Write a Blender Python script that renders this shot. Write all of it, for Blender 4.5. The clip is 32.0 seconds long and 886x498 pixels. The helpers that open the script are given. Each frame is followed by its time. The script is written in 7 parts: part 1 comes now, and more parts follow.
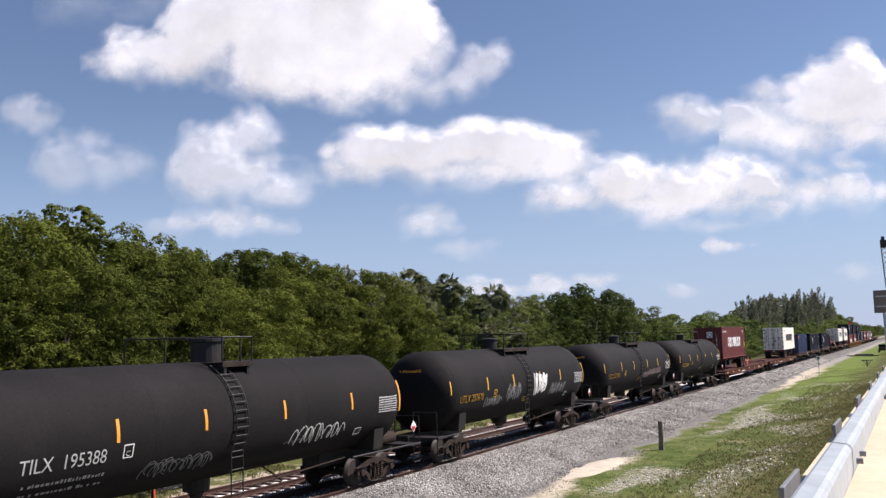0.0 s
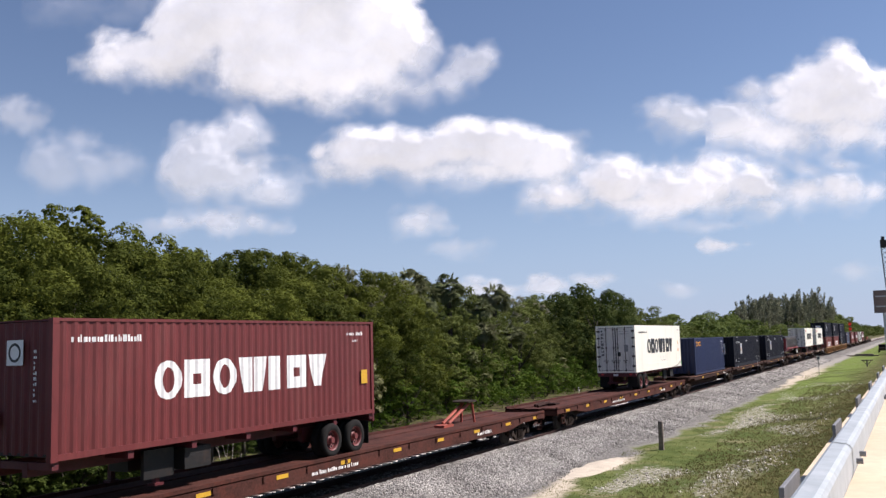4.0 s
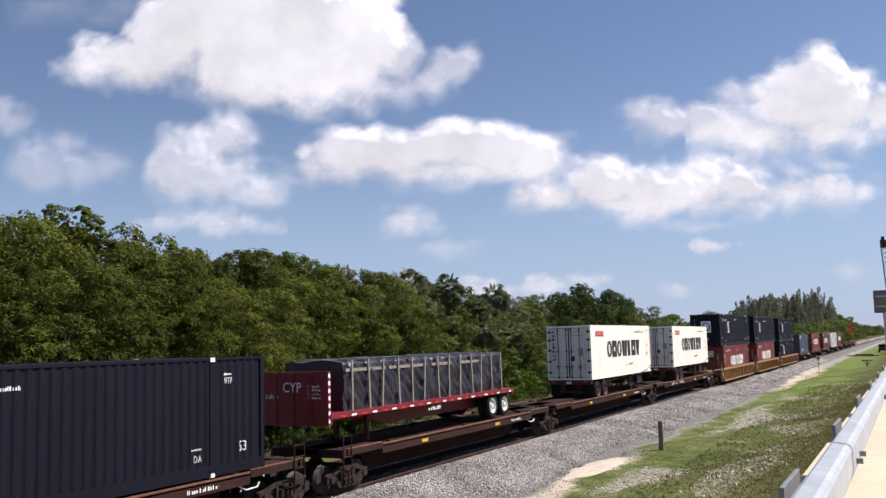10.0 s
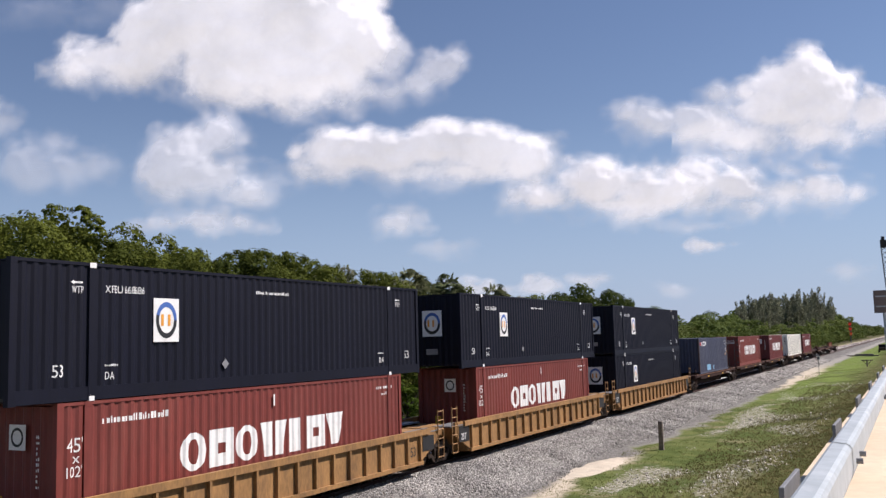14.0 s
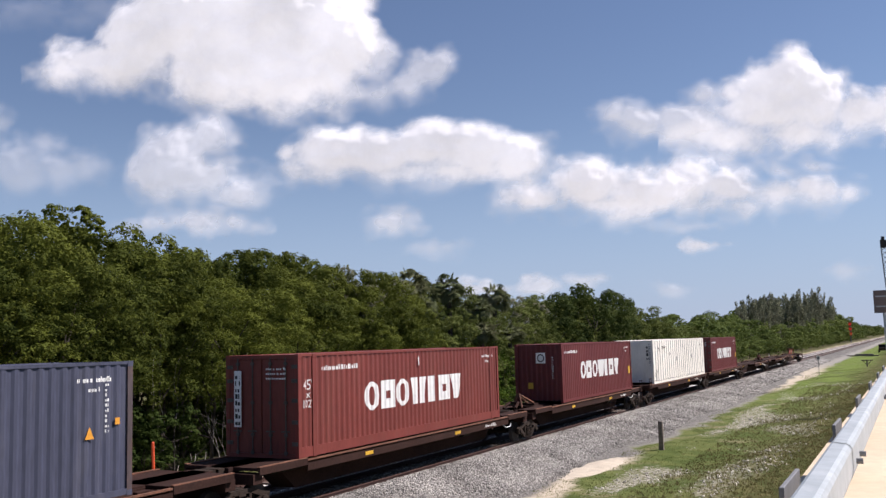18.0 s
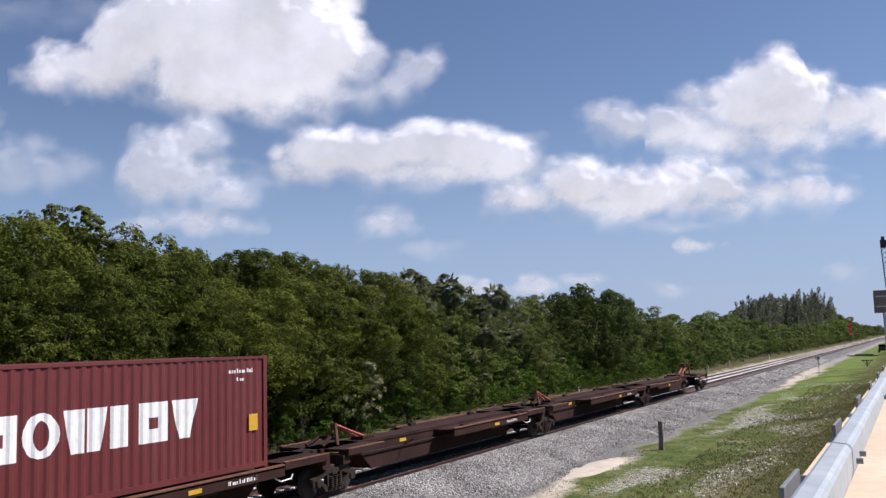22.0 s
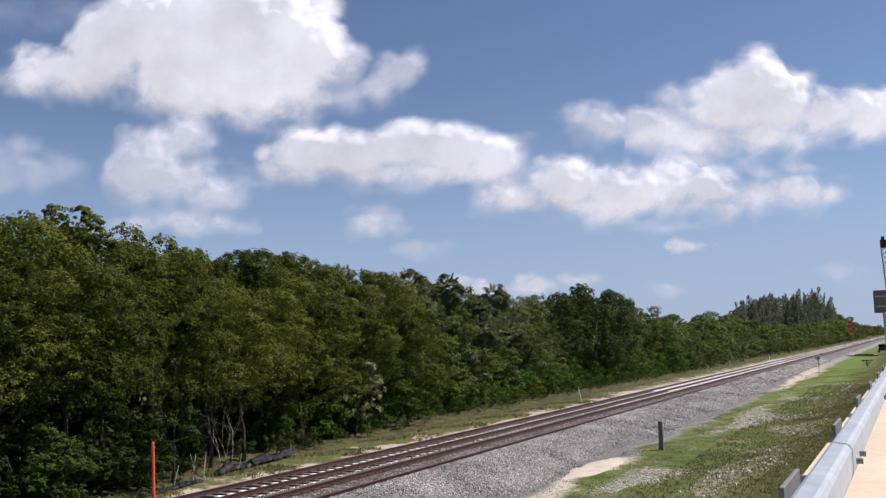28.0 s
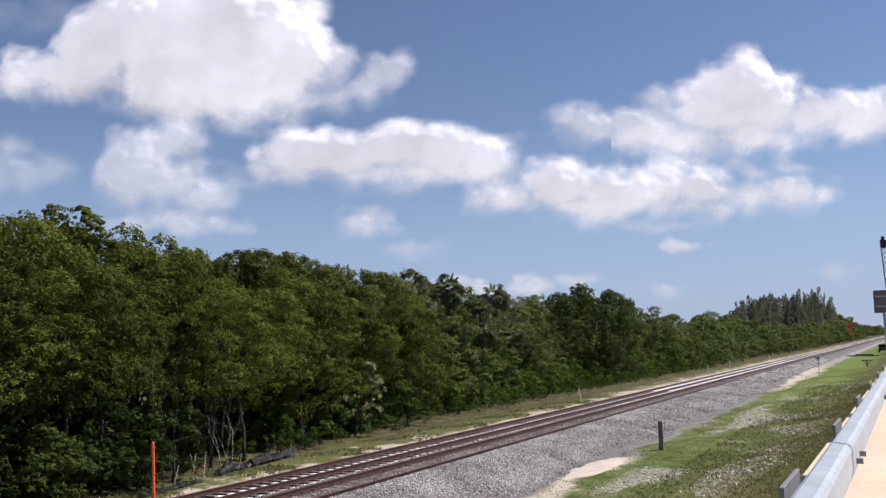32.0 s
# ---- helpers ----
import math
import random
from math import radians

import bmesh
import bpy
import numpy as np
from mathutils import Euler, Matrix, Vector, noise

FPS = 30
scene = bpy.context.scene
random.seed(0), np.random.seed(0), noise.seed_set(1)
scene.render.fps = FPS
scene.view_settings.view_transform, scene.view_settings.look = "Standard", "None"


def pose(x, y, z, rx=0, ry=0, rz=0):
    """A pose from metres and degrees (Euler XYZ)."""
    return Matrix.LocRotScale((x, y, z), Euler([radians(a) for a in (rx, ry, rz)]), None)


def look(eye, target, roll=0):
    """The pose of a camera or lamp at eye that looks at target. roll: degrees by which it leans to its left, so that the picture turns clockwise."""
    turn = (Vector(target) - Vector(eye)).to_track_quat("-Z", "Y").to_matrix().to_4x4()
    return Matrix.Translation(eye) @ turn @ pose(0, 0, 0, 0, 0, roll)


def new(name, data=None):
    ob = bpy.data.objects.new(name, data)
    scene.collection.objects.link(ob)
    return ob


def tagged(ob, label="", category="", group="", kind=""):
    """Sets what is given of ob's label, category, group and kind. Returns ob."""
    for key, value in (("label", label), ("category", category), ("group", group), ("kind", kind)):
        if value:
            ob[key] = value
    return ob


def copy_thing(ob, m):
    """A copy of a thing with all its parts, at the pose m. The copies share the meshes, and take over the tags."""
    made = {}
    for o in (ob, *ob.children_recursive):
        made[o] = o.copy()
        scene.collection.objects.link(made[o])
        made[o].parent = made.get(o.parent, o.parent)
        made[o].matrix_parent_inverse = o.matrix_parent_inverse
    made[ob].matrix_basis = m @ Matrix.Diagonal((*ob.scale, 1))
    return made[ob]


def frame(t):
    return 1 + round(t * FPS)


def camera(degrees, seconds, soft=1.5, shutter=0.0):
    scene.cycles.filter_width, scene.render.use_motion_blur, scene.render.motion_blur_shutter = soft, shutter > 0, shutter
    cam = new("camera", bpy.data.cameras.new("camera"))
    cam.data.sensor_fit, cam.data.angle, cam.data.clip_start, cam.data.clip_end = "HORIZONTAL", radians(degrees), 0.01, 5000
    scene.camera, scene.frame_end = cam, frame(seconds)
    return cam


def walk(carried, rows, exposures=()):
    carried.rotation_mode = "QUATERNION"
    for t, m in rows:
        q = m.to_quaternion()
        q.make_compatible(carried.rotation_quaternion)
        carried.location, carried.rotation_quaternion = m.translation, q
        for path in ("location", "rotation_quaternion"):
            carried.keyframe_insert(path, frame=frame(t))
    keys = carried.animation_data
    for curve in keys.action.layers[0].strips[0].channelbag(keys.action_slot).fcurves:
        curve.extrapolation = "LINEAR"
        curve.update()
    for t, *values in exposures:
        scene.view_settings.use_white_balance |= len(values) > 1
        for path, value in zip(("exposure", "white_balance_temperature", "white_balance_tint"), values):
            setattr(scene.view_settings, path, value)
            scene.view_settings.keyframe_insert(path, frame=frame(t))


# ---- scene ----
# The camera stands still on the road bank, looking along the tracks.
EYE = Vector((0.0, -16.65, 4.515))
YAW, PITCH = radians(62.737), radians(5.889)
FWD = Vector((math.sin(YAW) * math.cos(PITCH), math.cos(YAW) * math.cos(PITCH), math.sin(PITCH)))
cam = camera(52.19, 32.0, soft=1.4)
CAM_POSE = look(EYE, EYE + FWD * 10, -1.557)
EXPOSURE = 0.54
walk(cam, [(0.0, CAM_POSE), (32.0, CAM_POSE)],
     [(t, EXPOSURE + e, 6500 if t < 21 else 6200 if t < 27 else 6300, 20) for t, e in ((0, 0), (3, 0), (6, -0.2), (7, -0.22), (9, -0.05), (11, -0.18), (12, -0.42), (13, -0.42), (14, -0.18), (17, -0.08), (18, -0.14), (19, -0.12), (20, -0.27), (21, -0.40), (22, -0.24), (25, -0.18), (28, -0.28), (32, -0.22))])
SPEED = 17.93          # of the train, metres a second towards -x
RAIL = 0.10            # rail top of the near track
FAR_Y, FAR_RAIL = 4.75, -0.35   # far track

# ---- light ----
SUN = Vector((0.41, -0.51, 0.76)).normalized()
world = bpy.data.worlds.new("sky")
scene.world = world
world.use_nodes = True
wn = world.node_tree.nodes
wl = world.node_tree.links
sky = wn.new("ShaderNodeTexSky")
sky.sky_type = "NISHITA"
sky.sun_disc = False
sky.sun_elevation = math.asin(SUN.z)
sky.sun_rotation = math.atan2(SUN.x, SUN.y)
sky.air_density, sky.dust_density, sky.ozone_density = 1.0, 0.0, 3.5
# pale haze low over the horizon
geo = wn.new("ShaderNodeTexCoord")
updown = wn.new("ShaderNodeSeparateXYZ")
wl.new(geo.outputs["Generated"], updown.inputs[0])
haze = wn.new("ShaderNodeMapRange")
haze.interpolation_type = "SMOOTHSTEP"
for slot, value in enumerate((0.26, -0.02, 0.0, 0.8)):
    haze.inputs[slot + 1].default_value = value
wl.new(updown.outputs[2], haze.inputs[0])
air = wn.new("ShaderNodeMix")
air.data_type = "RGBA"
air.inputs[7].default_value = (3.7, 5.2, 7.6, 1)
wl.new(haze.outputs[0], air.inputs[0])
tint = wn.new("ShaderNodeMix")
tint.data_type, tint.blend_type = "RGBA", "MULTIPLY"
tint.inputs[0].default_value = 1.0
tint.inputs[7].default_value = (1.04, 1.0, 0.985, 1)
wl.new(sky.outputs[0], tint.inputs[6])
wl.new(tint.outputs[2], air.inputs[6])
wl.new(air.outputs[2], wn["Background"].inputs[0])
wn["Background"].inputs[1].default_value = 0.070
sun_lamp = bpy.data.lights.new("sun", "SUN")
sun_lamp.energy, sun_lamp.angle, sun_lamp.color = 5.0, radians(0.55), (1.0, 0.95, 0.87)
new("sun", sun_lamp).matrix_world = look(SUN * 500, (0, 0, 0))


# ---- materials ----
def mat(name, color, rough=0.6, metal=0.0, var=0.25, scale=1.2, fine=14.0, bump=0.15, dirt=None, dirt_amount=0.35, streak=(1, 1, 1), island=False, sheen=0.5):
    """A surface with coarse and fine variation, stains and relief."""
    m = bpy.data.materials.new(name)
    m.use_nodes = True
    n, l = m.node_tree.nodes, m.node_tree.links
    b = n["Principled BSDF"]
    b.inputs["Roughness"].default_value, b.inputs["Metallic"].default_value = rough, metal
    b.inputs["Specular IOR Level"].default_value = sheen
    co = n.new("ShaderNodeTexCoord")
    mp = n.new("ShaderNodeMapping")
    mp.inputs["Scale"].default_value = streak
    l.new(co.outputs["Object"], mp.inputs[0])
    big, small = n.new("ShaderNodeTexNoise"), n.new("ShaderNodeTexNoise")
    big.inputs["Scale"].default_value, small.inputs["Scale"].default_value = scale, fine
    big.inputs["Detail"].default_value, small.inputs["Detail"].default_value = 6, 4
    for t in (big, small):
        l.new(mp.outputs[0], t.inputs["Vector"])
    mixv = n.new("ShaderNodeMath")
    mixv.operation = "ADD"
    l.new(big.outputs[0], mixv.inputs[0])
    l.new(small.outputs[0], mixv.inputs[1])
    if island:
        g = n.new("ShaderNodeNewGeometry")
        add = n.new("ShaderNodeMath")
        add.operation = "ADD"
        sc = n.new("ShaderNodeMath")
        sc.operation = "MULTIPLY"
        sc.inputs[1].default_value = 0.5
        l.new(g.outputs["Random Per Island"], sc.inputs[0])
        l.new(sc.outputs[0], add.inputs[0])
        l.new(mixv.outputs[0], add.inputs[1])
        last = add
        low, high = 0.85, 1.65
    else:
        last = mixv
        low, high = 0.7, 1.3
    rm = n.new("ShaderNodeMapRange")
    rm.inputs[1].default_value, rm.inputs[2].default_value = low, high
    rm.inputs[3].default_value, rm.inputs[4].default_value = 1 - var, 1 + var
    l.new(last.outputs[0], rm.inputs[0])
    mul = n.new("ShaderNodeMix")
    mul.data_type, mul.blend_type = "RGBA", "MULTIPLY"
    mul.inputs[0].default_value = 1.0
    mul.inputs[6].default_value = (*color, 1)
    l.new(rm.outputs[0], mul.inputs[7])
    out = mul.outputs[2]
    if dirt:
        d = n.new("ShaderNodeTexNoise")
        d.inputs["Scale"].default_value, d.inputs["Detail"].default_value = scale * 2.1, 8
        d.inputs["Roughness"].default_value = 0.7
        l.new(mp.outputs[0], d.inputs["Vector"])
        r = n.new("ShaderNodeMapRange")
        r.inputs[1].default_value, r.inputs[2].default_value = 0.5, 0.72
        r.inputs[4].default_value = dirt_amount
        l.new(d.outputs[0], r.inputs[0])
        mx = n.new("ShaderNodeMix")
        mx.data_type = "RGBA"
        l.new(r.outputs[0], mx.inputs[0])
        l.new(out, mx.inputs[6])
        mx.inputs[7].default_value = (*dirt, 1)
        out = mx.outputs[2]
    l.new(out, b.inputs["Base Color"])
    if bump:
        bp = n.new("ShaderNodeBump")
        bp.inputs["Strength"].default_value, bp.inputs["Distance"].default_value = bump, 0.02
        l.new(small.outputs[0], bp.inputs["Height"])
        l.new(bp.outputs[0], b.inputs["Normal"])
    return m


def leaf_mat(name, color, second, gloss=0.78):
    """Leaves: two greens by leaf, partly let through by light."""
    m = bpy.data.materials.new(name)
    m.use_nodes = True
    n, l = m.node_tree.nodes, m.node_tree.links
    b = n["Principled BSDF"]
    b.inputs["Roughness"].default_value = gloss
    b.inputs["Specular IOR Level"].default_value = 0.08
    g = n.new("ShaderNodeNewGeometry")
    info = n.new("ShaderNodeObjectInfo")
    co = n.new("ShaderNodeTexCoord")
    nz = n.new("ShaderNodeTexNoise")
    nz.inputs["Scale"].default_value = 0.45
    l.new(co.outputs["Object"], nz.inputs["Vector"])
    a = n.new("ShaderNodeMath")
    a.operation = "MULTIPLY_ADD"
    l.new(g.outputs["Random Per Island"], a.inputs[0])
    a.inputs[1].default_value = 0.36
    l.new(nz.outputs[0], a.inputs[2])
    s = n.new("ShaderNodeMath")
    s.operation = "MULTIPLY_ADD"
    l.new(info.outputs["Random"], s.inputs[0])
    s.inputs[1].default_value = 0.5
    l.new(a.outputs[0], s.inputs[2])
    r = n.new("ShaderNodeMapRange")
    r.inputs[1].default_value, r.inputs[2].default_value = 0.5, 1.3
    l.new(s.outputs[0], r.inputs[0])
    mx = n.new("ShaderNodeMix")
    mx.data_type = "RGBA"
    mx.inputs[6].default_value, mx.inputs[7].default_value = (*color, 1), (*second, 1)
    l.new(r.outputs[0], mx.inputs[0])
    l.new(mx.outputs[2], b.inputs["Base Color"])
    t = n.new("ShaderNodeBsdfTranslucent")
    l.new(mx.outputs[2], t.inputs[0])
    ms = n.new("ShaderNodeMixShader")
    ms.inputs[0].default_value = 0.28
    l.new(b.outputs[0], ms.inputs[1])
    l.new(t.outputs[0], ms.inputs[2])
    l.new(ms.outputs[0], n["Material Output"].inputs[0])
    return m


RUST = (0.09, 0.04, 0.022)
M = dict(
    navy=mat("navy_paint", (0.0046, 0.0054, 0.0135), 0.6, sheen=0.2, var=0.25, scale=0.5, dirt=(0.018, 0.0175, 0.023), dirt_amount=0.15, streak=(1, 1, 0.25)),
    red=mat("oxide_red_paint", (0.17, 0.03, 0.022), 0.6, var=0.2, scale=0.5, dirt=(0.2, 0.07, 0.05), dirt_amount=0.35, streak=(1, 1, 0.2)),
    maroon=mat("maroon_paint", (0.125, 0.018, 0.018), 0.6, var=0.2, scale=0.5, dirt=(0.17, 0.06, 0.05), dirt_amount=0.3, streak=(1, 1, 0.2)),
    blue=mat("blue_paint", (0.0105, 0.0185, 0.068), 0.5, var=0.18, scale=0.5, dirt=(0.05, 0.062, 0.12), dirt_amount=0.25, streak=(1, 1, 0.2)),
    slate=mat("faded_slate_blue_paint", (0.050, 0.056, 0.094), 0.6, var=0.22, scale=0.5, dirt=(0.13, 0.13, 0.16), dirt_amount=0.4, streak=(1, 1, 0.2)),
    white=mat("white_paint", (0.92, 0.885, 0.77), 0.4, var=0.05, scale=0.5, bump=0.04, dirt=(0.5, 0.46, 0.38), dirt_amount=0.3, streak=(1, 1, 0.25)),
    offwhite=mat("weathered_white_paint", (0.88, 0.85, 0.765), 0.5, var=0.08, scale=0.6, bump=0.05, dirt=(0.42, 0.36, 0.3), dirt_amount=0.45, streak=(1, 1, 0.2)),
    door_white=mat("dingy_white_paint", (0.74, 0.71, 0.67), 0.5, var=0.12, scale=0.9, bump=0.04, dirt=(0.27, 0.235, 0.205), dirt_amount=0.55, streak=(1, 1, 0.2)),
    door_steel=mat("rusty_door_steel", (0.085, 0.068, 0.06), 0.7, var=0.35, scale=3, dirt=RUST, dirt_amount=0.4),
    grey=mat("grey_metal", (0.28, 0.28, 0.29), 0.5, 0.3, var=0.2),
    tank=mat("black_tank_paint", (0.0092, 0.0080, 0.0084), 0.82, var=0.35, scale=0.35, sheen=0.2, dirt=(0.026, 0.023, 0.023), dirt_amount=0.3, streak=(1, 1, 1)),
    black=mat("black_steel", (0.0095, 0.0088, 0.0088), 0.6, var=0.3, dirt=RUST, dirt_amount=0.3),
    truckm=mat("grimy_steel", (0.034, 0.025, 0.020), 0.9, sheen=0.2, var=0.4, scale=2.5, dirt=(0.07, 0.038, 0.024), dirt_amount=0.5),
    wheelm=mat("worn_steel", (0.035, 0.027, 0.024), 0.7, 0.2, var=0.3, scale=3),
    deck=mat("red_brown_deck", (0.066, 0.026, 0.02), 0.9, sheen=0.15, var=0.45, scale=0.8, dirt=(0.15, 0.04, 0.026), dirt_amount=0.6),
    spine=mat("weathered_brown_steel", (0.038, 0.0185, 0.0145), 0.9, sheen=0.15, var=0.35, scale=0.9, dirt=(0.03, 0.02, 0.018), dirt_amount=0.6),
    ledge=mat("rusty_orange_steel", (0.165, 0.070, 0.040), 0.85, var=0.4, scale=2.2, dirt=(0.06, 0.03, 0.022), dirt_amount=0.85),
    tan=mat("tan_yellow_steel", (0.29, 0.155, 0.055), 0.7, var=0.3, scale=0.7, dirt=(0.10, 0.055, 0.03), dirt_amount=0.75, streak=(1, 1, 0.4)),
    rust_post=mat("rust_stained_post", (0.075, 0.055, 0.06), 0.75, var=0.3, scale=2.0, dirt=(0.13, 0.06, 0.04), dirt_amount=0.8, streak=(1, 1, 0.3)),
    hitch=mat("faded_red_steel", (0.33, 0.068, 0.042), 0.7, var=0.3, dirt=(0.12, 0.05, 0.03), dirt_amount=0.4),
    mark=mat("white_lettering", (0.82, 0.82, 0.80), 0.5, var=0.06, scale=2, bump=0, dirt=(0.45, 0.4, 0.38), dirt_amount=0.3),
    dark_mark=mat("black_lettering", (0.02, 0.02, 0.022), 0.5, var=0.2, bump=0),
    red_mark=mat("red_lettering", (0.55, 0.03, 0.03), 0.5, var=0.1, bump=0),
    blue_mark=mat("blue_lettering", (0.06, 0.14, 0.42), 0.5, var=0.1, bump=0),
    pale_blue=mat("pale_blue_patch", (0.25, 0.48, 0.68), 0.6, var=0.15, bump=0),
    yellow=mat("yellow_reflector", (0.62, 0.36, 0.03), 0.5, var=0.15, bump=0),
    orange=mat("amber_reflector", (0.75, 0.33, 0.04), 0.45, var=0.12, bump=0),
    spray=mat("faded_spray_paint", (0.17, 0.168, 0.172), 0.8, var=0.5, scale=3, bump=0),
    green_tag=mat("bright_green_plastic", (0.06, 0.42, 0.07), 0.5, var=0.1, bump=0),
    pink_spray=mat("faded_pink_spray_paint", (0.10, 0.062, 0.062), 0.8, var=0.6, scale=2.5, bump=0),
    tyre=mat("tyre_rubber", (0.014, 0.0135, 0.013), 0.9, var=0.4, fine=30, sheen=0.2, dirt=(0.04, 0.035, 0.03), dirt_amount=0.4),
    rimred=mat("dark_red_rim", (0.13, 0.03, 0.03), 0.6, var=0.3),
    rimwhite=mat("white_rim", (0.7, 0.69, 0.66), 0.5, var=0.15),
    chassis=mat("dark_red_chassis", (0.09, 0.012, 0.016), 0.6, var=0.25, dirt=(0.04, 0.02, 0.02), dirt_amount=0.5),
    trailer_red=mat("dark_red_trailer_paint", (0.19, 0.013, 0.022), 0.5, var=0.25, dirt=(0.08, 0.03, 0.03), dirt_amount=0.4),
    tarp=mat("dark_tarpaulin", (0.030, 0.028, 0.036), 0.36, var=0.35, scale=2.0, fine=9, bump=0.9, sheen=0.4),
    timber=mat("grey_timber", (0.24, 0.21, 0.17), 0.85, var=0.3, scale=3, streak=(1, 1, 0.2)),
    railm=mat("rusty_rail", (0.055, 0.024, 0.018), 0.7, var=0.25, scale=2),
    railtop=mat("worn_rail_head", (0.10, 0.052, 0.040), 0.6, 0.1, var=0.2, scale=2),
    concrete=mat("pale_concrete", (0.80, 0.775, 0.73), 0.85, var=0.12, scale=1.5),
    oldtie=mat("dirty_old_tie", (0.20, 0.165, 0.14), 0.9, var=0.35, scale=2),
    stone=mat("grey_ballast_stone", (0.31, 0.298, 0.275), 0.9, var=0.85, scale=0.4, island=True, bump=0),
    pale_stone=mat("pale_rubble_stone", (0.50, 0.475, 0.42), 0.9, var=0.7, scale=0.4, island=True, bump=0),
    galv=mat("galvanised_steel", (0.36, 0.405, 0.425), 0.55, 0.2, var=0.12, scale=3, bump=0.04, dirt=(0.6, 0.63, 0.64), dirt_amount=0.5),
    galv_old=mat("dull_galvanised_steel", (0.20, 0.205, 0.21), 0.6, 0.3, var=0.2, scale=3),
    road=mat("pale_beige_concrete", (0.62, 0.50, 0.36), 0.9, var=0.1, scale=0.6, dirt=(0.5, 0.38, 0.26), dirt_amount=0.4),
    orange_post=mat("orange_plastic", (0.75, 0.10, 0.035), 0.5, var=0.1),
    white_post=mat("white_plastic", (0.75, 0.75, 0.72), 0.5, var=0.1),
    sign_back=mat("weathered_brown_sign_back", (0.155, 0.125, 0.118), 0.7, var=0.2, scale=2),
    plastic=mat("black_plastic_sheet", (0.009, 0.0092, 0.0105), 0.55, var=0.5, scale=3, sheen=0.22),
    bark=mat("grey_brown_bark", (0.042, 0.034, 0.027), 0.9, var=0.4, scale=2, streak=(1, 1, 0.3)),
    pale_bark=mat("pale_dead_wood", (0.34, 0.31, 0.27), 0.85, var=0.3, scale=3, streak=(1, 1, 0.3)),
    leaf_a=leaf_mat("broad_leaves", (0.033, 0.048, 0.009), (0.137, 0.160, 0.026)),
    leaf_b=leaf_mat("shrub_leaves", (0.042, 0.086, 0.011), (0.115, 0.175, 0.024)),
    # understorey green is darkened: the canopy's shade is put into the colour
    leaf_shaded=leaf_mat("shade_darkened_leaves", (0.026, 0.047, 0.010), (0.072, 0.10, 0.021)),
    leaf_f=leaf_mat("hedge_leaves", (0.07, 0.108, 0.026), (0.16, 0.20, 0.052)),
    leaf_c=leaf_mat("dull_leaves", (0.058, 0.082, 0.02), (0.158, 0.185, 0.05)),
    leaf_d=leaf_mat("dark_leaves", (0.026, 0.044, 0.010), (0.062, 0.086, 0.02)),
    # casuarina needles are lightened and greyed to paint in the distance haze
    hazy_needle=leaf_mat("haze_paled_needles", (0.13, 0.145, 0.095), (0.22, 0.23, 0.155)),
    bank_blade=leaf_mat("dry_bank_grass", (0.10, 0.10, 0.034), (0.20, 0.175, 0.085), 0.85),
    verge_blade=leaf_mat("verge_grass", (0.13, 0.14, 0.05), (0.24, 0.225, 0.11), 0.85),
    frond=leaf_mat("palm_fronds", (0.08, 0.105, 0.045), (0.20, 0.21, 0.115)),
    leaf_e=leaf_mat("silvery_leaves", (0.15, 0.155, 0.095), (0.30, 0.295, 0.21)),
    leaf_h=leaf_mat("pale_green_leaves", (0.11, 0.135, 0.045), (0.26, 0.265, 0.13)),
    blade=leaf_mat("grass_blades", (0.115, 0.145, 0.042), (0.23, 0.24, 0.10), 0.85),
)


def stained_tie():
    """Pale concrete tie with rust and oil stains beside both rails."""
    m = mat("stained_concrete", (0.80, 0.77, 0.71), 0.85, var=0.14, scale=1.5)
    n, l = m.node_tree.nodes, m.node_tree.links
    b = n["Principled BSDF"]
    base = b.inputs["Base Color"].links[0].from_socket
    co = n.new("ShaderNodeTexCoord")
    sep = n.new("ShaderNodeSeparateXYZ")
    l.new(co.outputs["Object"], sep.inputs[0])
    out = sep.outputs[1]
    for op, value in (("ABSOLUTE", 0), ("SUBTRACT", 0.68), ("ABSOLUTE", 0)):
        t = n.new("ShaderNodeMath")
        t.operation = op
        t.inputs[1].default_value = value
        l.new(out, t.inputs[0])
        out = t.outputs[0]
    r = n.new("ShaderNodeMapRange")
    r.inputs[1].default_value, r.inputs[2].default_value = 0.52, 0.45
    r.inputs[3].default_value, r.inputs[4].default_value = 0.0, 0.92
    l.new(out, r.inputs[0])
    mx = n.new("ShaderNodeMix")
    mx.data_type = "RGBA"
    l.new(r.outputs[0], mx.inputs[0])
    l.new(base, mx.inputs[6])
    mx.inputs[7].default_value = (0.07, 0.032, 0.022, 1)
    l.new(mx.outputs[2], b.inputs["Base Color"])
    return m


M["tie"] = stained_tie()


# ---- mesh helpers ----
def box(bm, x0, x1, y0, y1, z0, z1):
    v = [bm.verts.new((x, y, z)) for x in (x0, x1) for y in (y0, y1) for z in (z0, z1)]
    for f in ((0, 1, 3, 2), (4, 6, 7, 5), (0, 4, 5, 1), (2, 3, 7, 6), (0, 2, 6, 4), (1, 5, 7, 3)):
        bm.faces.new([v[i] for i in f])
    return bm


def boxes(*dims):
    bm = bmesh.new()
    for d in dims:
        box(bm, *d)
    return bm


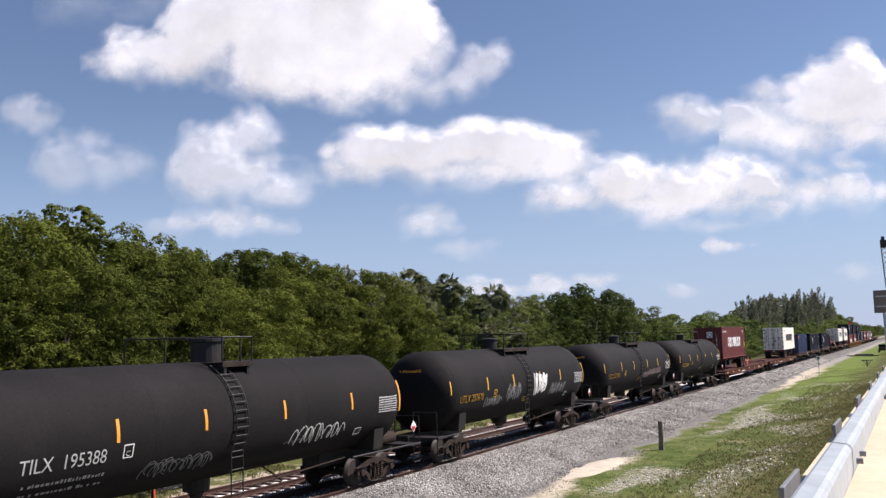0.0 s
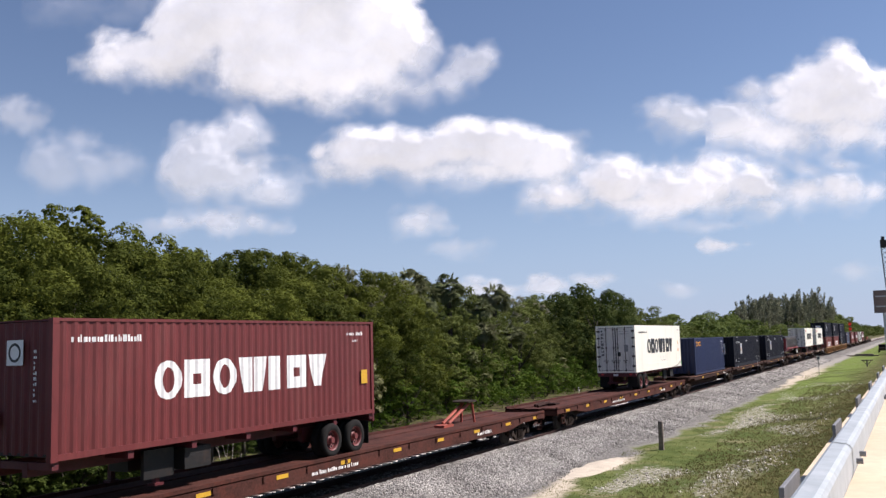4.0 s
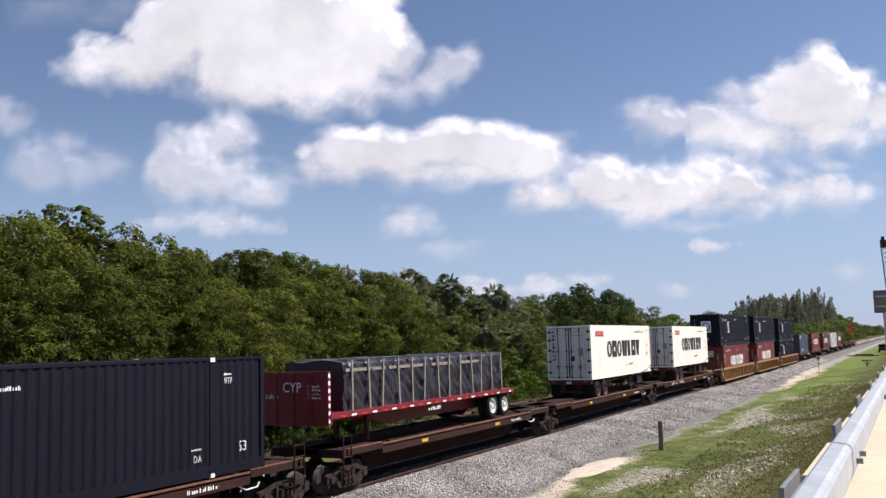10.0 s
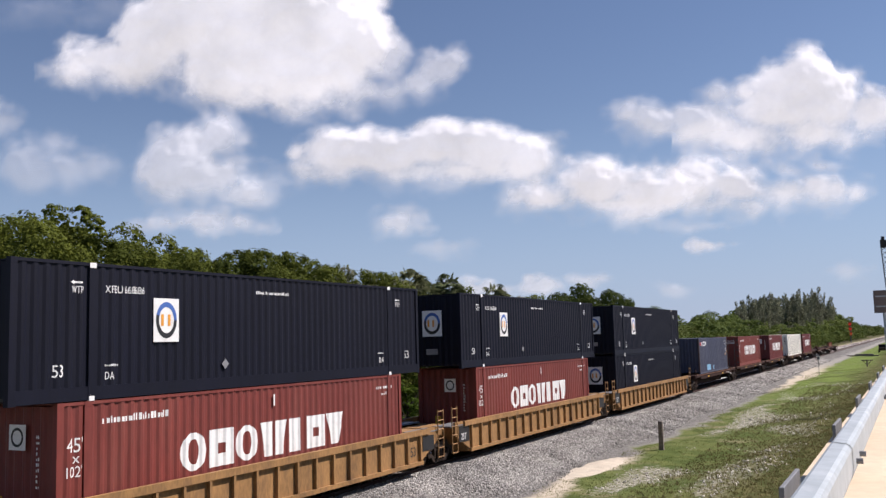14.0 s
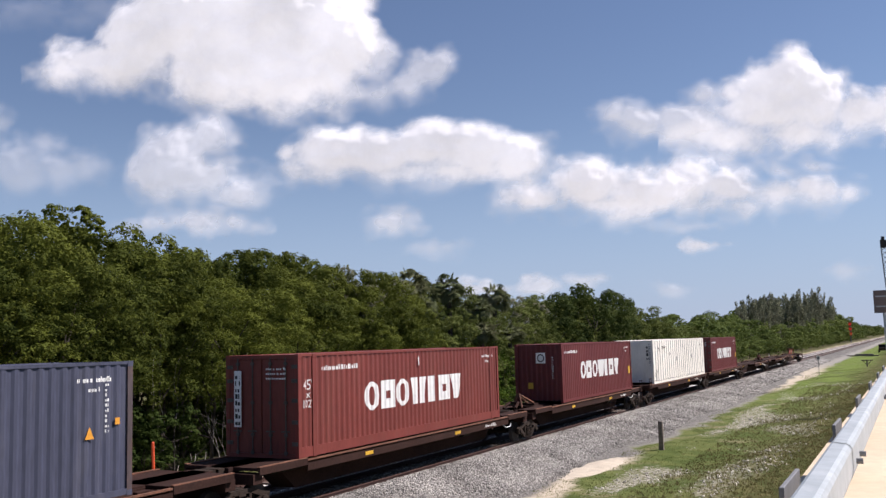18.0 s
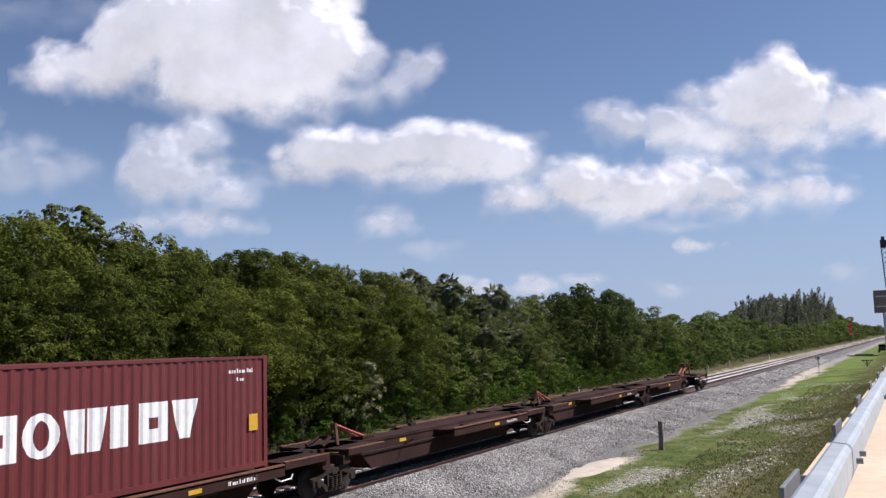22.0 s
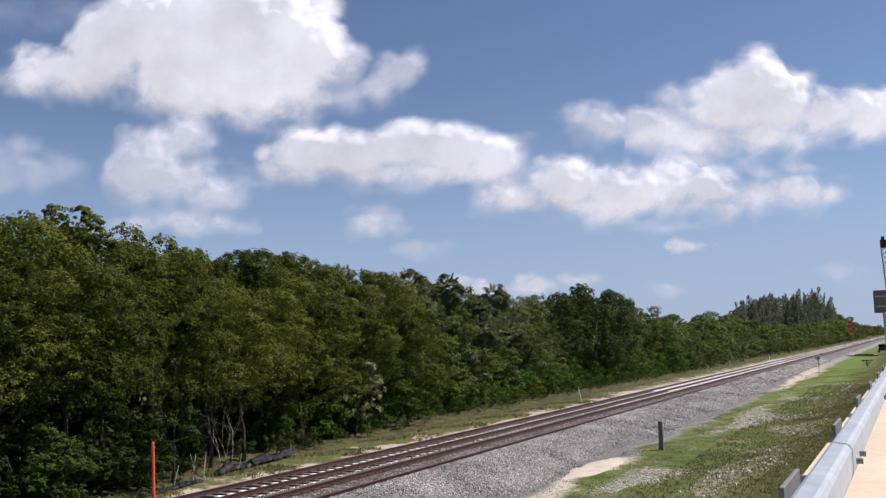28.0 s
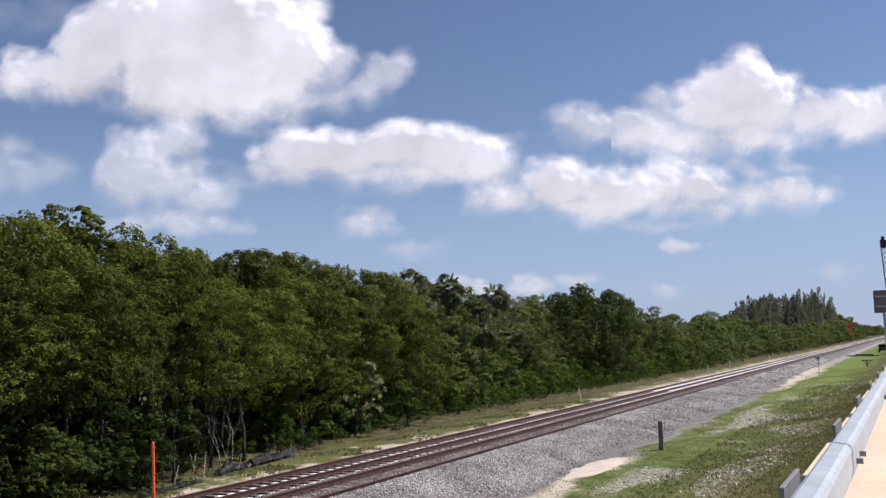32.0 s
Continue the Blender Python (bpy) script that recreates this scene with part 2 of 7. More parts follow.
def rod(bm, a, b, r, r2=None, seg=8):
    a, b = Vector(a), Vector(b)
    q = (b - a).to_track_quat("Z", "Y")
    r2 = r if r2 is None else r2
    rings = []
    for p, rr in ((a, r), (b, r2)):
        rings.append([bm.verts.new(p + q @ Vector((rr * math.cos(2 * math.pi * i / seg), rr * math.sin(2 * math.pi * i / seg), 0))) for i in range(seg)])
    for i in range(seg):
        bm.faces.new((rings[0][i], rings[0][(i + 1) % seg], rings[1][(i + 1) % seg], rings[1][i]))
    bm.faces.new(rings[0][::-1])
    bm.faces.new(rings[1])
    return bm


def rods(r, *pairs, seg=6):
    bm = bmesh.new()
    for a, b in pairs:
        rod(bm, a, b, r, seg=seg)
    return bm


def lathe(profile, axis="y", seg=20):
    """A turned shape: (distance along the axis, radius) pairs."""
    bm = bmesh.new()
    rings = []
    for d, r in profile:
        ring = []
        for i in range(seg):
            c, s = r * math.cos(2 * math.pi * i / seg), r * math.sin(2 * math.pi * i / seg)
            ring.append(bm.verts.new({"x": (d, c, s), "y": (c, d, s), "z": (c, s, d)}[axis]))
        rings.append(ring)
    for a, b in zip(rings, rings[1:]):
        for i in range(seg):
            bm.faces.new((a[i], a[(i + 1) % seg], b[(i + 1) % seg], b[i]))
    bm.faces.new(rings[0][::-1])
    bm.faces.new(rings[-1])
    bmesh.ops.recalc_face_normals(bm, faces=bm.faces)
    return bm


def extrude(outline, y0, y1):
    """A plate with an outline in x and z, between two values of y."""
    bm = bmesh.new()
    a = [bm.verts.new((x, y0, z)) for x, z in outline]
    b = [bm.verts.new((x, y1, z)) for x, z in outline]
    bm.faces.new(a)
    bm.faces.new(b[::-1])
    for i in range(len(a)):
        j = (i + 1) % len(a)
        bm.faces.new((a[j], a[i], b[i], b[j]))
    bmesh.ops.recalc_face_normals(bm, faces=bm.faces)
    return bm


def mesh_of(bm, material, smooth=False):
    me = bpy.data.meshes.new("mesh")
    bm.to_mesh(me)
    bm.free()
    me.materials.append(material)
    if smooth:
        me.polygons.foreach_set("use_smooth", [True] * len(me.polygons))
    return me


def part(name, bm, material, parent, label="", at=None, smooth=False):
    me = bm if isinstance(bm, bpy.types.Mesh) else mesh_of(bm, material, smooth)
    ob = new(name, me)
    ob.parent = parent
    if at is not None:
        ob.matrix_basis = at
    if label:
        ob["label"] = label
    return ob


def thing(name, label, category, group="", kind="", at=None):
    ob = tagged(new(name), label, category, group, kind)
    ob.empty_display_size = 0.3
    if at is not None:
        ob.matrix_basis = at
    return ob


def np_mesh(verts, faces, material):
    me = bpy.data.meshes.new("mesh")
    verts = np.asarray(verts, dtype=np.float32)
    faces = np.asarray(faces, dtype=np.int32)
    k = faces.shape[1]
    me.vertices.add(len(verts))
    me.vertices.foreach_set("co", verts.ravel())
    me.loops.add(faces.size)
    me.loops.foreach_set("vertex_index", faces.ravel())
    me.polygons.add(len(faces))
    me.polygons.foreach_set("loop_start", np.arange(0, faces.size, k, dtype=np.int32))
    me.update(calc_edges=True)
    me.materials.append(material)
    return me


TEXTS = {}


def write(string, size, material, condense=1.0):
    """Lettering as a thin mesh, its left foot at the origin, facing -y."""
    key = (string, size, material.name, condense)
    if key not in TEXTS:
        cu = bpy.data.curves.new("text", "FONT")
        cu.body, cu.size, cu.extrude, cu.resolution_u = string, size, 0.002, 3
        ob = new("text", cu)
        ob.matrix_basis = pose(0, 0, 0, 90)
        me = bpy.data.meshes.new_from_object(ob.evaluated_get(bpy.context.evaluated_depsgraph_get()))
        me.transform(Matrix.Diagonal((condense, 1, 1, 1)))
        me.transform(pose(0, 0, 0, 90))
        bpy.data.objects.remove(ob)
        me.materials.clear()
        me.materials.append(material)
        TEXTS[key] = me
    return TEXTS[key]


# ---- ground, tracks and road ----
def smooth_step(a, b, v):
    t = np.clip((v - a) / (b - a), 0, 1)
    return t * t * (3 - 2 * t)


ROAD_Z = 3.80


def ground_z(x, y):
    """Height of the ground: two track beds, a grass strip and the road bank."""
    pts_y = [-5000, -60, -34, -27.5, -16.1, -15.9, -15.0, -14.0, -13.2, -11.2, -8.5, -4.6, -1.85, -0.92, -0.72, 1.7, 2.6, 3.2, 6.3, 7.4, 9.5, 13.0, 60, 5000]
    pts_z = [-0.8, -0.8, 2.9, ROAD_Z - 0.12, ROAD_Z - 0.12, 2.9, 1.7, 0.35, -0.3, -0.5, -0.62, -0.66, -0.04, 0.01, -0.09, -0.09, -0.45, -0.575, -0.575, -0.8, -0.75, -0.7, -0.8, -0.8]
    z = np.interp(y, pts_y, pts_z)
    z = z + 0.07 * np.sin(x * 0.31 + y * 0.9) * smooth_step(-4.2, -6, y) * smooth_step(-16, -14, y) * smooth_step(400, 100, x)
    return z


def ground_material():
    """Gravel by the tracks, blown sand at its edge, patchy grass, litter under the trees."""
    m = bpy.data.materials.new("ground_cover")
    m.use_nodes = True
    n, l = m.node_tree.nodes, m.node_tree.links
    b = n["Principled BSDF"]
    b.inputs["Roughness"].default_value = 0.95
    b.inputs["Specular IOR Level"].default_value = 0.1
    co = n.new("ShaderNodeTexCoord")
    sep = n.new("ShaderNodeSeparateXYZ")
    l.new(co.outputs["Object"], sep.inputs[0])

    def noise_tex(scale, detail=6, rough=0.6):
        t = n.new("ShaderNodeTexNoise")
        t.inputs["Scale"].default_value, t.inputs["Detail"].default_value, t.inputs["Roughness"].default_value = scale, detail, rough
        l.new(co.outputs["Object"], t.inputs["Vector"])
        return t.outputs[0]

    def math_node(op, a, c):
        t = n.new("ShaderNodeMath")
        t.operation = op
        for i, v in enumerate((a, c)):
            if isinstance(v, (int, float)):
                t.inputs[i].default_value = v
            else:
                l.new(v, t.inputs[i])
        return t.outputs[0]

    def ramp(v, lo, hi, a=0.0, c=1.0):
        t = n.new("ShaderNodeMapRange")
        t.interpolation_type = "SMOOTHSTEP"
        for i, w in enumerate((lo, hi, a, c)):
            t.inputs[i + 1].default_value = w
        l.new(v, t.inputs[0])
        return t.outputs[0]

    def blend(fac, a, c):
        t = n.new("ShaderNodeMix")
        t.data_type = "RGBA"
        l.new(fac, t.inputs[0])
        for i, v in ((6, a), (7, c)):
            if isinstance(v, tuple):
                t.inputs[i].default_value = (*v, 1)
            else:
                l.new(v, t.inputs[i])
        return t.outputs[2]

    wob = math_node("MULTIPLY", math_node("SUBTRACT", noise_tex(0.22, 5), 0.5), 4.2)
    yy = math_node("ADD", sep.outputs[1], wob)
    vor = n.new("ShaderNodeTexVoronoi")
    vor.inputs["Scale"].default_value = 16
    l.new(co.outputs["Object"], vor.inputs["Vector"])
    grey = ramp(vor.outputs["Distance"], 0.0, 0.6, 1.25, 0.45)
    gravel = n.new("ShaderNodeMix")
    gravel.data_type, gravel.blend_type = "RGBA", "MULTIPLY"
    gravel.inputs[0].default_value = 1
    gravel.inputs[6].default_value = (0.29, 0.28, 0.26, 1)
    l.new(grey, gravel.inputs[7])
    sand = blend(noise_tex(2.0), (0.42, 0.36, 0.27), (0.56, 0.50, 0.40))
    dusty = blend(noise_tex(0.8), (0.23, 0.22, 0.20), (0.31, 0.30, 0.275))
    grass = blend(ramp(noise_tex(0.9, 8), 0.38, 0.66), (0.07, 0.10, 0.024), (0.135, 0.155, 0.05))
    straw = blend(noise_tex(6.0), (0.17, 0.155, 0.075), (0.27, 0.24, 0.15))
    rubble = blend(ramp(noise_tex(4.5, 9, 0.75), 0.44, 0.62), (0.12, 0.125, 0.05), (0.50, 0.475, 0.43))
    meadow = blend(ramp(noise_tex(0.42, 8, 0.7), 0.53, 0.66), grass, straw)
    near = ramp(sep.outputs[0], 120, 60)
    bare = n.new("ShaderNodeAttribute")
    bare.attribute_name = "bare"
    worn = ramp(math_node("ADD", bare.outputs["Fac"], math_node("MULTIPLY", math_node("SUBTRACT", noise_tex(5.5, 8, 0.75), 0.5), 2.4)), 0.30, 0.62)
    meadow = blend(math_node("MULTIPLY", worn, near), meadow, rubble)
    lush = blend(noise_tex(1.4, 8), (0.10, 0.15, 0.03), (0.17, 0.22, 0.055))
    meadow = blend(math_node("MULTIPLY", ramp(sep.outputs[0], 55, 105), ramp(noise_tex(0.2, 6), 0.35, 0.5)), meadow, lush)
    litter = blend(ramp(noise_tex(1.6), 0.42, 0.6), (0.07, 0.055, 0.035), (0.11, 0.12, 0.04))
    verge = blend(ramp(math_node("ADD", noise_tex(0.5, 8, 0.7), math_node("ADD", ramp(sep.outputs[1], 9.4, 6.8, -0.06, 0.18), ramp(sep.outputs[0], 55, 100, 0.0, 0.07))), 0.52, 0.62), (0.11, 0.12, 0.042), (0.47, 0.40, 0.32))
    dirt = blend(noise_tex(3.0, 8), (0.066, 0.050, 0.042), (0.16, 0.132, 0.115))
    bank = blend(ramp(noise_tex(1.2, 8, 0.7), 0.4, 0.62), (0.06, 0.075, 0.02), (0.135, 0.125, 0.05))
    meadow = blend(ramp(math_node("ADD", sep.outputs[1], math_node("MULTIPLY", wob, 1.1)), -8.6, -12.2), meadow, bank)
    dark_bed = blend(noise_tex(4.0, 8), (0.032, 0.019, 0.015), (0.075, 0.05, 0.04))
    c = blend(ramp(yy, -5.3, -4.7), meadow, dusty)
    spot = math_node("MAXIMUM", math_node("MULTIPLY", ramp(sep.outputs[0], 26, 28), ramp(sep.outputs[0], 40, 37.5)), math_node("MULTIPLY", ramp(sep.outputs[0], 80, 95), ramp(sep.outputs[0], 165, 115)))
    strip = math_node("MULTIPLY", math_node("MULTIPLY", ramp(yy, -6.0, -5.3), ramp(yy, -2.6, -3.2)), spot)
    c = blend(strip, c, sand)
    c = blend(ramp(math_node("SUBTRACT", math_node("ADD", sep.outputs[1], math_node("MULTIPLY", wob, 0.75)), ramp(sep.outputs[0], 80, 150, 0.0, 1.3)), -5.1, -4.5), c, gravel.outputs[2])
    c = blend(ramp(sep.outputs[1], -0.80, -0.72), c, dirt)
    c = blend(ramp(sep.outputs[1], 0.95, 1.15), c, gravel.outputs[2])
    fresh_bed = blend(noise_tex(4.0, 8), (0.46, 0.44, 0.41), (0.62, 0.60, 0.56))
    dark_bed = blend(ramp(sep.outputs[0], 80, 90), dark_bed, fresh_bed)
    c = blend(ramp(sep.outputs[1], 2.9, 3.3), c, dark_bed)
    c = blend(ramp(math_node("ADD", sep.outputs[1], math_node("MULTIPLY", wob, 0.25)), 6.3, 7.0), c, verge)
    c = blend(ramp(math_node("ADD", sep.outputs[1], math_node("MULTIPLY", wob, 0.4)), 9.2, 10.6), c, litter)
    l.new(c, b.inputs["Base Color"])
    bp = n.new("ShaderNodeBump")
    bp.inputs["Strength"].default_value, bp.inputs["Distance"].default_value = 0.6, 0.04
    l.new(math_node("ADD", vor.outputs["Distance"], noise_tex(9)), bp.inputs["Height"])
    l.new(bp.outputs[0], b.inputs["Normal"])
    return m


def bare_ground(x, y):
    """Where the grass is worn down to pale rubble, 0 to 1."""
    f = np.array([noise.fractal((a * 0.16, b * 0.42, 4.7), 0.8, 2.0, 4) for a, b in zip(np.ravel(x), np.ravel(y))]).reshape(np.shape(x))
    return np.clip(0.36 + 1.2 * (f - 0.06), 0, 0.8) * smooth_step(-13.2, -11.0, y) * smooth_step(-5.4, -7.2, y)


def build_ground():
    xs = np.concatenate([[-4500, -1500, -600, -200, -60, -20], np.arange(0, 150, 0.6), np.arange(150, 500, 5), [600, 800, 1200, 2000, 3200, 4900]])
    ys = np.concatenate([[-4800, -1500, -300, -100, -60, -45, -34, -30, -27.5, -20], np.arange(-16.5, -1.2, 0.35), [-0.98, -0.92, -0.84, -0.72, -0.4], np.arange(0.1, 14, 0.35), np.arange(14, 40, 4), [60, 120, 300, 900, 2500, 4800]])
    gx, gy = np.meshgrid(xs, ys, indexing="ij")
    gz = ground_z(gx, gy)
    v = np.stack([gx, gy, gz], -1).reshape(-1, 3)
    ny = len(ys)
    i = np.arange(len(xs) - 1)[:, None] * ny + np.arange(ny - 1)[None]
    f = np.stack([i, i + ny, i + ny + 1, i + 1], -1).reshape(-1, 4)
    me = np_mesh(v, f, ground_material())
    me.polygons.foreach_set("use_smooth", [True] * len(me.polygons))
    sel = (gx > 15) & (gx < 150) & (gy > -14) & (gy < -4)
    mask = np.zeros(gx.shape)
    mask[sel] = bare_ground(gx[sel], gy[sel])
    me.attributes.new("bare", "FLOAT", "POINT").data.foreach_set("value", mask.ravel().astype(np.float32))
    tagged(new("ground", me), "grass strip, sandy verge and gravel beds beside the railway", "ground", kind="structure")


def build_stones():
    """Loose ballast on the shoulder and between the tracks."""
    rng = np.random.default_rng(4)
    sets = [(20, 46, -4.6, -0.9, 34000, 0.032), (46, 85, -4.6, -0.9, 17000, 0.045), (20, 60, 1.2, 2.9, 5000, 0.04), (20, 70, -0.62, 0.62, 2600, 0.03), (85, 170, -3.7, -0.9, 9500, 0.075)]
    oct_v = np.array([(1, 0, 0), (-1, 0, 0), (0, 1, 0), (0, -1, 0), (0, 0, 1), (0, 0, -1)], float)
    oct_f = np.array([(0, 2, 4), (2, 1, 4), (1, 3, 4), (3, 0, 4), (2, 0, 5), (1, 2, 5), (3, 1, 5), (0, 3, 5)])
    vs, fs, base = [], [], 0
    for x0, x1, y0, y1, count, size in sets:
        x, y = rng.uniform(x0, x1, count), rng.uniform(y0, y1, count)
        keep = y > -4.5 + 0.25 * np.sin(x * 0.35) + 0.7 * rng.random(count)
        x, y = x[keep], y[keep]
        count = len(x)
        z = ground_z(x, y) + size * 0.25
        s = size * rng.uniform(0.6, 1.5, (count, 1, 3)) * rng.uniform(0.7, 1.2, (count, 1, 1))
        q = rng.normal(size=(count, 3, 3))
        q, _ = np.linalg.qr(q)
        v = np.einsum("nij,nkj->nki", q, oct_v[None] * s) + np.stack([x, y, z], -1)[:, None]
        vs.append(v.reshape(-1, 3))
        fs.append((oct_f[None] + (np.arange(count) * 6)[:, None, None] + base).reshape(-1, 3))
        base += count * 6
    tagged(new("ballast_stones", np_mesh(np.concatenate(vs), np.concatenate(fs), M["stone"])), "loose grey crushed-stone ballast beside the track", "gravel", kind="stuff")


def build_rubble():
    """Pale broken stones in the worn patches of the grass strip."""
    rng = np.random.default_rng(14)
    x, y = 24 + 75 * rng.random(26000) ** 1.4, rng.uniform(-12.6, -5.6, 26000)
    keep = rng.random(26000) < 0.5 * bare_ground(x, y) - 0.16
    x, y = x[keep], y[keep]
    count = len(x)
    oct_v = np.array([(1, 0, 0), (-1, 0, 0), (0, 1, 0), (0, -1, 0), (0, 0, 1), (0, 0, -1)], float)
    oct_f = np.array([(0, 2, 4), (2, 1, 4), (1, 3, 4), (3, 0, 4), (2, 0, 5), (1, 2, 5), (3, 1, 5), (0, 3, 5)])
    s = 0.03 * rng.uniform(0.5, 1.6, (count, 1, 3)) * rng.lognormal(0, 0.35, (count, 1, 1))
    q, _ = np.linalg.qr(rng.normal(size=(count, 3, 3)))
    v = np.einsum("nij,nkj->nki", q, oct_v[None] * s) + np.stack([x, y, ground_z(x, y) + 0.012], -1)[:, None]
    f = (oct_f[None] + (np.arange(count) * 6)[:, None, None]).reshape(-1, 3)
    tagged(new("rubble_stones", np_mesh(v.reshape(-1, 3), f, M["pale_stone"])), "pale broken rubble scattered in the worn grass", "gravel", kind="stuff")


def tufts(name, label, count, place, height, material, seed):
    """Blades of grass or weeds, each a thin bent triangle pair."""
    rng = np.random.default_rng(seed)
    x, y = place(rng, count)
    count = len(x)
    z = ground_z(x, y) - 0.01
    k = 5
    ang = rng.uniform(0, 2 * np.pi, (count, k))
    h = height * rng.uniform(0.5, 1.3, (count, k))
    lean = h * rng.uniform(0.2, 0.8, (count, k))
    w = 0.008 + 0.09 * h
    cx = x[:, None] + rng.normal(0, 0.05, (count, k))
    cy = y[:, None] + rng.normal(0, 0.05, (count, k))
    zz = np.repeat(z[:, None], k, 1)
    dx, dy = np.cos(ang), np.sin(ang)
    a = np.stack([cx - dy * w, cy + dx * w, zz], -1)
    b = np.stack([cx + dy * w, cy - dx * w, zz], -1)
    c = np.stack([cx + dx * lean, cy + dy * lean, zz + h], -1)
    v = np.stack([a, b, c], 2).reshape(-1, 3)
    f = np.arange(len(v)).reshape(-1, 3)
    return tagged(new(name, np_mesh(v, f, material)), label, "grass", kind="stuff")


def build_grass():
    def strip(rng, n):
        x = 24 + 110 * rng.random(n) ** 1.5
        y = rng.uniform(-13.5, -4.6, n)
        wob = 0.9 * np.sin(x * 0.23) + 0.6 * np.sin(x * 0.61 + 1)
        keep = (y < -5.1 + wob) & (rng.random(n) > 1.7 * bare_ground(x, y) - 0.15)
        return x[keep], y[keep]

    def verge(rng, n):
        x, y = 17 + 110 * rng.random(n) ** 2.0, rng.uniform(6.6, 11.5, n)
        keep = rng.random(n) < np.clip((y - 7.3) / 2.0, 0.02, 1)
        return x[keep], y[keep]

    def tall(rng, n):
        x, y = 20 + 60 * rng.random(n) ** 1.4, rng.uniform(7.6, 10.2, n)
        keep = np.sin(x * 0.9 + 2.1 * np.sin(y * 1.3)) + 0.5 * np.sin(x * 2.7 + y) > 0.35
        return x[keep], y[keep]

    def bank(rng, n):
        return 24 + 70 * rng.random(n) ** 1.3, -13.6 + 5.6 * rng.random(n) ** 1.7

    tufts("grass_tufts", "patchy short green and straw grass on the strip", 20000, strip, 0.042, M["blade"], 11)
    tufts("verge_weeds", "low weeds along the edge of the wood", 9000, verge, 0.05, M["verge_blade"], 12)
    tufts("tall_weeds", "taller green weeds in clumps on the verge", 3600, tall, 0.15, M["verge_blade"], 14)
    tufts("bank_grass", "short dry olive grass on the road bank", 10000, bank, 0.085, M["bank_blade"], 13)


RAIL_PROFILE = ((-0.075, 0), (0.075, 0), (0.075, 0.02), (0.012, 0.035), (0.012, 0.125), (0.036, 0.135), (0.036, 0.17), (-0.036, 0.17), (-0.036, 0.135), (-0.012, 0.125), (-0.012, 0.035), (-0.075, 0.02))


def build_track(name, y, top, label, tie_material, far_material, tie_top, spacing, x0, x1, tie_label):
    track = thing(name, label, "railway track", kind="structure", at=pose(0, y, top - 0.17))
    for side in (-0.753, 0.753):
        bm = bmesh.new()
        a = [bm.verts.new((-650, side + u, w)) for u, w in RAIL_PROFILE]
        b = [bm.verts.new((1600, side + u, w)) for u, w in RAIL_PROFILE]
        for i in range(len(a)):
            j = (i + 1) % len(a)
            bm.faces.new((a[i], a[j], b[j], b[i]))
        bmesh.ops.recalc_face_normals(bm, faces=bm.faces)
        rail = part("rail", bm, M["railm"], track, "rust-brown steel rail")
        part("rail_head", boxes((-650, 1600, side - 0.033, side + 0.033, 0.1705, 0.173)), M["railtop"], rail)
    bm = boxes((-0.13, 0.13, -1.28, 1.28, -0.16, tie_top))
    bmesh.ops.bevel(bm, geom=bm.edges[:], offset=0.02, segments=1, affect="EDGES")
    tie = mesh_of(bm, tie_material)
    rng = random.Random(3)
    count = int((x1 - x0) / spacing)
    bm = boxes((-0.13, 0.13, -1.28, 1.28, -0.16, tie_top))
    bmesh.ops.bevel(bm, geom=bm.edges[:], offset=0.02, segments=1, affect="EDGES")
    fresh = mesh_of(bm, far_material)
    for i in range(min(count, 290)):
        part("tie", tie if x0 + i * spacing < 84 else fresh, None, track, at=pose(x0 + i * spacing, rng.uniform(-0.02, 0.02), rng.uniform(-0.014, 0.006), rng.uniform(-0.4, 0.4), 0, rng.uniform(-0.8, 0.8)))
    rest = bmesh.new()
    for i in range(290, count):
        box(rest, x0 + i * spacing - 0.12, x0 + i * spacing + 0.12, -1.28, 1.28, -0.16, tie_top)
    if count > 290:
        ob = part("distant_ties", rest, far_material, track, tie_label)
        ob["kind"] = "stuff"
    clip = mesh_of(boxes((-0.05, 0.05, -0.09, 0.09, 0.0, 0.05)), M["railm"])
    for i in range(min(count, 70)):
        for side in (-0.753, 0.753):
            part("rail_clip", clip, None, track, at=pose(x0 + i * spacing, side, 0.0))


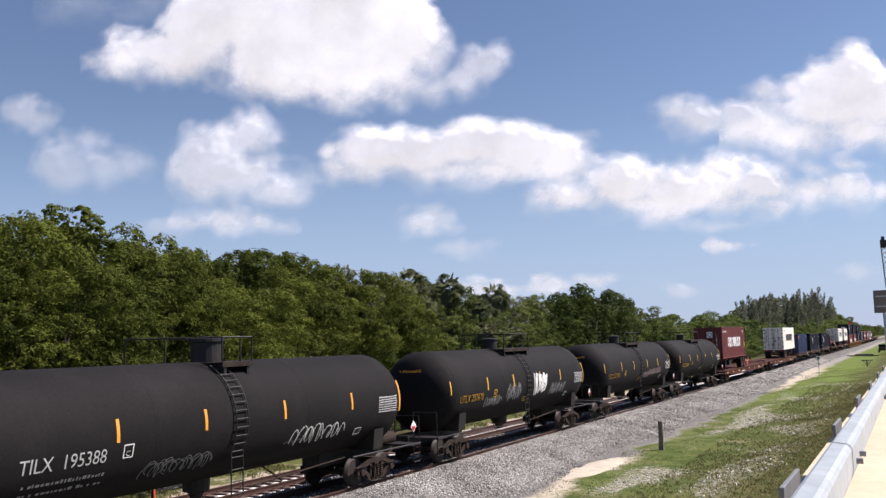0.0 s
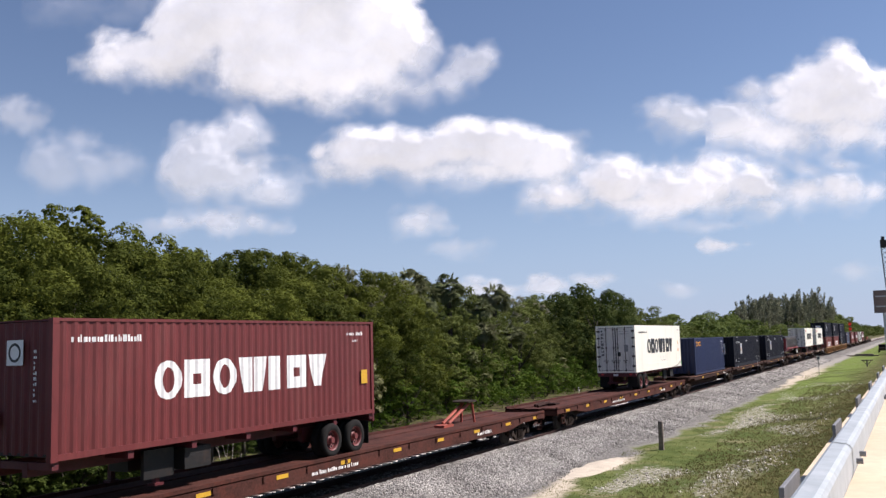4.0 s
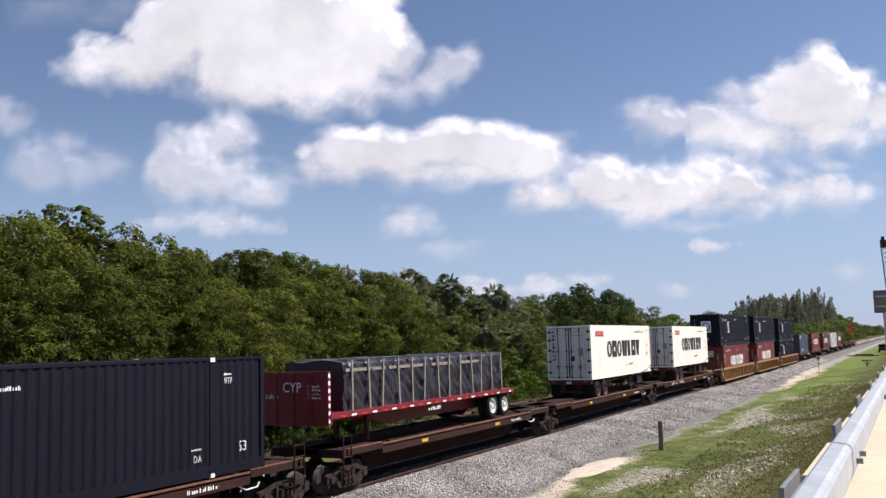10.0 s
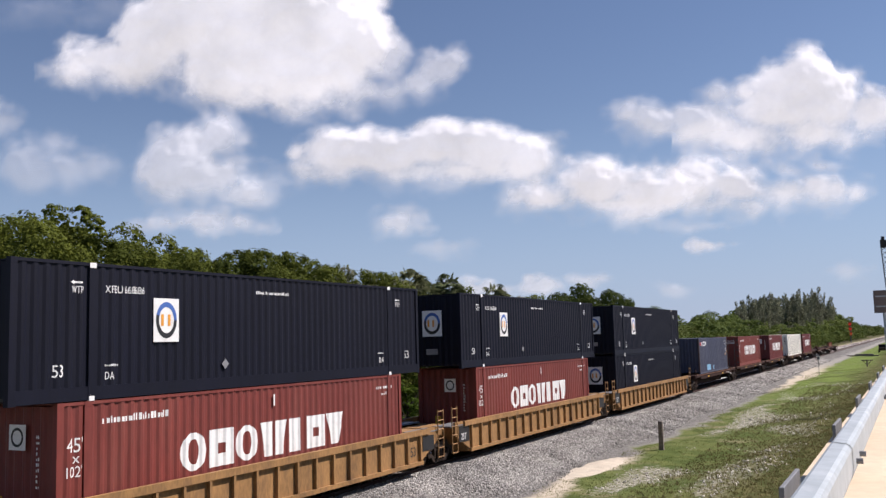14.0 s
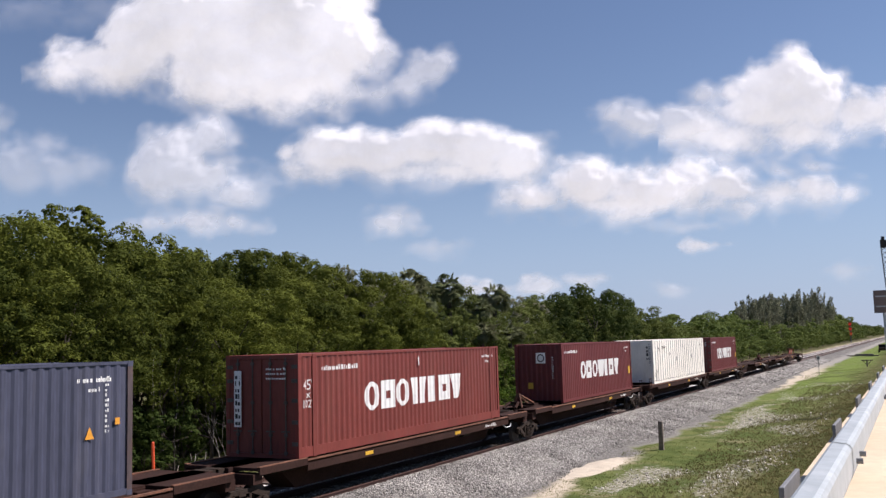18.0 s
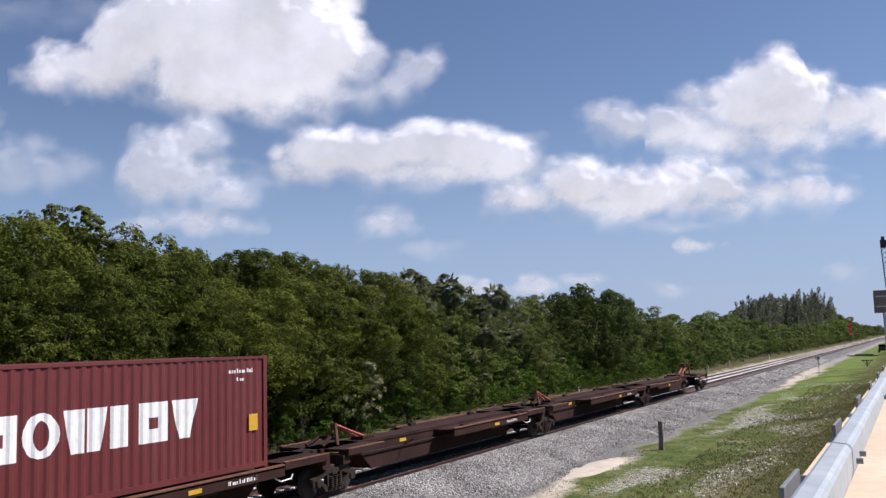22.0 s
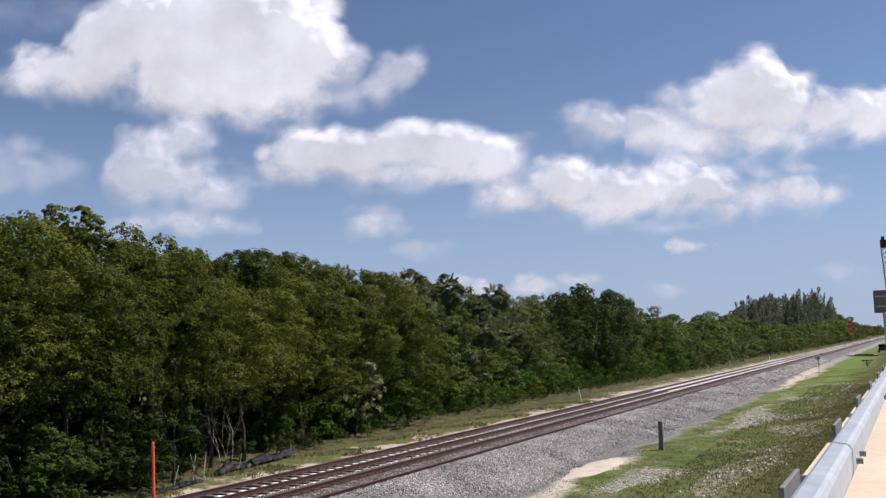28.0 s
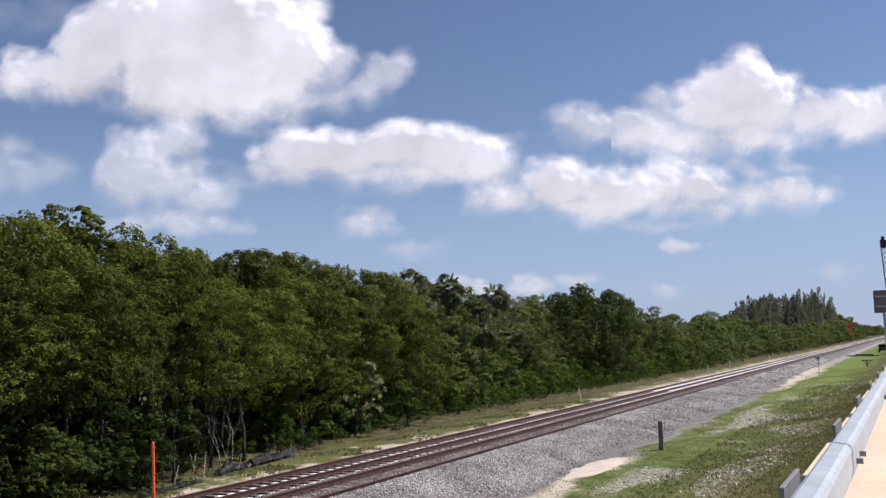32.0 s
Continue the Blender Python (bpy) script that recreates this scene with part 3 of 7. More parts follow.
def build_road():
    bm = boxes((-400, 900, -27.0, -16.1, ROAD_Z - 0.25, ROAD_Z))
    tagged(part("road", bm, M["road"], None), "pale sandy concrete road shoulder behind the guardrail", "road", kind="structure")
    rail = thing("guardrail", "galvanised steel guardrail along the road edge", "guardrail")
    top = 4.085
    prof = [(0.0, -0.015), (0.004, -0.005), (0.014, 0.0), (0.058, -0.004), (0.071, -0.010), (0.079, -0.024), (0.08, -0.11), (0.07, -0.14)]
    for k, x0 in enumerate(np.arange(-7.55, 120, 3.81)):
        bm = bmesh.new()
        prev = None
        for x in (x0, x0 + 3.90):
            ring = [bm.verts.new((x, -16.325 - d - (0.002 if k % 2 else 0), top + z + (0.002 if k % 2 else 0))) for d, z in prof]
            ring += [bm.verts.new((x, -16.325 - d + 0.005 - (0.002 if k % 2 else 0), top + z - 0.005)) for d, z in prof[::-1]]
            if prev:
                for i in range(len(ring)):
                    j = (i + 1) % len(ring)
                    bm.faces.new((prev[i], prev[j], ring[j], ring[i]))
            prev = ring
        bmesh.ops.recalc_face_normals(bm, faces=bm.faces)
        beam = part("beam", bm, M["galv"], rail)
        if k < 12:
            for dx in (0.18, 0.42):
                part("splice_bolt", rod(bmesh.new(), (x0 + dx, -16.40, top - 0.09), (x0 + dx, -16.432, top - 0.09), 0.012), M["galv_old"], beam)
    bm = boxes((-0.20, 0.20, -0.007, 0.007, -1.1, 0.0))
    bmesh.ops.bevel(bm, geom=[e for e in bm.edges if abs((e.verts[0].co - e.verts[1].co).z) < 1e-4], offset=0.002, segments=1, affect="EDGES")
    post = mesh_of(bm, M["galv_old"])
    block = mesh_of(boxes((-0.06, 0.06, -0.03, 0.008, -0.16, -0.03)), M["galv_old"])
    for k in range(-3, 55):
        x = 2.98 + 1.905 * k
        p = part("post", post, None, rail, at=pose(x, -16.282, top - 0.008))
        part("spacer", block, None, p, at=pose(0, -0.025, -0.01))


build_ground()
build_stones()
build_rubble()
build_grass()
build_track("near_track", 0.0, RAIL, "old railway track with rusty rails and dirt-covered ties", M["oldtie"], M["oldtie"], -0.018, 0.55, -5, 320, "dirty ties")
build_track("far_track", FAR_Y, FAR_RAIL, "second railway track with rusty rails on white concrete ties", M["tie"], M["concrete"], 0.012, 0.61, 5, 420, "pale concrete ties far along the track")
build_road()


# ---- trees ----
def blob_leaves(rng, clumps, per, leaf, flat=0.75, rough=0.42):
    """Leaf quads scattered over clumps (centre, radius, and where the clump faces)."""
    c = np.repeat([k[0] for k in clumps], per, 0)
    rr = np.repeat([k[1] for k in clumps], per)[:, None]
    face = np.repeat([k[2] if len(k) > 2 else (0.0, 0.0, 0.0) for k in clumps], per, 0)
    d = rng.normal(size=(len(c), 3)) + 0.5 * face
    d /= np.linalg.norm(d, axis=1, keepdims=True)
    p = c + d * rr * rng.uniform(0.55, 1.05, (len(c), 1)) * np.array([1, 1, flat])
    nrm = d * 0.55 + face * 0.6 + rng.normal(0, rough, d.shape) + np.array([0, 0, 0.5])
    nrm /= np.linalg.norm(nrm, axis=1, keepdims=True)
    t = np.cross(nrm, rng.normal(size=d.shape))
    t /= np.linalg.norm(t, axis=1, keepdims=True)
    b = np.cross(nrm, t)
    s = leaf * rng.uniform(0.6, 1.35, (len(c), 1))
    v = np.stack([p - t * s, p + b * s * 0.5, p + t * s, p - b * s * 0.5], 1).reshape(-1, 3)
    return v, np.arange(len(v)).reshape(-1, 4)


def limb_mesh(rng, height, spread, count, r0, lean=0.0):
    bm = bmesh.new()
    p = Vector((0, 0, -0.15))
    top = Vector((lean, rng.uniform(-0.3, 0.3), height * 0.7))
    pts = [p.lerp(top, i / 4) + Vector((rng.uniform(-0.15, 0.15), rng.uniform(-0.15, 0.15), 0)) * (i > 0) for i in range(5)]
    for i in range(4):
        rod(bm, pts[i], pts[i + 1], r0 * (1 - i * 0.18), r0 * (1 - (i + 1) * 0.18), seg=7)
    for k in range(count):
        a = rng.uniform(0, 2 * math.pi)
        base = pts[rng.randint(1, 3)]
        e = base + Vector((math.cos(a) * spread * rng.uniform(0.4, 0.9), math.sin(a) * spread * rng.uniform(0.4, 0.9), height * rng.uniform(0.15, 0.42)))
        mid = base.lerp(e, 0.5) + Vector((0, 0, -0.2))
        rod(bm, base, mid, r0 * 0.5, r0 * 0.33, seg=5)
        rod(bm, mid, e, r0 * 0.33, r0 * 0.1, seg=5)
    return bm


def make_tree(name, label, seed, height, spread, low, clumps, per, leaf, leafm, bark="bark", category="tree", stems=1):
    """A tree at the origin: trunk with limbs and an uneven crown of leaf clumps."""
    rng = np.random.default_rng(seed)
    pr = random.Random(seed)
    ob = thing(name, label, category)
    for s in range(stems):
        t = part("trunk", limb_mesh(pr, height, spread, 5, 0.045 + 0.0075 * height / stems, pr.uniform(-0.6, 0.6)), M[bark], ob)
        if stems > 1:
            t.matrix_basis = pose(pr.uniform(-1, 1), pr.uniform(-0.6, 0.6), 0)
    cl = []
    lobes = max(9, int(clumps * 0.36))
    for k in range(lobes):
        h = (k + rng.uniform(0.0, 1.0)) / lobes
        z = low + (height - low) * (0.10 + 0.84 * h)
        wide = spread * math.sqrt(max(0.03, 1 - (abs(h - 0.45) / 0.66) ** 2)) * 0.86
        a, q = k * 2.4 + rng.uniform(-0.8, 0.8), rng.uniform(0.25, 1) ** 0.5
        r = spread * rng.uniform(0.20, 0.38) * (1.1 - 0.3 * h)
        c = np.array([math.cos(a) * wide * q, math.sin(a) * wide * q, min(z, height - r * 0.8)])
        for _ in range(int(clumps * 0.7)):
            d = rng.normal(size=3) + np.array([math.cos(a) * 0.4 * q, math.sin(a) * 0.4 * q, 0.5])
            d /= np.linalg.norm(d)
            cl.append((c + d * r * rng.uniform(0.7, 1.1) * np.array([1, 1, 0.8]), rng.uniform(0.14, 0.30) * (spread / 3.0), d))
    v, f = blob_leaves(rng, cl, per, leaf)
    part("crown", np_mesh(v, f, M[leafm]), None, ob)
    return ob


def make_palm(seed, height):
    rng = random.Random(seed)
    ob = thing("cabbage_palm", "cabbage palm with a shaggy head of fan fronds in the wood", "palm tree", "cabbage palms")
    bm = bmesh.new()
    rod(bm, (0, 0, -0.1), (0.2, 0, height * 0.5), 0.19, 0.16)
    rod(bm, (0.2, 0, height * 0.5), (0.3, 0.1, height), 0.16, 0.17)
    part("trunk", bm, M["bark"], ob)
    v, f = [], []
    for k in range(64):
        a, el = rng.uniform(0, 2 * math.pi), math.asin(rng.uniform(-0.85, 0.98))
        d = Vector((math.cos(a) * math.cos(el), math.sin(a) * math.cos(el), math.sin(el)))
        o = Vector((0.3, 0.1, height)) + d * rng.uniform(0.5, 0.85)
        side = d.cross(Vector((rng.uniform(-0.6, 0.6), rng.uniform(-0.6, 0.6), 1))).normalized()
        for j in range(-7, 8):
            w = (d * math.cos(j * 0.19) + side * math.sin(j * 0.19)).normalized()
            e = o + w * rng.uniform(0.6, 0.85) + Vector((0, 0, -0.22 - 0.02 * abs(j)))
            n0 = side.cross(w).normalized() * 0.03 + side * 0.05
            i0 = len(v)
            v += [tuple(o - n0 * 0.3), tuple(o + w * 0.42 + n0), tuple(e), tuple(o + w * 0.42 - n0)]
            f.append((i0, i0 + 1, i0 + 2, i0 + 3))
    part("crown", np_mesh(v, f, M["frond"]), None, ob)
    return ob


def make_casuarina(seed, height):
    """Several upswept feathery plumes on thin leaning stems."""
    rng = np.random.default_rng(seed)
    ob = thing("casuarina", "tall feathery casuarina far along the line, paled to grey-green for haze", "tree", "casuarina grove")
    cl = []
    stems = bmesh.new()
    for k in range(8):
        a, off, top = rng.uniform(0, 2 * np.pi), rng.uniform(0.3, 3.6), height * rng.uniform(0.66, 1.0)
        tip = np.array([math.cos(a) * off + 1.2, math.sin(a) * off - 1.0, top])
        rod(stems, (0, 0, -0.3), (tip[0] * 0.5, tip[1] * 0.5, top * 0.5), 0.2, 0.12, seg=6)
        rod(stems, (tip[0] * 0.5, tip[1] * 0.5, top * 0.5), tuple(tip), 0.12, 0.03, seg=6)
        for i in range(56):
            h = rng.uniform(0.22, 1.0) ** 0.85
            reach = (1.0 - h) * 3.2 + 0.35
            b = rng.uniform(0, 2 * np.pi)
            c = tip * h + np.array([math.cos(b), math.sin(b), 0.9]) * reach * rng.uniform(0.3, 1.0)
            cl.append((c, 0.22 + 0.24 * (1 - h)))
    part("trunk", stems, M["bark"], ob)
    v, f = blob_leaves(rng, cl, 10, 0.24, 2.4)
    part("crown", np_mesh(v, f, M["hazy_needle"]), None, ob)
    return ob


def plant(protos, places, seed, squash=0.12, wide=(0.95, 1.1)):
    """Set copies of the prototypes at (x, y, scale); the prototypes take the first places."""
    rng = random.Random(seed)
    todo = list(protos)
    for x, y, s in places:
        z = float(ground_z(np.array(x), np.array(y)))
        src = rng.choice(protos)
        m = pose(x, y, z, 0, 0, rng.uniform(0, 360))
        ob = todo.pop() if todo else copy_thing(src, m)
        ob.matrix_basis = m
        ob.scale = (s * rng.uniform(*wide), s * rng.uniform(*wide), s * rng.uniform(1 - squash, 1 + squash))
    for ob in todo:
        for o in (*ob.children_recursive, ob):
            bpy.data.objects.remove(o)


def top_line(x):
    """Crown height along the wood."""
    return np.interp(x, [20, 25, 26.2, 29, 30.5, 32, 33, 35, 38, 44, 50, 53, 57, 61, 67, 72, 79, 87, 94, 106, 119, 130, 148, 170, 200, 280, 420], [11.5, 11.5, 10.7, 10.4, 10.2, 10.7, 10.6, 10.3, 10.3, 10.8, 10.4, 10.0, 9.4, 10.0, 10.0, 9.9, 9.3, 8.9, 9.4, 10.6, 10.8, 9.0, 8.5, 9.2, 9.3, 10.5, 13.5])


def scatter(rng, x0, x1, y0, y1, gap, grow=0.0):
    """Uneven places at least a gap apart; the gap may widen along the line."""
    out = []
    tries = 0
    while tries < 4000:
        tries += 1
        x, y = x0 + (x1 - x0) * rng.random(), y0 + (y1 - y0) * rng.random()
        g = gap + grow * (x - x0)
        if all((x - a) ** 2 + 2.0 * (y - b) ** 2 > g * g for a, b in out):
            out.append((x, y))
    return sorted(out)


def build_wood():
    rng = random.Random(21)
    canopy = [make_tree("broadleaf_tree", "dense green broadleaf tree overhanging the edge of the wood", 100 + i, 10.0, 3.7, 3.2, 50, 30, 0.062, "leaf_a") for i in range(4)]
    broad = [make_tree("broadleaf_tree", "dense green broadleaf tree leafy to the ground", 110 + i, 10.0, 3.7, 1.4, 50, 26, 0.075, "leaf_a") for i in range(3)]
    back = [make_tree("broadleaf_tree", "dense green broadleaf tree inside the wood", 115 + i, 10.0, 3.2, 2.0, 50, 24, 0.08, "leaf_a") for i in range(3)]
    dull = [make_tree("vine_covered_tree", "dull green vine-covered tree in the wood", 130 + i, 9.4, 3.7, 0.4, 48, 14, 0.11, "leaf_c") for i in range(4)]
    dark = [make_tree("dark_oak", "dark green spreading oak behind the shrubs", 150 + i, 10.0, 4.6, 1.0, 52, 17, 0.13, "leaf_d") for i in range(2)]
    shrub = [make_tree("shrub", "bright green leafy shrub in front of the wood", 170 + i, 4.0, 2.3, 0.0, 30, 17, 0.08, "leaf_b", category="shrub") for i in range(4)]
    gloomy = [make_tree("understorey_shrub", "blue-green understorey shrub, its leaves darkened for the shade of the wood", 180 + i, 3.2, 1.9, 0.0, 30, 18, 0.078, "leaf_shaded", category="shrub") for i in range(3)]
    place = []
    for row, (y, h) in enumerate(((12.2, 0.74), (14.6, 0.86))):
        x = 13.0 + row * 1.3
        while x < 36 + row * 3:
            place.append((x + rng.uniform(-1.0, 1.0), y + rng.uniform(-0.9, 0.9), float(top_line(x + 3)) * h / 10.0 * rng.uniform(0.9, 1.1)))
            x += 2.6
    plant(canopy, place, 5, 0.05, (1.0, 1.35))
    place = []
    for row, (y, h) in enumerate(((13.6, 0.72), (15.8, 0.86))):
        x = 38.0 + row * 1.6
        while x < 52.5 + row * 4:
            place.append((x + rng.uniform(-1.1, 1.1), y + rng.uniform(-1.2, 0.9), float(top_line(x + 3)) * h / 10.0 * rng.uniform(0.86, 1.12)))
            x += 2.8
    plant(broad, place, 25, 0.05, (1.0, 1.35))
    # the row whose heads make the skyline, then the depth of the wood behind it
    place = []
    for row, (y, h) in enumerate(((17.2, 0.985), (20.5, 1.0), (25.0, 1.04))):
        x = 21.0 + row * 4.0
        while x < 57 + row * 8:
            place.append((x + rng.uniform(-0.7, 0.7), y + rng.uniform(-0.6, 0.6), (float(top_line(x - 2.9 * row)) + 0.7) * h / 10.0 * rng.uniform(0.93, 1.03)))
            x += 2.5 + row
    plant(back, place, 15, 0.02, (0.85, 1.1))
    knob = make_tree("broadleaf_tree", "slender broadleaf tree whose round head stands over the wood", 128, 11.75, 1.75, 8.6, 40, 26, 0.07, "leaf_a")
    knob.matrix_basis = pose(27.7, 16.6, -0.75)
    place = []
    for row, (y, h) in enumerate(((16.4, 0.74), (20.0, 1.0), (25.0, 1.05))):
        x = 57 + row * 4
        while x < 150:
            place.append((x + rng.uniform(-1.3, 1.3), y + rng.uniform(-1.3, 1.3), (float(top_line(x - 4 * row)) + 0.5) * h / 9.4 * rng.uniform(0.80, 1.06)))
            x += 3.7
    plant(dull, place, 6, 0.06, (0.9, 1.25))
    plant(dark, [(98, 15.0, 1.10), (105, 17, 1.12), (93, 18.5, 1.04), (116, 16.5, 0.86), (66, 21, 0.95)], 7, 0.03)
    # shrubs rise from the verge towards the trees
    place = []
    for x, y in scatter(rng, 37, 150, 11.3, 16.0, 2.2, 0.006):
        h = 0.9 + (y - 11.3) * 0.85
        place.append((x, y + (0.8 if x > 52 else 0.0), h * rng.uniform(0.65, 1.15) / 4.0))
    plant(shrub, place, 8, 0.12, (1.0, 1.5))
    shady = [(x, y, rng.uniform(0.5, 0.85) + 0.12 * (y - 10)) for x, y in scatter(rng, 14.5, 27.8, 9.7, 13.8, 1.45)]
    shady += [(x, y, rng.uniform(0.4, 0.8)) for x, y in scatter(rng, 30.5, 38.0, 12.8, 14.5, 2.6)]
    shady += [(33.6, 11.6, 0.32), (36.6, 11.2, 0.34), (38.6, 11.0, 0.3)]
    shady += [(x, y, rng.uniform(0.9, 1.35)) for x, y in scatter(rng, 18.0, 46.0, 15.5, 19.5, 2.6)]
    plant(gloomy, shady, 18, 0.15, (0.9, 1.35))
    silver = [make_tree("silvery_shrub", "pale grey-green shrub draped over the wood edge", 210 + i, 3.2, 1.4, 0.6, 28, 12, 0.08, "leaf_h", category="shrub") for i in range(2)]
    plant(silver, [(44.6, 12.4, 1.45), (63.5, 14.6, 1.5), (84, 15.0, 1.3)], 19)
    airy = [make_tree("silvery_tree", "sparse grey-green tree showing above the wood", 215 + i, 10.0, 2.1, 5.4, 40, 9, 0.075, "leaf_e") for i in range(2)]
    plant(airy, [(50.5, 17.6, 1.03), (52.0, 16.6, 0.97), (54.0, 18.0, 1.05), (56.2, 17.0, 0.98), (58.4, 18.0, 0.99), (73, 17.6, 0.96), (83, 18.5, 0.95), (92, 20, 0.94), (121, 22, 0.88)], 20, 0.02)
    far = [make_tree("hedge_tree", "rounded green tree in the hedge along the line", 190 + i, 8.6, 5.2, 0.0, 34, 10, 0.25, "leaf_f") for i in range(3)]
    place = []
    for row, (y, h) in enumerate(((14.6, 0.45), (17.5, 0.75), (22.0, 0.95), (28.0, 1.06))):
        x = 134 + row * 5
        while x < 640:
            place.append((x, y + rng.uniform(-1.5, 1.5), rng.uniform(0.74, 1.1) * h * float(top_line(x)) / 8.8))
            x += 6.4 + row + x / 50
    plant(far, place, 9, 0.1, (1.0, 1.5))
    for k, (x, y, h) in enumerate([(60, 17.4, 9.6), (63.5, 17.6, 9.0), (67, 17.2, 9.5), (70.5, 16.8, 8.0), (75, 17.2, 9.1), (69, 15.4, 6.0), (75.5, 15.4, 5.8)]):
        if k < 2:
            palm = [make_palm(40 + i, 8.0) for i in range(2)] if k == 0 else palm
            ob = palm[k]
        else:
            ob = copy_thing(palm[k % 2], pose(0, 0, 0))
        ob.matrix_basis = pose(x, y, float(ground_z(np.array(x), np.array(y))), 0, 0, 77 * k)
        ob.scale = (1.15, 1.15, h / 8.0)
    pines = [make_casuarina(60 + i, 17.0) for i in range(4)]
    place = []
    for k in range(44):
        x = 1 / (1 / 238 - (1 / 238 - 1 / 530) * k / 43) + rng.uniform(-4, 4)
        place.append((x, 21 + rng.uniform(-2, 2.5), rng.uniform(0.80, 1.05) * float(np.interp(x, [230, 300, 390, 480, 540], [14.6, 17.8, 22.0, 23.2, 20.0])) / 17.0))
    plant(pines, place, 10, 0.08, (0.85, 1.15))


build_wood()


def build_far_woods():
    """Woods that close the view far along the line, on both sides of the tracks."""
    rng = np.random.default_rng(77)
    cl = []
    for k in range(900):
        side = rng.random()
        if side < 0.55:
            x, y = rng.uniform(640, 1700), rng.uniform(16, 60)
        elif side < 0.8:
            x, y = rng.uniform(420, 1700), rng.uniform(-90, -34)
        else:
            x, y = rng.uniform(1650, 1800), rng.uniform(-90, 60)
        h = 9.0 + 4.0 * math.sin(x * 0.013) * math.cos(y * 0.07)
        cl.append((np.array([x, y, rng.uniform(0.5, h) - 0.8]), rng.uniform(2.2, 4.2)))
    v, f = blob_leaves(rng, cl, 60, 0.9)
    tagged(new("distant_woods", np_mesh(v, f, M["leaf_c"])), "low green woods far along the railway line", "woods", kind="stuff")


build_far_woods()


def build_dead_tree():
    rng = random.Random(9)

    def dead(at, size, spread, stems=3, bole=1.2, rise=(-0.1, 0.5)):
        ob = thing("dead_shrub", "bare pale grey dead shrub at the edge of the wood", "shrub", "dead shrubs", at=at @ Matrix.Scale(size, 4))
        for s in range(stems):
            bm = bmesh.new()

            def grow(p, d, r, depth):
                e = p + d * rng.uniform(0.5, 0.9) * (0.9 if depth else bole)
                mid = p.lerp(e, 0.5) + Vector((rng.uniform(-0.06, 0.06), rng.uniform(-0.06, 0.06), 0))
                rod(bm, p, mid, r, r * 0.82, seg=5)
                rod(bm, mid, e, r * 0.82, r * 0.65, seg=5)
                if depth < 4:
                    for _ in range(2 if depth < 3 else rng.randint(1, 2)):
                        grow(e, (d * 0.85 + Vector((rng.uniform(-spread, spread), rng.uniform(-spread, spread), rng.uniform(*rise)))).normalized(), r * 0.62, depth + 1)
            grow(Vector((s * 0.4 - 0.4, 0, -0.1)), Vector((rng.uniform(-0.45, 0.2), rng.uniform(-0.2, 0.2), 1)).normalized(), 0.022, 0)
            part("stem", bm, M["pale_bark"], ob)

    dead(pose(30.6, 9.8, -0.75), 0.86, 0.5, 3, 1.5, (0.15, 0.6))
    dead(pose(100.9, 13.4, -0.6), 1.0, 0.7, 2, 4.6)
    trunks = thing("pale_sapling_stems", "pale thin crooked sapling stems in the shade of the wood", "tree stems", at=pose(28.6, 10.6, -0.72))
    for k in range(7):
        x, y = rng.uniform(-1.0, 1.9), rng.uniform(-0.4, 1.0)
        bm = bmesh.new()
        p, top = Vector((x, y, -0.1)), rng.uniform(3.0, 5.2)
        r = rng.uniform(0.018, 0.034)
        for j in range(6):
            q = p + Vector((rng.uniform(-0.24, 0.26), rng.uniform(-0.1, 0.1), top / 6))
            rod(bm, p, q, r, r * 0.86, seg=6)
            if j > 2:
                rod(bm, q, q + Vector((rng.uniform(-0.6, 0.6), rng.uniform(-0.2, 0.2), rng.uniform(0.3, 0.8))), r * 0.5, r * 0.2, seg=4)
            p, r = q, r * 0.86
        part("stem", bm, M["pale_bark"] if k % 2 else M["bark"], trunks)


build_dead_tree()


# ---- train: containers ----
def corrugated(x0, x1, z0, z1, depth=0.028, pitch=0.28):
    """A folded steel sheet in x and z whose ridges stand at y = 0, the valleys behind."""
    bm = bmesh.new()
    cols = []
    x = x0
    pts = [(x0, depth)]
    while x + pitch <= x1 + 1e-6:
        pts += [(x + 0.06, depth), (x + 0.125, 0.0), (x + 0.20, 0.0), (x + 0.265, depth)]
        x += pitch
    pts.append((x1, depth))
    for px, py in pts:
        cols.append((bm.verts.new((px, py, z0)), bm.verts.new((px, py, z1))))
    for a, b in zip(cols, cols[1:]):
        bm.faces.new((a[0], b[0], b[1], a[1]))
    return bm


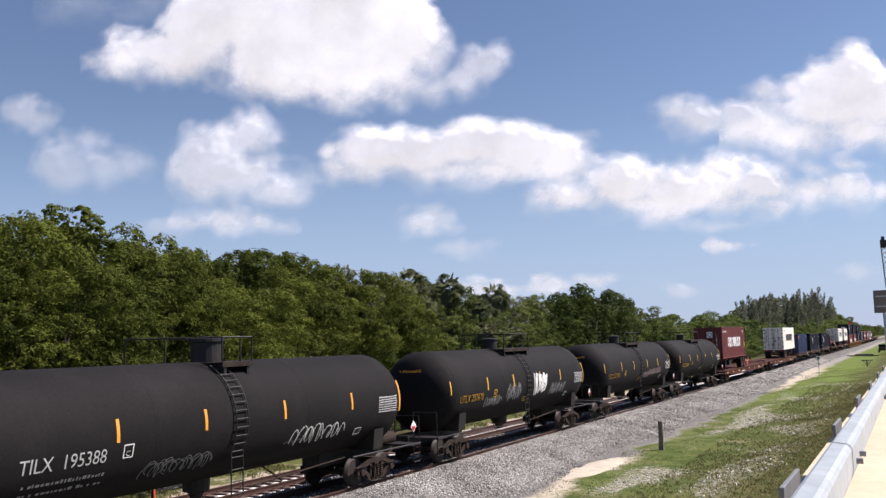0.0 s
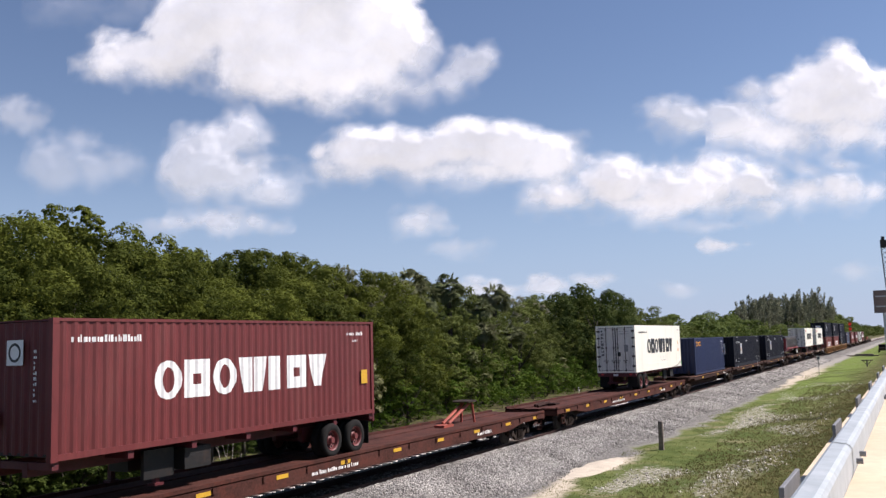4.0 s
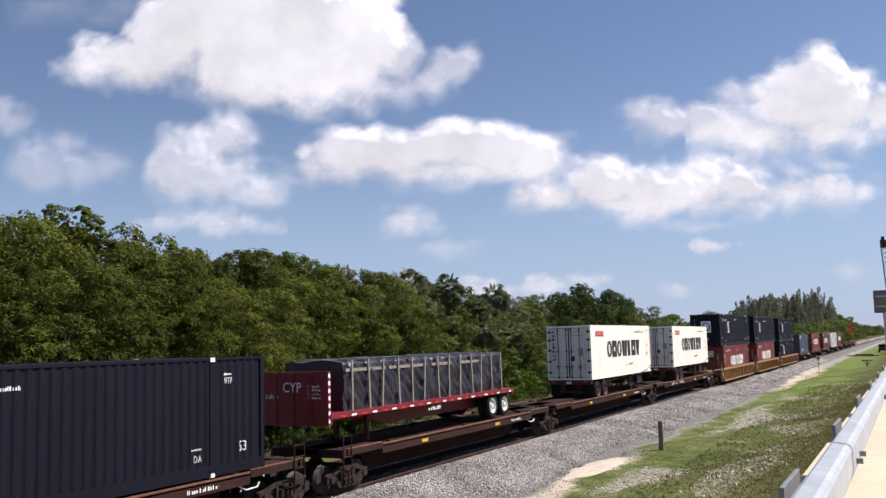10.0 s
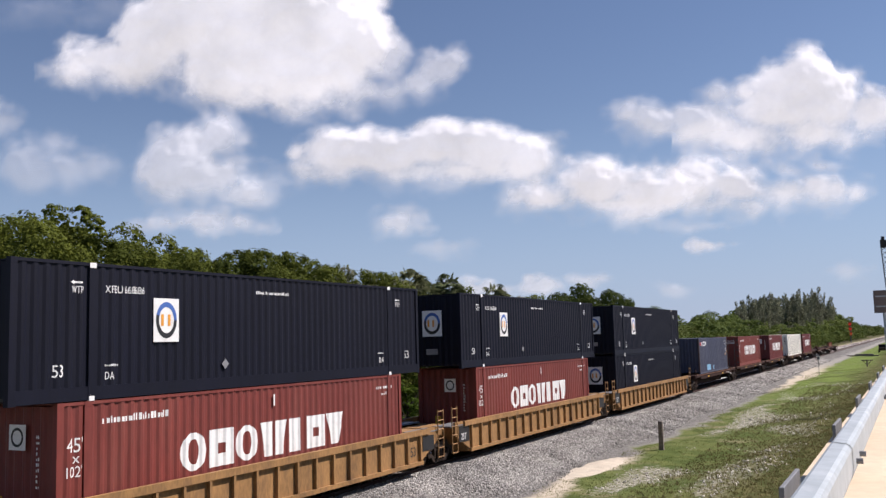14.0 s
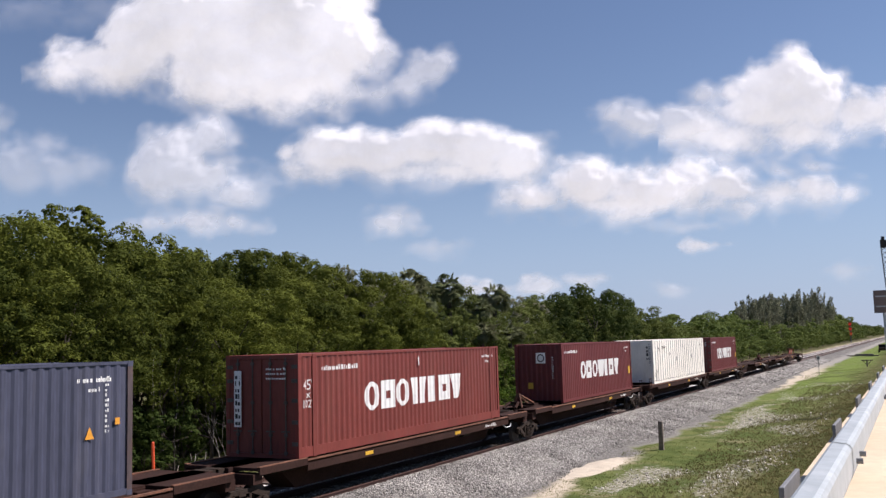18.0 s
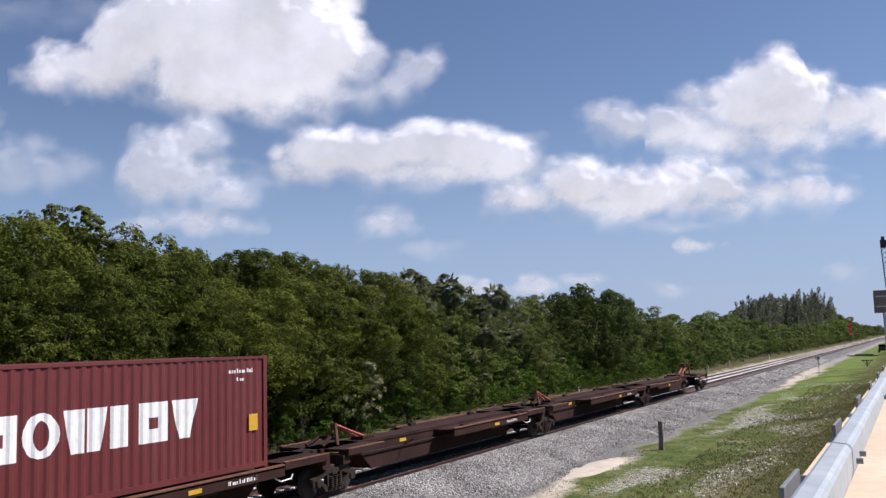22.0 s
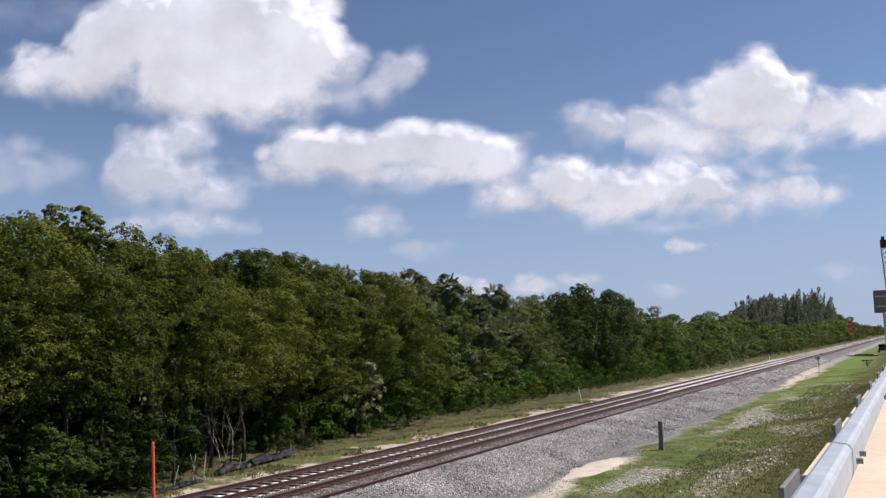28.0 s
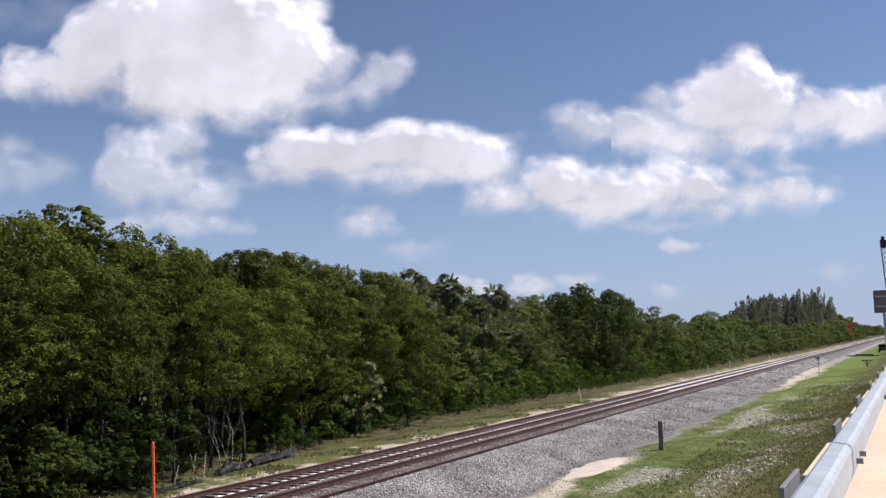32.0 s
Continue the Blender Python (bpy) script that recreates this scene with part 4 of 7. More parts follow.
def logo_blocks(width, height):
    """A word-mark as seven plain shapes in a row: rings, blocks and wedges."""
    w = width / 7.6
    kinds = ("ring", "slot", "ring", "wedges", "bar", "slot", "wedge")
    x, out = 0.0, []
    for k in kinds:
        bm = bmesh.new()
        g = w * (1.25 if k == "wedges" else 0.8 if k == "bar" else 0.98)
        if k == "ring":
            n = 18
            for i in range(n):
                a, b = 2 * math.pi * i / n, 2 * math.pi * (i + 1) / n
                q = [(x + g / 2 + g / 2 * f * math.cos(t), height / 2 + height / 2 * h * math.sin(t)) for t, f, h in ((a, 1, 1), (b, 1, 1), (b, 0.42, 0.66), (a, 0.42, 0.66))]
                bm.faces.new([bm.verts.new((u, 0, v)) for u, v in q])
            bmesh.ops.remove_doubles(bm, verts=bm.verts[:], dist=0.0005)
        else:
            polys = {"slot": [[(0, 0), (0.34, 0), (0.34, 1), (0, 1)], [(0.66, 0), (1, 0), (1, 1), (0.66, 1)], [(0.34, 0.62), (0.66, 0.62), (0.66, 1), (0.34, 1)], [(0.34, 0), (0.66, 0), (0.66, 0.34), (0.34, 0.34)]],
                     "bar": [[(0, 0), (0.7, 0), (0.7, 1), (0, 1)]],
                     "wedges": [[(0.16, 0), (0.46, 0), (0.46, 1), (0, 1)], [(0.54, 0), (0.84, 0), (1, 1), (0.54, 1)]],
                     "wedge": [[(0.3, 0), (0.7, 0), (1, 1), (0, 1)]]}[k]
            for poly in polys:
                bm.faces.new([bm.verts.new((x + u * g, 0, v * height)) for u, v in poly])
            if k == "slot":
                bmesh.ops.remove_doubles(bm, verts=bm.verts[:], dist=0.0005)
        out.append(bm)
        x += g + w * 0.1
    return out


def bars(width, height, rows=1, gap=0.5, seed=0):
    """Small writing that cannot be read: short bars in rows."""
    rng = random.Random(seed)
    bm = bmesh.new()
    step = height / rows
    for r in range(rows):
        x = 0.0
        z = height - (r + 1) * step
        while x < width:
            w = min(width - x, step * rng.uniform(0.16, 0.5))
            tall = step * gap * rng.choice((0.7, 0.7, 1.0))
            bm.faces.new([bm.verts.new(p) for p in ((x, 0, z), (x + w, 0, z), (x + w, 0, z + tall), (x, 0, z + tall))])
            x += w + step * rng.choice((0.12, 0.16, 0.2, 0.5))
    return bm


def sign_panel(width, height):
    return boxes((0, width, -0.004, 0.002, 0, height))


def ring_mark(w, h, start=0.0, stop=1.0):
    """A plain ring, or a stretch of one."""
    bm = bmesh.new()
    n = 20
    for i in range(int(n * start), int(n * stop)):
        a, b = 2 * math.pi * i / n, 2 * math.pi * (i + 1) / n
        q = [(w / 2 + w / 2 * f * math.cos(t), h / 2 + h / 2 * f * math.sin(t)) for t, f in ((a, 1), (b, 1), (b, 0.72), (a, 0.72))]
        bm.faces.new([bm.verts.new((u, 0, v)) for u, v in q])
    return bm


END = Matrix.Rotation(radians(-90), 4, "Z")   # from a near-side sheet to the -x end


def container(label, paint, L, H=2.896, W=2.59, style="corrugated", doors=False, forty=False, name="shipping_container", group="", roof=None, door_paint=None, post_paint=None):
    """A box container: origin at its left end, on its floor line."""
    ob = thing(name, label, "container", group)
    p, w = M[paint], W / 2
    d = 0.055
    body = mesh_of(boxes((0.06, L - 0.06, -w + 0.07, w - 0.07, 0.10, 0.16)), M["black"])
    part("floor", body, None, ob)
    for x0, x1 in ((0, 0.14), (L - 0.14, L)):
        for y0, y1 in ((-w, -w + 0.13), (w - 0.13, w)):
            part("corner_post", boxes((x0, x1, y0, y1, 0.118, H - 0.118)), M[post_paint or paint], ob)
            for z in (0.0, H - 0.118):
                bm = boxes((x0 - 0.003, x1 + 0.02 if x0 == 0 else x1 + 0.003, y0 - 0.003, y1 + 0.003, z, z + 0.118))
                part("corner_casting", bm, p, ob)
    for s in (-1, 1):
        y0, y1 = sorted((s * w, s * (w - 0.06)))
        part("bottom_rail", boxes((0.14, L - 0.14, y0 + 0.002, y1 - 0.002, 0.0 if style != "corrugated" else 0.02, 0.30 if paint in ("navy", "red") else 0.15)), p, ob)
        part("top_rail", boxes((0.14, L - 0.14, y0 + 0.002, y1 - 0.002, H - 0.07, H - 0.004)), p, ob)
        at = pose(0, -w + 0.012, 0) if s < 0 else pose(L, w - 0.012, 0, 0, 0, 180)
        if style == "corrugated":
            part("side_panel", corrugated(0.14, L - 0.14, 0.15, H - 0.07), p, ob, at=at)
        else:
            part("side_panel", boxes((0.14, L - 0.14, 0, 0.05, 0.15, H - 0.07)), p, ob, at=at)
        if style == "smooth":
            part("rub_strip", boxes((0.1, L - 0.1, -0.010, 0.0, 0.15, 0.40)), p, ob, at=at)
            part("drip_rail", boxes((0.1, L - 0.1, -0.018, 0.0, 0.402, 0.425)), p, ob, at=at)
        if style == "ribbed":
            rib = mesh_of(boxes((-0.013, 0.013, -0.02, 0.0, 0.12, H - 0.075)), M["grey"])
            foot = mesh_of(boxes((-0.09, 0.09, -0.006, 0.0, 0.17, 0.23)), M["dark_mark"])
            n = int(L / 0.62)
            for k in range(1, n):
                part("rib", rib, None, ob, at=at @ pose(L * k / n, 0, 0))
                part("pocket", foot, None, ob, at=at @ pose(L * (k - 0.5) / n, 0, 0))
        if forty:
            off = (L - 12.19) / 2
            for x in (off, L - off):
                post = part("lifting_post", boxes((x - 0.09, x + 0.09, -0.018, 0.03, 0.02, H - 0.005)), p, ob, at=at)
                part("post_casting", boxes((x - 0.085, x + 0.085, -0.022, 0.03, H - 0.11, H - 0.002), (x - 0.07, x + 0.07, -0.022, 0.03, 0.0, 0.1)), M["mark"] if paint == "navy" else p, post)
    part("roof", boxes((0.1, L - 0.1, -w + 0.06, w - 0.06, H - 0.05, H - 0.02)), M[roof or paint], ob)
    far_end = pose(L, 0, 0, 0, 0, 90)
    for k, at in enumerate((END, far_end)):
        has_doors = doors if k == 0 else not doors
        if not has_doors or style == "plain":
            bm = corrugated(-w + 0.13, w - 0.13, 0.12, H - 0.07, 0.03, 0.26) if style == "corrugated" else boxes((-w + 0.13, w - 0.13, 0, 0.04, 0.12, H - 0.07))
            part("end_panel", bm, p, ob, at=at @ pose(0, 0.04, 0))
            continue
        dp = M[door_paint or paint]
        part("door_header", boxes((-w + 0.13, w - 0.13, 0, 0.06, H - 0.13, H - 0.01)), p, ob, at=at)
        part("door_sill", boxes((-w + 0.13, w - 0.13, 0, 0.06, 0.0, 0.12)), p, ob, at=at)
        for s in (-1, 1):
            a, b = sorted((s * 0.02, s * (w - 0.14)))
            door = part("door", boxes((a, b, 0.02, 0.06, 0.13, H - 0.14)), dp, ob, at=at)
            steel = M["grey"] if paint == "offwhite" else M["door_steel"]
            for x in (a + 0.3, b - 0.3) if style != "smooth" else (a + 0.12, b - 0.5) if s > 0 else (a + 0.5, b - 0.12):
                bar = rods(0.022, ((x, -0.005, 0.08), (x, -0.005, H - 0.09)))
                box(bar, x - 0.16, x + 0.14, -0.02, 0.0, 0.72, 0.76)
                for z in (0.1, 0.6, 1.5, H - 0.3):
                    box(bar, x - 0.05, x + 0.05, -0.028, 0.02, z, z + 0.09)
                part("locking_bar", bar, steel, door)
            if style == "smooth":
                part("gasket", boxes((a - 0.018, a + 0.014, 0.01, 0.05, 0.12, H - 0.13), (b - 0.014, b + 0.018, 0.01, 0.05, 0.12, H - 0.13), (a, b, 0.01, 0.05, H - 0.155, H - 0.13), (a, b, 0.01, 0.05, 0.12, 0.145)), M["dark_mark"], door)
            hinge = bmesh.new()
            xe = b if s > 0 else a
            for z in (0.35, 0.95, 1.55, 2.1, H - 0.4):
                box(hinge, xe - 0.09, xe + 0.11, -0.012, 0.02, z, z + 0.11)
            part("hinge_strip", hinge, steel, door)
    return ob


def fold_depth(x):
    """How far the folded sheet lies behind its ridges."""
    return np.interp((x - 0.14) % 0.28, [0, 0.06, 0.125, 0.20, 0.265, 0.28], [0.028, 0.028, 0, 0, 0.028, 0.028])


def drape(shape, x):
    """Cut a flat mark along the folds of a container's side and lay it on them."""
    bm = bmesh.new()
    if isinstance(shape, bpy.types.Mesh):
        bm.from_mesh(shape)
    else:
        me = bpy.data.meshes.new("mesh")
        shape.to_mesh(me)
        shape.free()
        bm.from_mesh(me)
    a, b = min(v.co.x for v in bm.verts), max(v.co.x for v in bm.verts)
    k = int((x + a - 0.14) / 0.28)
    while 0.14 + k * 0.28 < x + b:
        for d in (0.06, 0.125, 0.20, 0.265):
            cut = 0.14 + k * 0.28 + d - x
            if a < cut < b:
                bmesh.ops.bisect_plane(bm, geom=bm.verts[:] + bm.edges[:] + bm.faces[:], plane_co=(cut, 0, 0), plane_no=(1, 0, 0))
        k += 1
    for v in bm.verts:
        v.co.y += float(fold_depth(v.co.x + x))
    return bm


def decorate(ob, kind, L, H, W=2.59, seed=1):
    """Lettering and marks on the near side and the left end."""
    w = W / 2
    face = pose(0, -w - 0.004, 0)
    endf = END @ pose(0, -0.014, 0)

    folded = kind in ("navy", "red45", "red40", "blue", "slate")

    def put(name, bm, m, x, z, end=False, out=0.0, label=""):
        if folded and not end and name.split("_")[-1] in ("shape", "address", "number", "text", "mark", "bar", "patch"):
            bm = drape(bm, x)
            part(name, bm, M[m], ob, label, at=face @ pose(x, 0.013, z))
            return
        part(name, bm, M[m] if not isinstance(bm, bpy.types.Mesh) else None, ob, label, at=(endf if end else face) @ pose(x, -0.004 - out, z))

    def fleet(paint="mark"):
        put("fleet_number", bars(0.95, 0.15, 1, 0.75, seed), paint, L - 1.5, H - 0.42)
        put("fleet_number", bars(0.3, 0.12, 1, 0.75, seed + 1), paint, L - 1.2, H - 0.62)

    if kind == "navy":
        off = (L - 12.19) / 2
        put("arrow_text", write("WTP", 0.22, M["mark"], 0.62), "mark", 1.45, H - 0.66)
        put("arrow_text", write("WTP", 0.22, M["mark"], 0.62), "mark", L - 1.55, H - 0.66)
        put("arrow_bar", extrude([(0, 0.03), (0.1, 0.08), (0.1, 0.05), (0.30, 0.05), (0.30, 0.01), (0.1, 0.01), (0.1, -0.02)], -0.002, 0.0), "mark", 1.42, H - 0.46)
        put("arrow_bar", extrude([(0, 0.03), (0.1, 0.08), (0.1, 0.05), (0.30, 0.05), (0.30, 0.01), (0.1, 0.01), (0.1, -0.02)], -0.002, 0.0), "mark", L - 1.58, H - 0.46)
        put("length_text", write("53", 0.36, M["mark"], 0.85), "mark", 1.0, 0.52)
        put("length_text", write("53", 0.36, M["mark"], 0.85), "mark", L - 1.0, 0.52)
        put("arrow_text", write("DA", 0.24, M["mark"], 0.7), "mark", 2.35, 0.42)
        put("arrow_text", write("DA", 0.24, M["mark"], 0.7), "mark", L - 2.6, 0.42)
        put("arrow_bar", bars(0.36, 0.05, 1, 1.0), "mark", 2.35, 0.70)
        put("arrow_bar", bars(0.36, 0.05, 1, 1.0), "mark", L - 2.7, 0.70)
        put("number_text", write("XFEU 668686", 0.23, M["mark"], 0.85), "mark", 2.35, H - 0.62)
        put("fleet_number", bars(1.4, 0.12, 1, 0.7, 5), "mark", 7.4, H - 0.48)
        for end, x, z in ((False, 3.7, 1.2), (True, -0.35, 1.25)):
            put("emblem_panel", sign_panel(0.80 if not end else 0.85, 1.0), "mark", x, z, end, 0.002, "white square panel with a blue ring mark")
            put("emblem_ring", ring_mark(0.66 if not end else 0.72, 0.84, 0.0, 0.45), "blue_mark", x + 0.07, z + 0.08, end, 0.010)
            put("emblem_arc", ring_mark(0.66 if not end else 0.72, 0.84, 0.45, 1.0), "dark_mark", x + 0.07, z + 0.08, end, 0.010)
            put("emblem_core", bars(0.34, 0.26, 1, 1.0, 11), "orange", x + 0.23, z + 0.37, end, 0.012)
        put("notice", sign_panel(0.5, 0.22), "grey", -0.2, 0.55, True)
        put("fleet_number", bars(0.1, 0.9, 9, 0.6, 3), "grey", -0.95, 1.6, True)
        put("placard", extrude([(0, 0.13), (0.13, 0), (0.26, 0.13), (0.13, 0.26)], -0.004, 0.0), "grey", 6.0, 0.5)
    if kind in ("red45", "red40"):
        x = 3.47 if kind == "red45" else 2.78
        for shape in logo_blocks(6.85, 0.9):
            put("word_mark_shape", shape, "mark", x, 1.04)
        put("web_address", bars(1.95, 0.2, 1, 0.75, 4), "mark", 1.15 if kind == "red45" else 0.48, H - 0.5)
        fleet()
        if kind == "red40":
            put("yellow_notice", sign_panel(0.34, 0.42), "yellow", L - 0.75, 0.98)
        if kind == "red45":
            put("length_text", write("45'", 0.42, M["mark"], 0.85), "mark", 0.25, 1.88)
            put("length_text", write("x", 0.3, M["mark"]), "mark", 0.42, 1.66)
            put("length_text", write("102'", 0.32, M["mark"], 0.85), "mark", 0.2, 1.38)
            put("centre_dash", sign_panel(0.06, 0.3), "mark", L / 2 + 0.05, H - 0.55)
    if kind == "reefer":
        for shape in logo_blocks(6.8, 0.93):
            put("word_mark_shape", shape, "dark_mark", 2.87, 1.12)
        put("green_tag", boxes((0, 0.16, -0.02, 0.0, 0, 0.2)), "green_tag", L - 0.18, 0.12)
        put("cable", rods(0.016, ((L - 2.4, -0.02, 0.02), (L - 1.1, -0.03, 0.14)), ((L - 1.1, -0.03, 0.14), (L - 0.05, -0.03, 0.42))), "black", 0, 0)
        put("small_lettering", bars(1.2, 0.07, 1, 0.9, 9), "grey", 6.4, 0.56)
        for k in range(3 if seed == 1 else 0):
            put("handling_sign", extrude([(0, 0), (0.2, 0), (0.1, 0.24)], -0.003, 0.0), "door_white", 6.1 + 0.7 * k, 0.72)
        put("warning_sign", extrude([(0, 0), (0.22, 0), (0.11, 0.24)], -0.003, 0.0), "yellow", L - 0.95, 1.62)
        put("warning_sign", sign_panel(0.2, 0.2), "orange", L - 0.95, 1.1)
        put("fleet_number", bars(0.8, 0.1, 1, 0.75, seed), "grey", L - 1.2, H - 0.34)
        put("fleet_number", bars(0.28, 0.09, 1, 0.75, seed + 1), "grey", L - 0.95, H - 0.52)
        put("end_lettering", bars(0.16, 1.7, 8, 0.72, 6), "dark_mark", -0.92, 1.05, True)
        put("notice", bars(0.7, 0.3, 2, 0.5, 8), "grey", 0.2, H - 0.55, True)
        put("notice", sign_panel(0.2, 0.26), "dark_mark", 0.12, 1.02, True, 0.02)
        put("notice", sign_panel(0.26, 0.42), "grey", 0.55, 1.3, True, 0.02)
    if kind in ("blue", "slate"):
        word = bmesh.new()
        for k in range(5):
            n = 12
            for i in range(n - (2 if k in (0, 1, 3) else 0)):
                a, b = 0.5 + 2 * math.pi * i / n, 0.5 + 2 * math.pi * (i + 1) / n
                q = [(0.2 + 0.36 * k + 0.17 * f * math.cos(t), 0.2 + 0.2 * f * math.sin(t)) for t, f in ((a, 1), (b, 1), (b, 0.5), (a, 0.5))]
                word.faces.new([word.verts.new((u, 0, v)) for u, v in q])
        put("word_mark", word, "orange" if kind == "blue" else "mark", 0.6 if kind == "blue" else 1.0, H - 0.68)
        fleet("mark")
        put("fleet_number", bars(0.09, 1.2, 11, 0.6, 3), "mark", L - 0.75, 1.4)
        put("notice", sign_panel(0.13, 0.14), "orange", L - 0.5, 1.55)
        if kind == "slate":
            put("red_patch", sign_panel(0.42, 0.26), "red_mark", 0.5, H - 0.62)
            put("patch", sign_panel(1.35, 0.48), "pale_blue", 2.91, 0.22)
            put("patch", sign_panel(0.42, 0.34), "pale_blue", 5.32, 0.22)
            put("warning_sign", extrude([(0, 0), (0.24, 0), (0.12, 0.26)], -0.003, 0.0), "orange", L - 1.3, 1.3)
    if kind == "white53":
        put("arrow_text", write("WTP", 0.28, M["dark_mark"], 0.9), "dark_mark", 1.25, H - 0.72)
        put("arrow_text", write("WTP", 0.22, M["dark_mark"], 0.8), "dark_mark", L - 1.6, H - 0.62)
        put("length_text", write("53'", 0.3, M["dark_mark"], 0.85), "dark_mark", 0.25, 0.5)
        put("number_text", write("XFEU  648407", 0.24, M["dark_mark"], 0.75), "dark_mark", 2.3, H - 0.62)
        put("ring_mark", ring_mark(0.26, 0.26), "dark_mark", 4.4, 1.75)
        for x in (6.45, 11.4):
            put("placard", extrude([(0, 0.2), (0.2, 0), (0.4, 0.2), (0.2, 0.4)], -0.004, 0.0), "grey", x, 1.35)
        put("notice", bars(0.45, 0.7, 9, 0.5, 5), "grey", 0.6, 0.25)
        put("notice", bars(0.4, 0.3, 2, 0.5, 6), "grey", 8.3, H - 0.6)
        put("end_lettering", bars(0.16, 1.0, 4, 0.75, 6), "dark_mark", 0.85, 1.6, True)
        put("end_lettering", bars(0.12, 1.5, 11, 0.7, 6), "grey", 1.02, 1.2, True)
    if kind in ("red45", "red40") and seed == 1:
        put("emblem_panel", sign_panel(0.5, 0.52), "mark", 0.0 - 0.1, H - 0.95, True, 0.004)
        put("emblem_ring", ring_mark(0.38, 0.4), "dark_mark", -0.04, H - 0.89, True, 0.012)
        put("yellow_notice", sign_panel(0.26, 0.3), "yellow", -0.55, 0.7, True)
        put("fleet_number", bars(0.09, 1.1, 10, 0.6, 3), "mark", 0.72, 1.2, True)
    if kind in ("red45", "red40") and seed == 2:
        put("emblem_panel", sign_panel(0.26, 1.6), "mark", -0.95, 0.85, True, 0.03)
        put("end_lettering", bars(0.18, 1.5, 8, 0.72, 6), "dark_mark", -0.91, 0.9, True, 0.04)
        put("fleet_number", bars(0.7, 0.4, 3, 0.5, 8), "mark", 0.2, H - 0.7, True, 0.03)
    return ob


MOVING = []   # (thing, x at the start of the clip, y, z)


def ride(ob, u, z, y=0.0):
    """A thing that rides with the train: its place along the track at the start."""
    ob.matrix_basis = pose(u, y, z)
    MOVING.append((ob, u, y, z))
    return ob


# ---- train: trucks and cars ----
def rail_wheel():
    return lathe([(-0.07, 0.12), (-0.065, 0.30), (-0.07, 0.40), (-0.07, 0.42), (0.05, 0.415), (0.052, 0.445), (0.075, 0.445), (0.075, 0.40), (0.03, 0.36), (0.03, 0.12)], "y", 24)


WHEEL = mesh_of(rail_wheel(), M["wheelm"], True)
AXLE = mesh_of(rods(0.075, ((0, -0.95, 0), (0, 0.95, 0)), seg=10), M["truckm"])


def side_frame():
    """A cast truck side with its spring nest and journal ends."""
    bm = bmesh.new()
    arch = [(-1.1, 0.50), (-1.12, 0.60), (-0.8, 0.66), (-0.42, 0.80), (0.42, 0.80), (0.8, 0.66), (1.12, 0.60), (1.1, 0.50), (0.78, 0.53), (0.36, 0.67), (-0.36, 0.67), (-0.78, 0.53)]
    for outline in (arch, [(-0.84, 0.54), (-0.70, 0.54), (-0.30, 0.26), (-0.34, 0.14), (-0.46, 0.18)], [(0.70, 0.54), (0.84, 0.54), (0.46, 0.18), (0.34, 0.14), (0.30, 0.26)],
                    [(-0.36, 0.14), (0.36, 0.14), (0.36, 0.25), (-0.36, 0.25)], [(-0.38, 0.22), (-0.29, 0.22), (-0.29, 0.70), (-0.38, 0.70)], [(0.29, 0.22), (0.38, 0.22), (0.38, 0.70), (0.29, 0.70)],
                    [(-1.1, 0.36), (-1.0, 0.36), (-1.0, 0.53), (-1.1, 0.53)], [(1.0, 0.36), (1.1, 0.36), (1.1, 0.53), (1.0, 0.53)]):
        me = bpy.data.meshes.new("mesh")
        piece = extrude(outline, -1.09, -0.97)
        piece.to_mesh(me)
        piece.free()
        bm.from_mesh(me)
    hub = lathe([(-1.16, 0.06), (-1.15, 0.11), (-1.09, 0.11)], "y", 12)
    for x in (-0.865, 0.865):
        me = bpy.data.meshes.new("mesh")
        tmp = hub.copy()
        bmesh.ops.translate(tmp, verts=tmp.verts, vec=(x, 0, 0.445))
        tmp.to_mesh(me)
        bm.from_mesh(me)
        tmp.free()
    hub.free()
    return bm


SIDE = mesh_of(side_frame(), M["truckm"])
SPRING = mesh_of(lathe([(0.24 + 0.03 * i, 0.078 if i % 2 else 0.06) for i in range(12)], "z", 8), M["truckm"])
BOLSTER = mesh_of(boxes((-0.2, 0.2, -1.0, 1.0, 0.5, 0.82), (-0.13, 0.13, -1.1, 1.1, 0.62, 0.76)), M["truckm"])


def truck(car, x):
    t = part("truck", BOLSTER, None, car, at=pose(x, 0, 0))
    for s in (0, 180):
        part("side_frame", SIDE, None, t, at=pose(0, 0, 0, 0, 0, s))
        for sx in (-0.2, 0.0, 0.2):
            part("spring", SPRING, None, t, at=pose(0, 0, 0, 0, 0, s) @ pose(sx, -1.11, 0))
    for dx in (-0.865, 0.865):
        part("axle", AXLE, None, t, at=pose(dx, 0, 0.445))
        part("wheel", WHEEL, None, t, at=pose(dx, -0.753, 0.445))
        part("wheel", WHEEL, None, t, at=pose(dx, 0.753, 0.445, 0, 0, 180))


def coupler(car, x, s):
    part("coupler", boxes(*[tuple(sorted((x, x + s * 0.5))) + (-0.1, 0.1, 0.74, 0.94), tuple(sorted((x + s * 0.45, x + s * 0.7))) + (-0.17, 0.13, 0.7, 0.98)]), M["truckm"], car)


def ladder(x, y, z0, z1, width=0.42, rungs=4, r=0.016):
    pr = [((x, y, z0), (x, y, z1)), ((x + width, y, z0), (x + width, y, z1))]
    for k in range(rungs):
        z = z0 + (z1 - z0) * k / max(1, rungs - 1) * 0.96
        pr.append(((x, y, z), (x + width, y, z)))
    return rods(r, *pr)


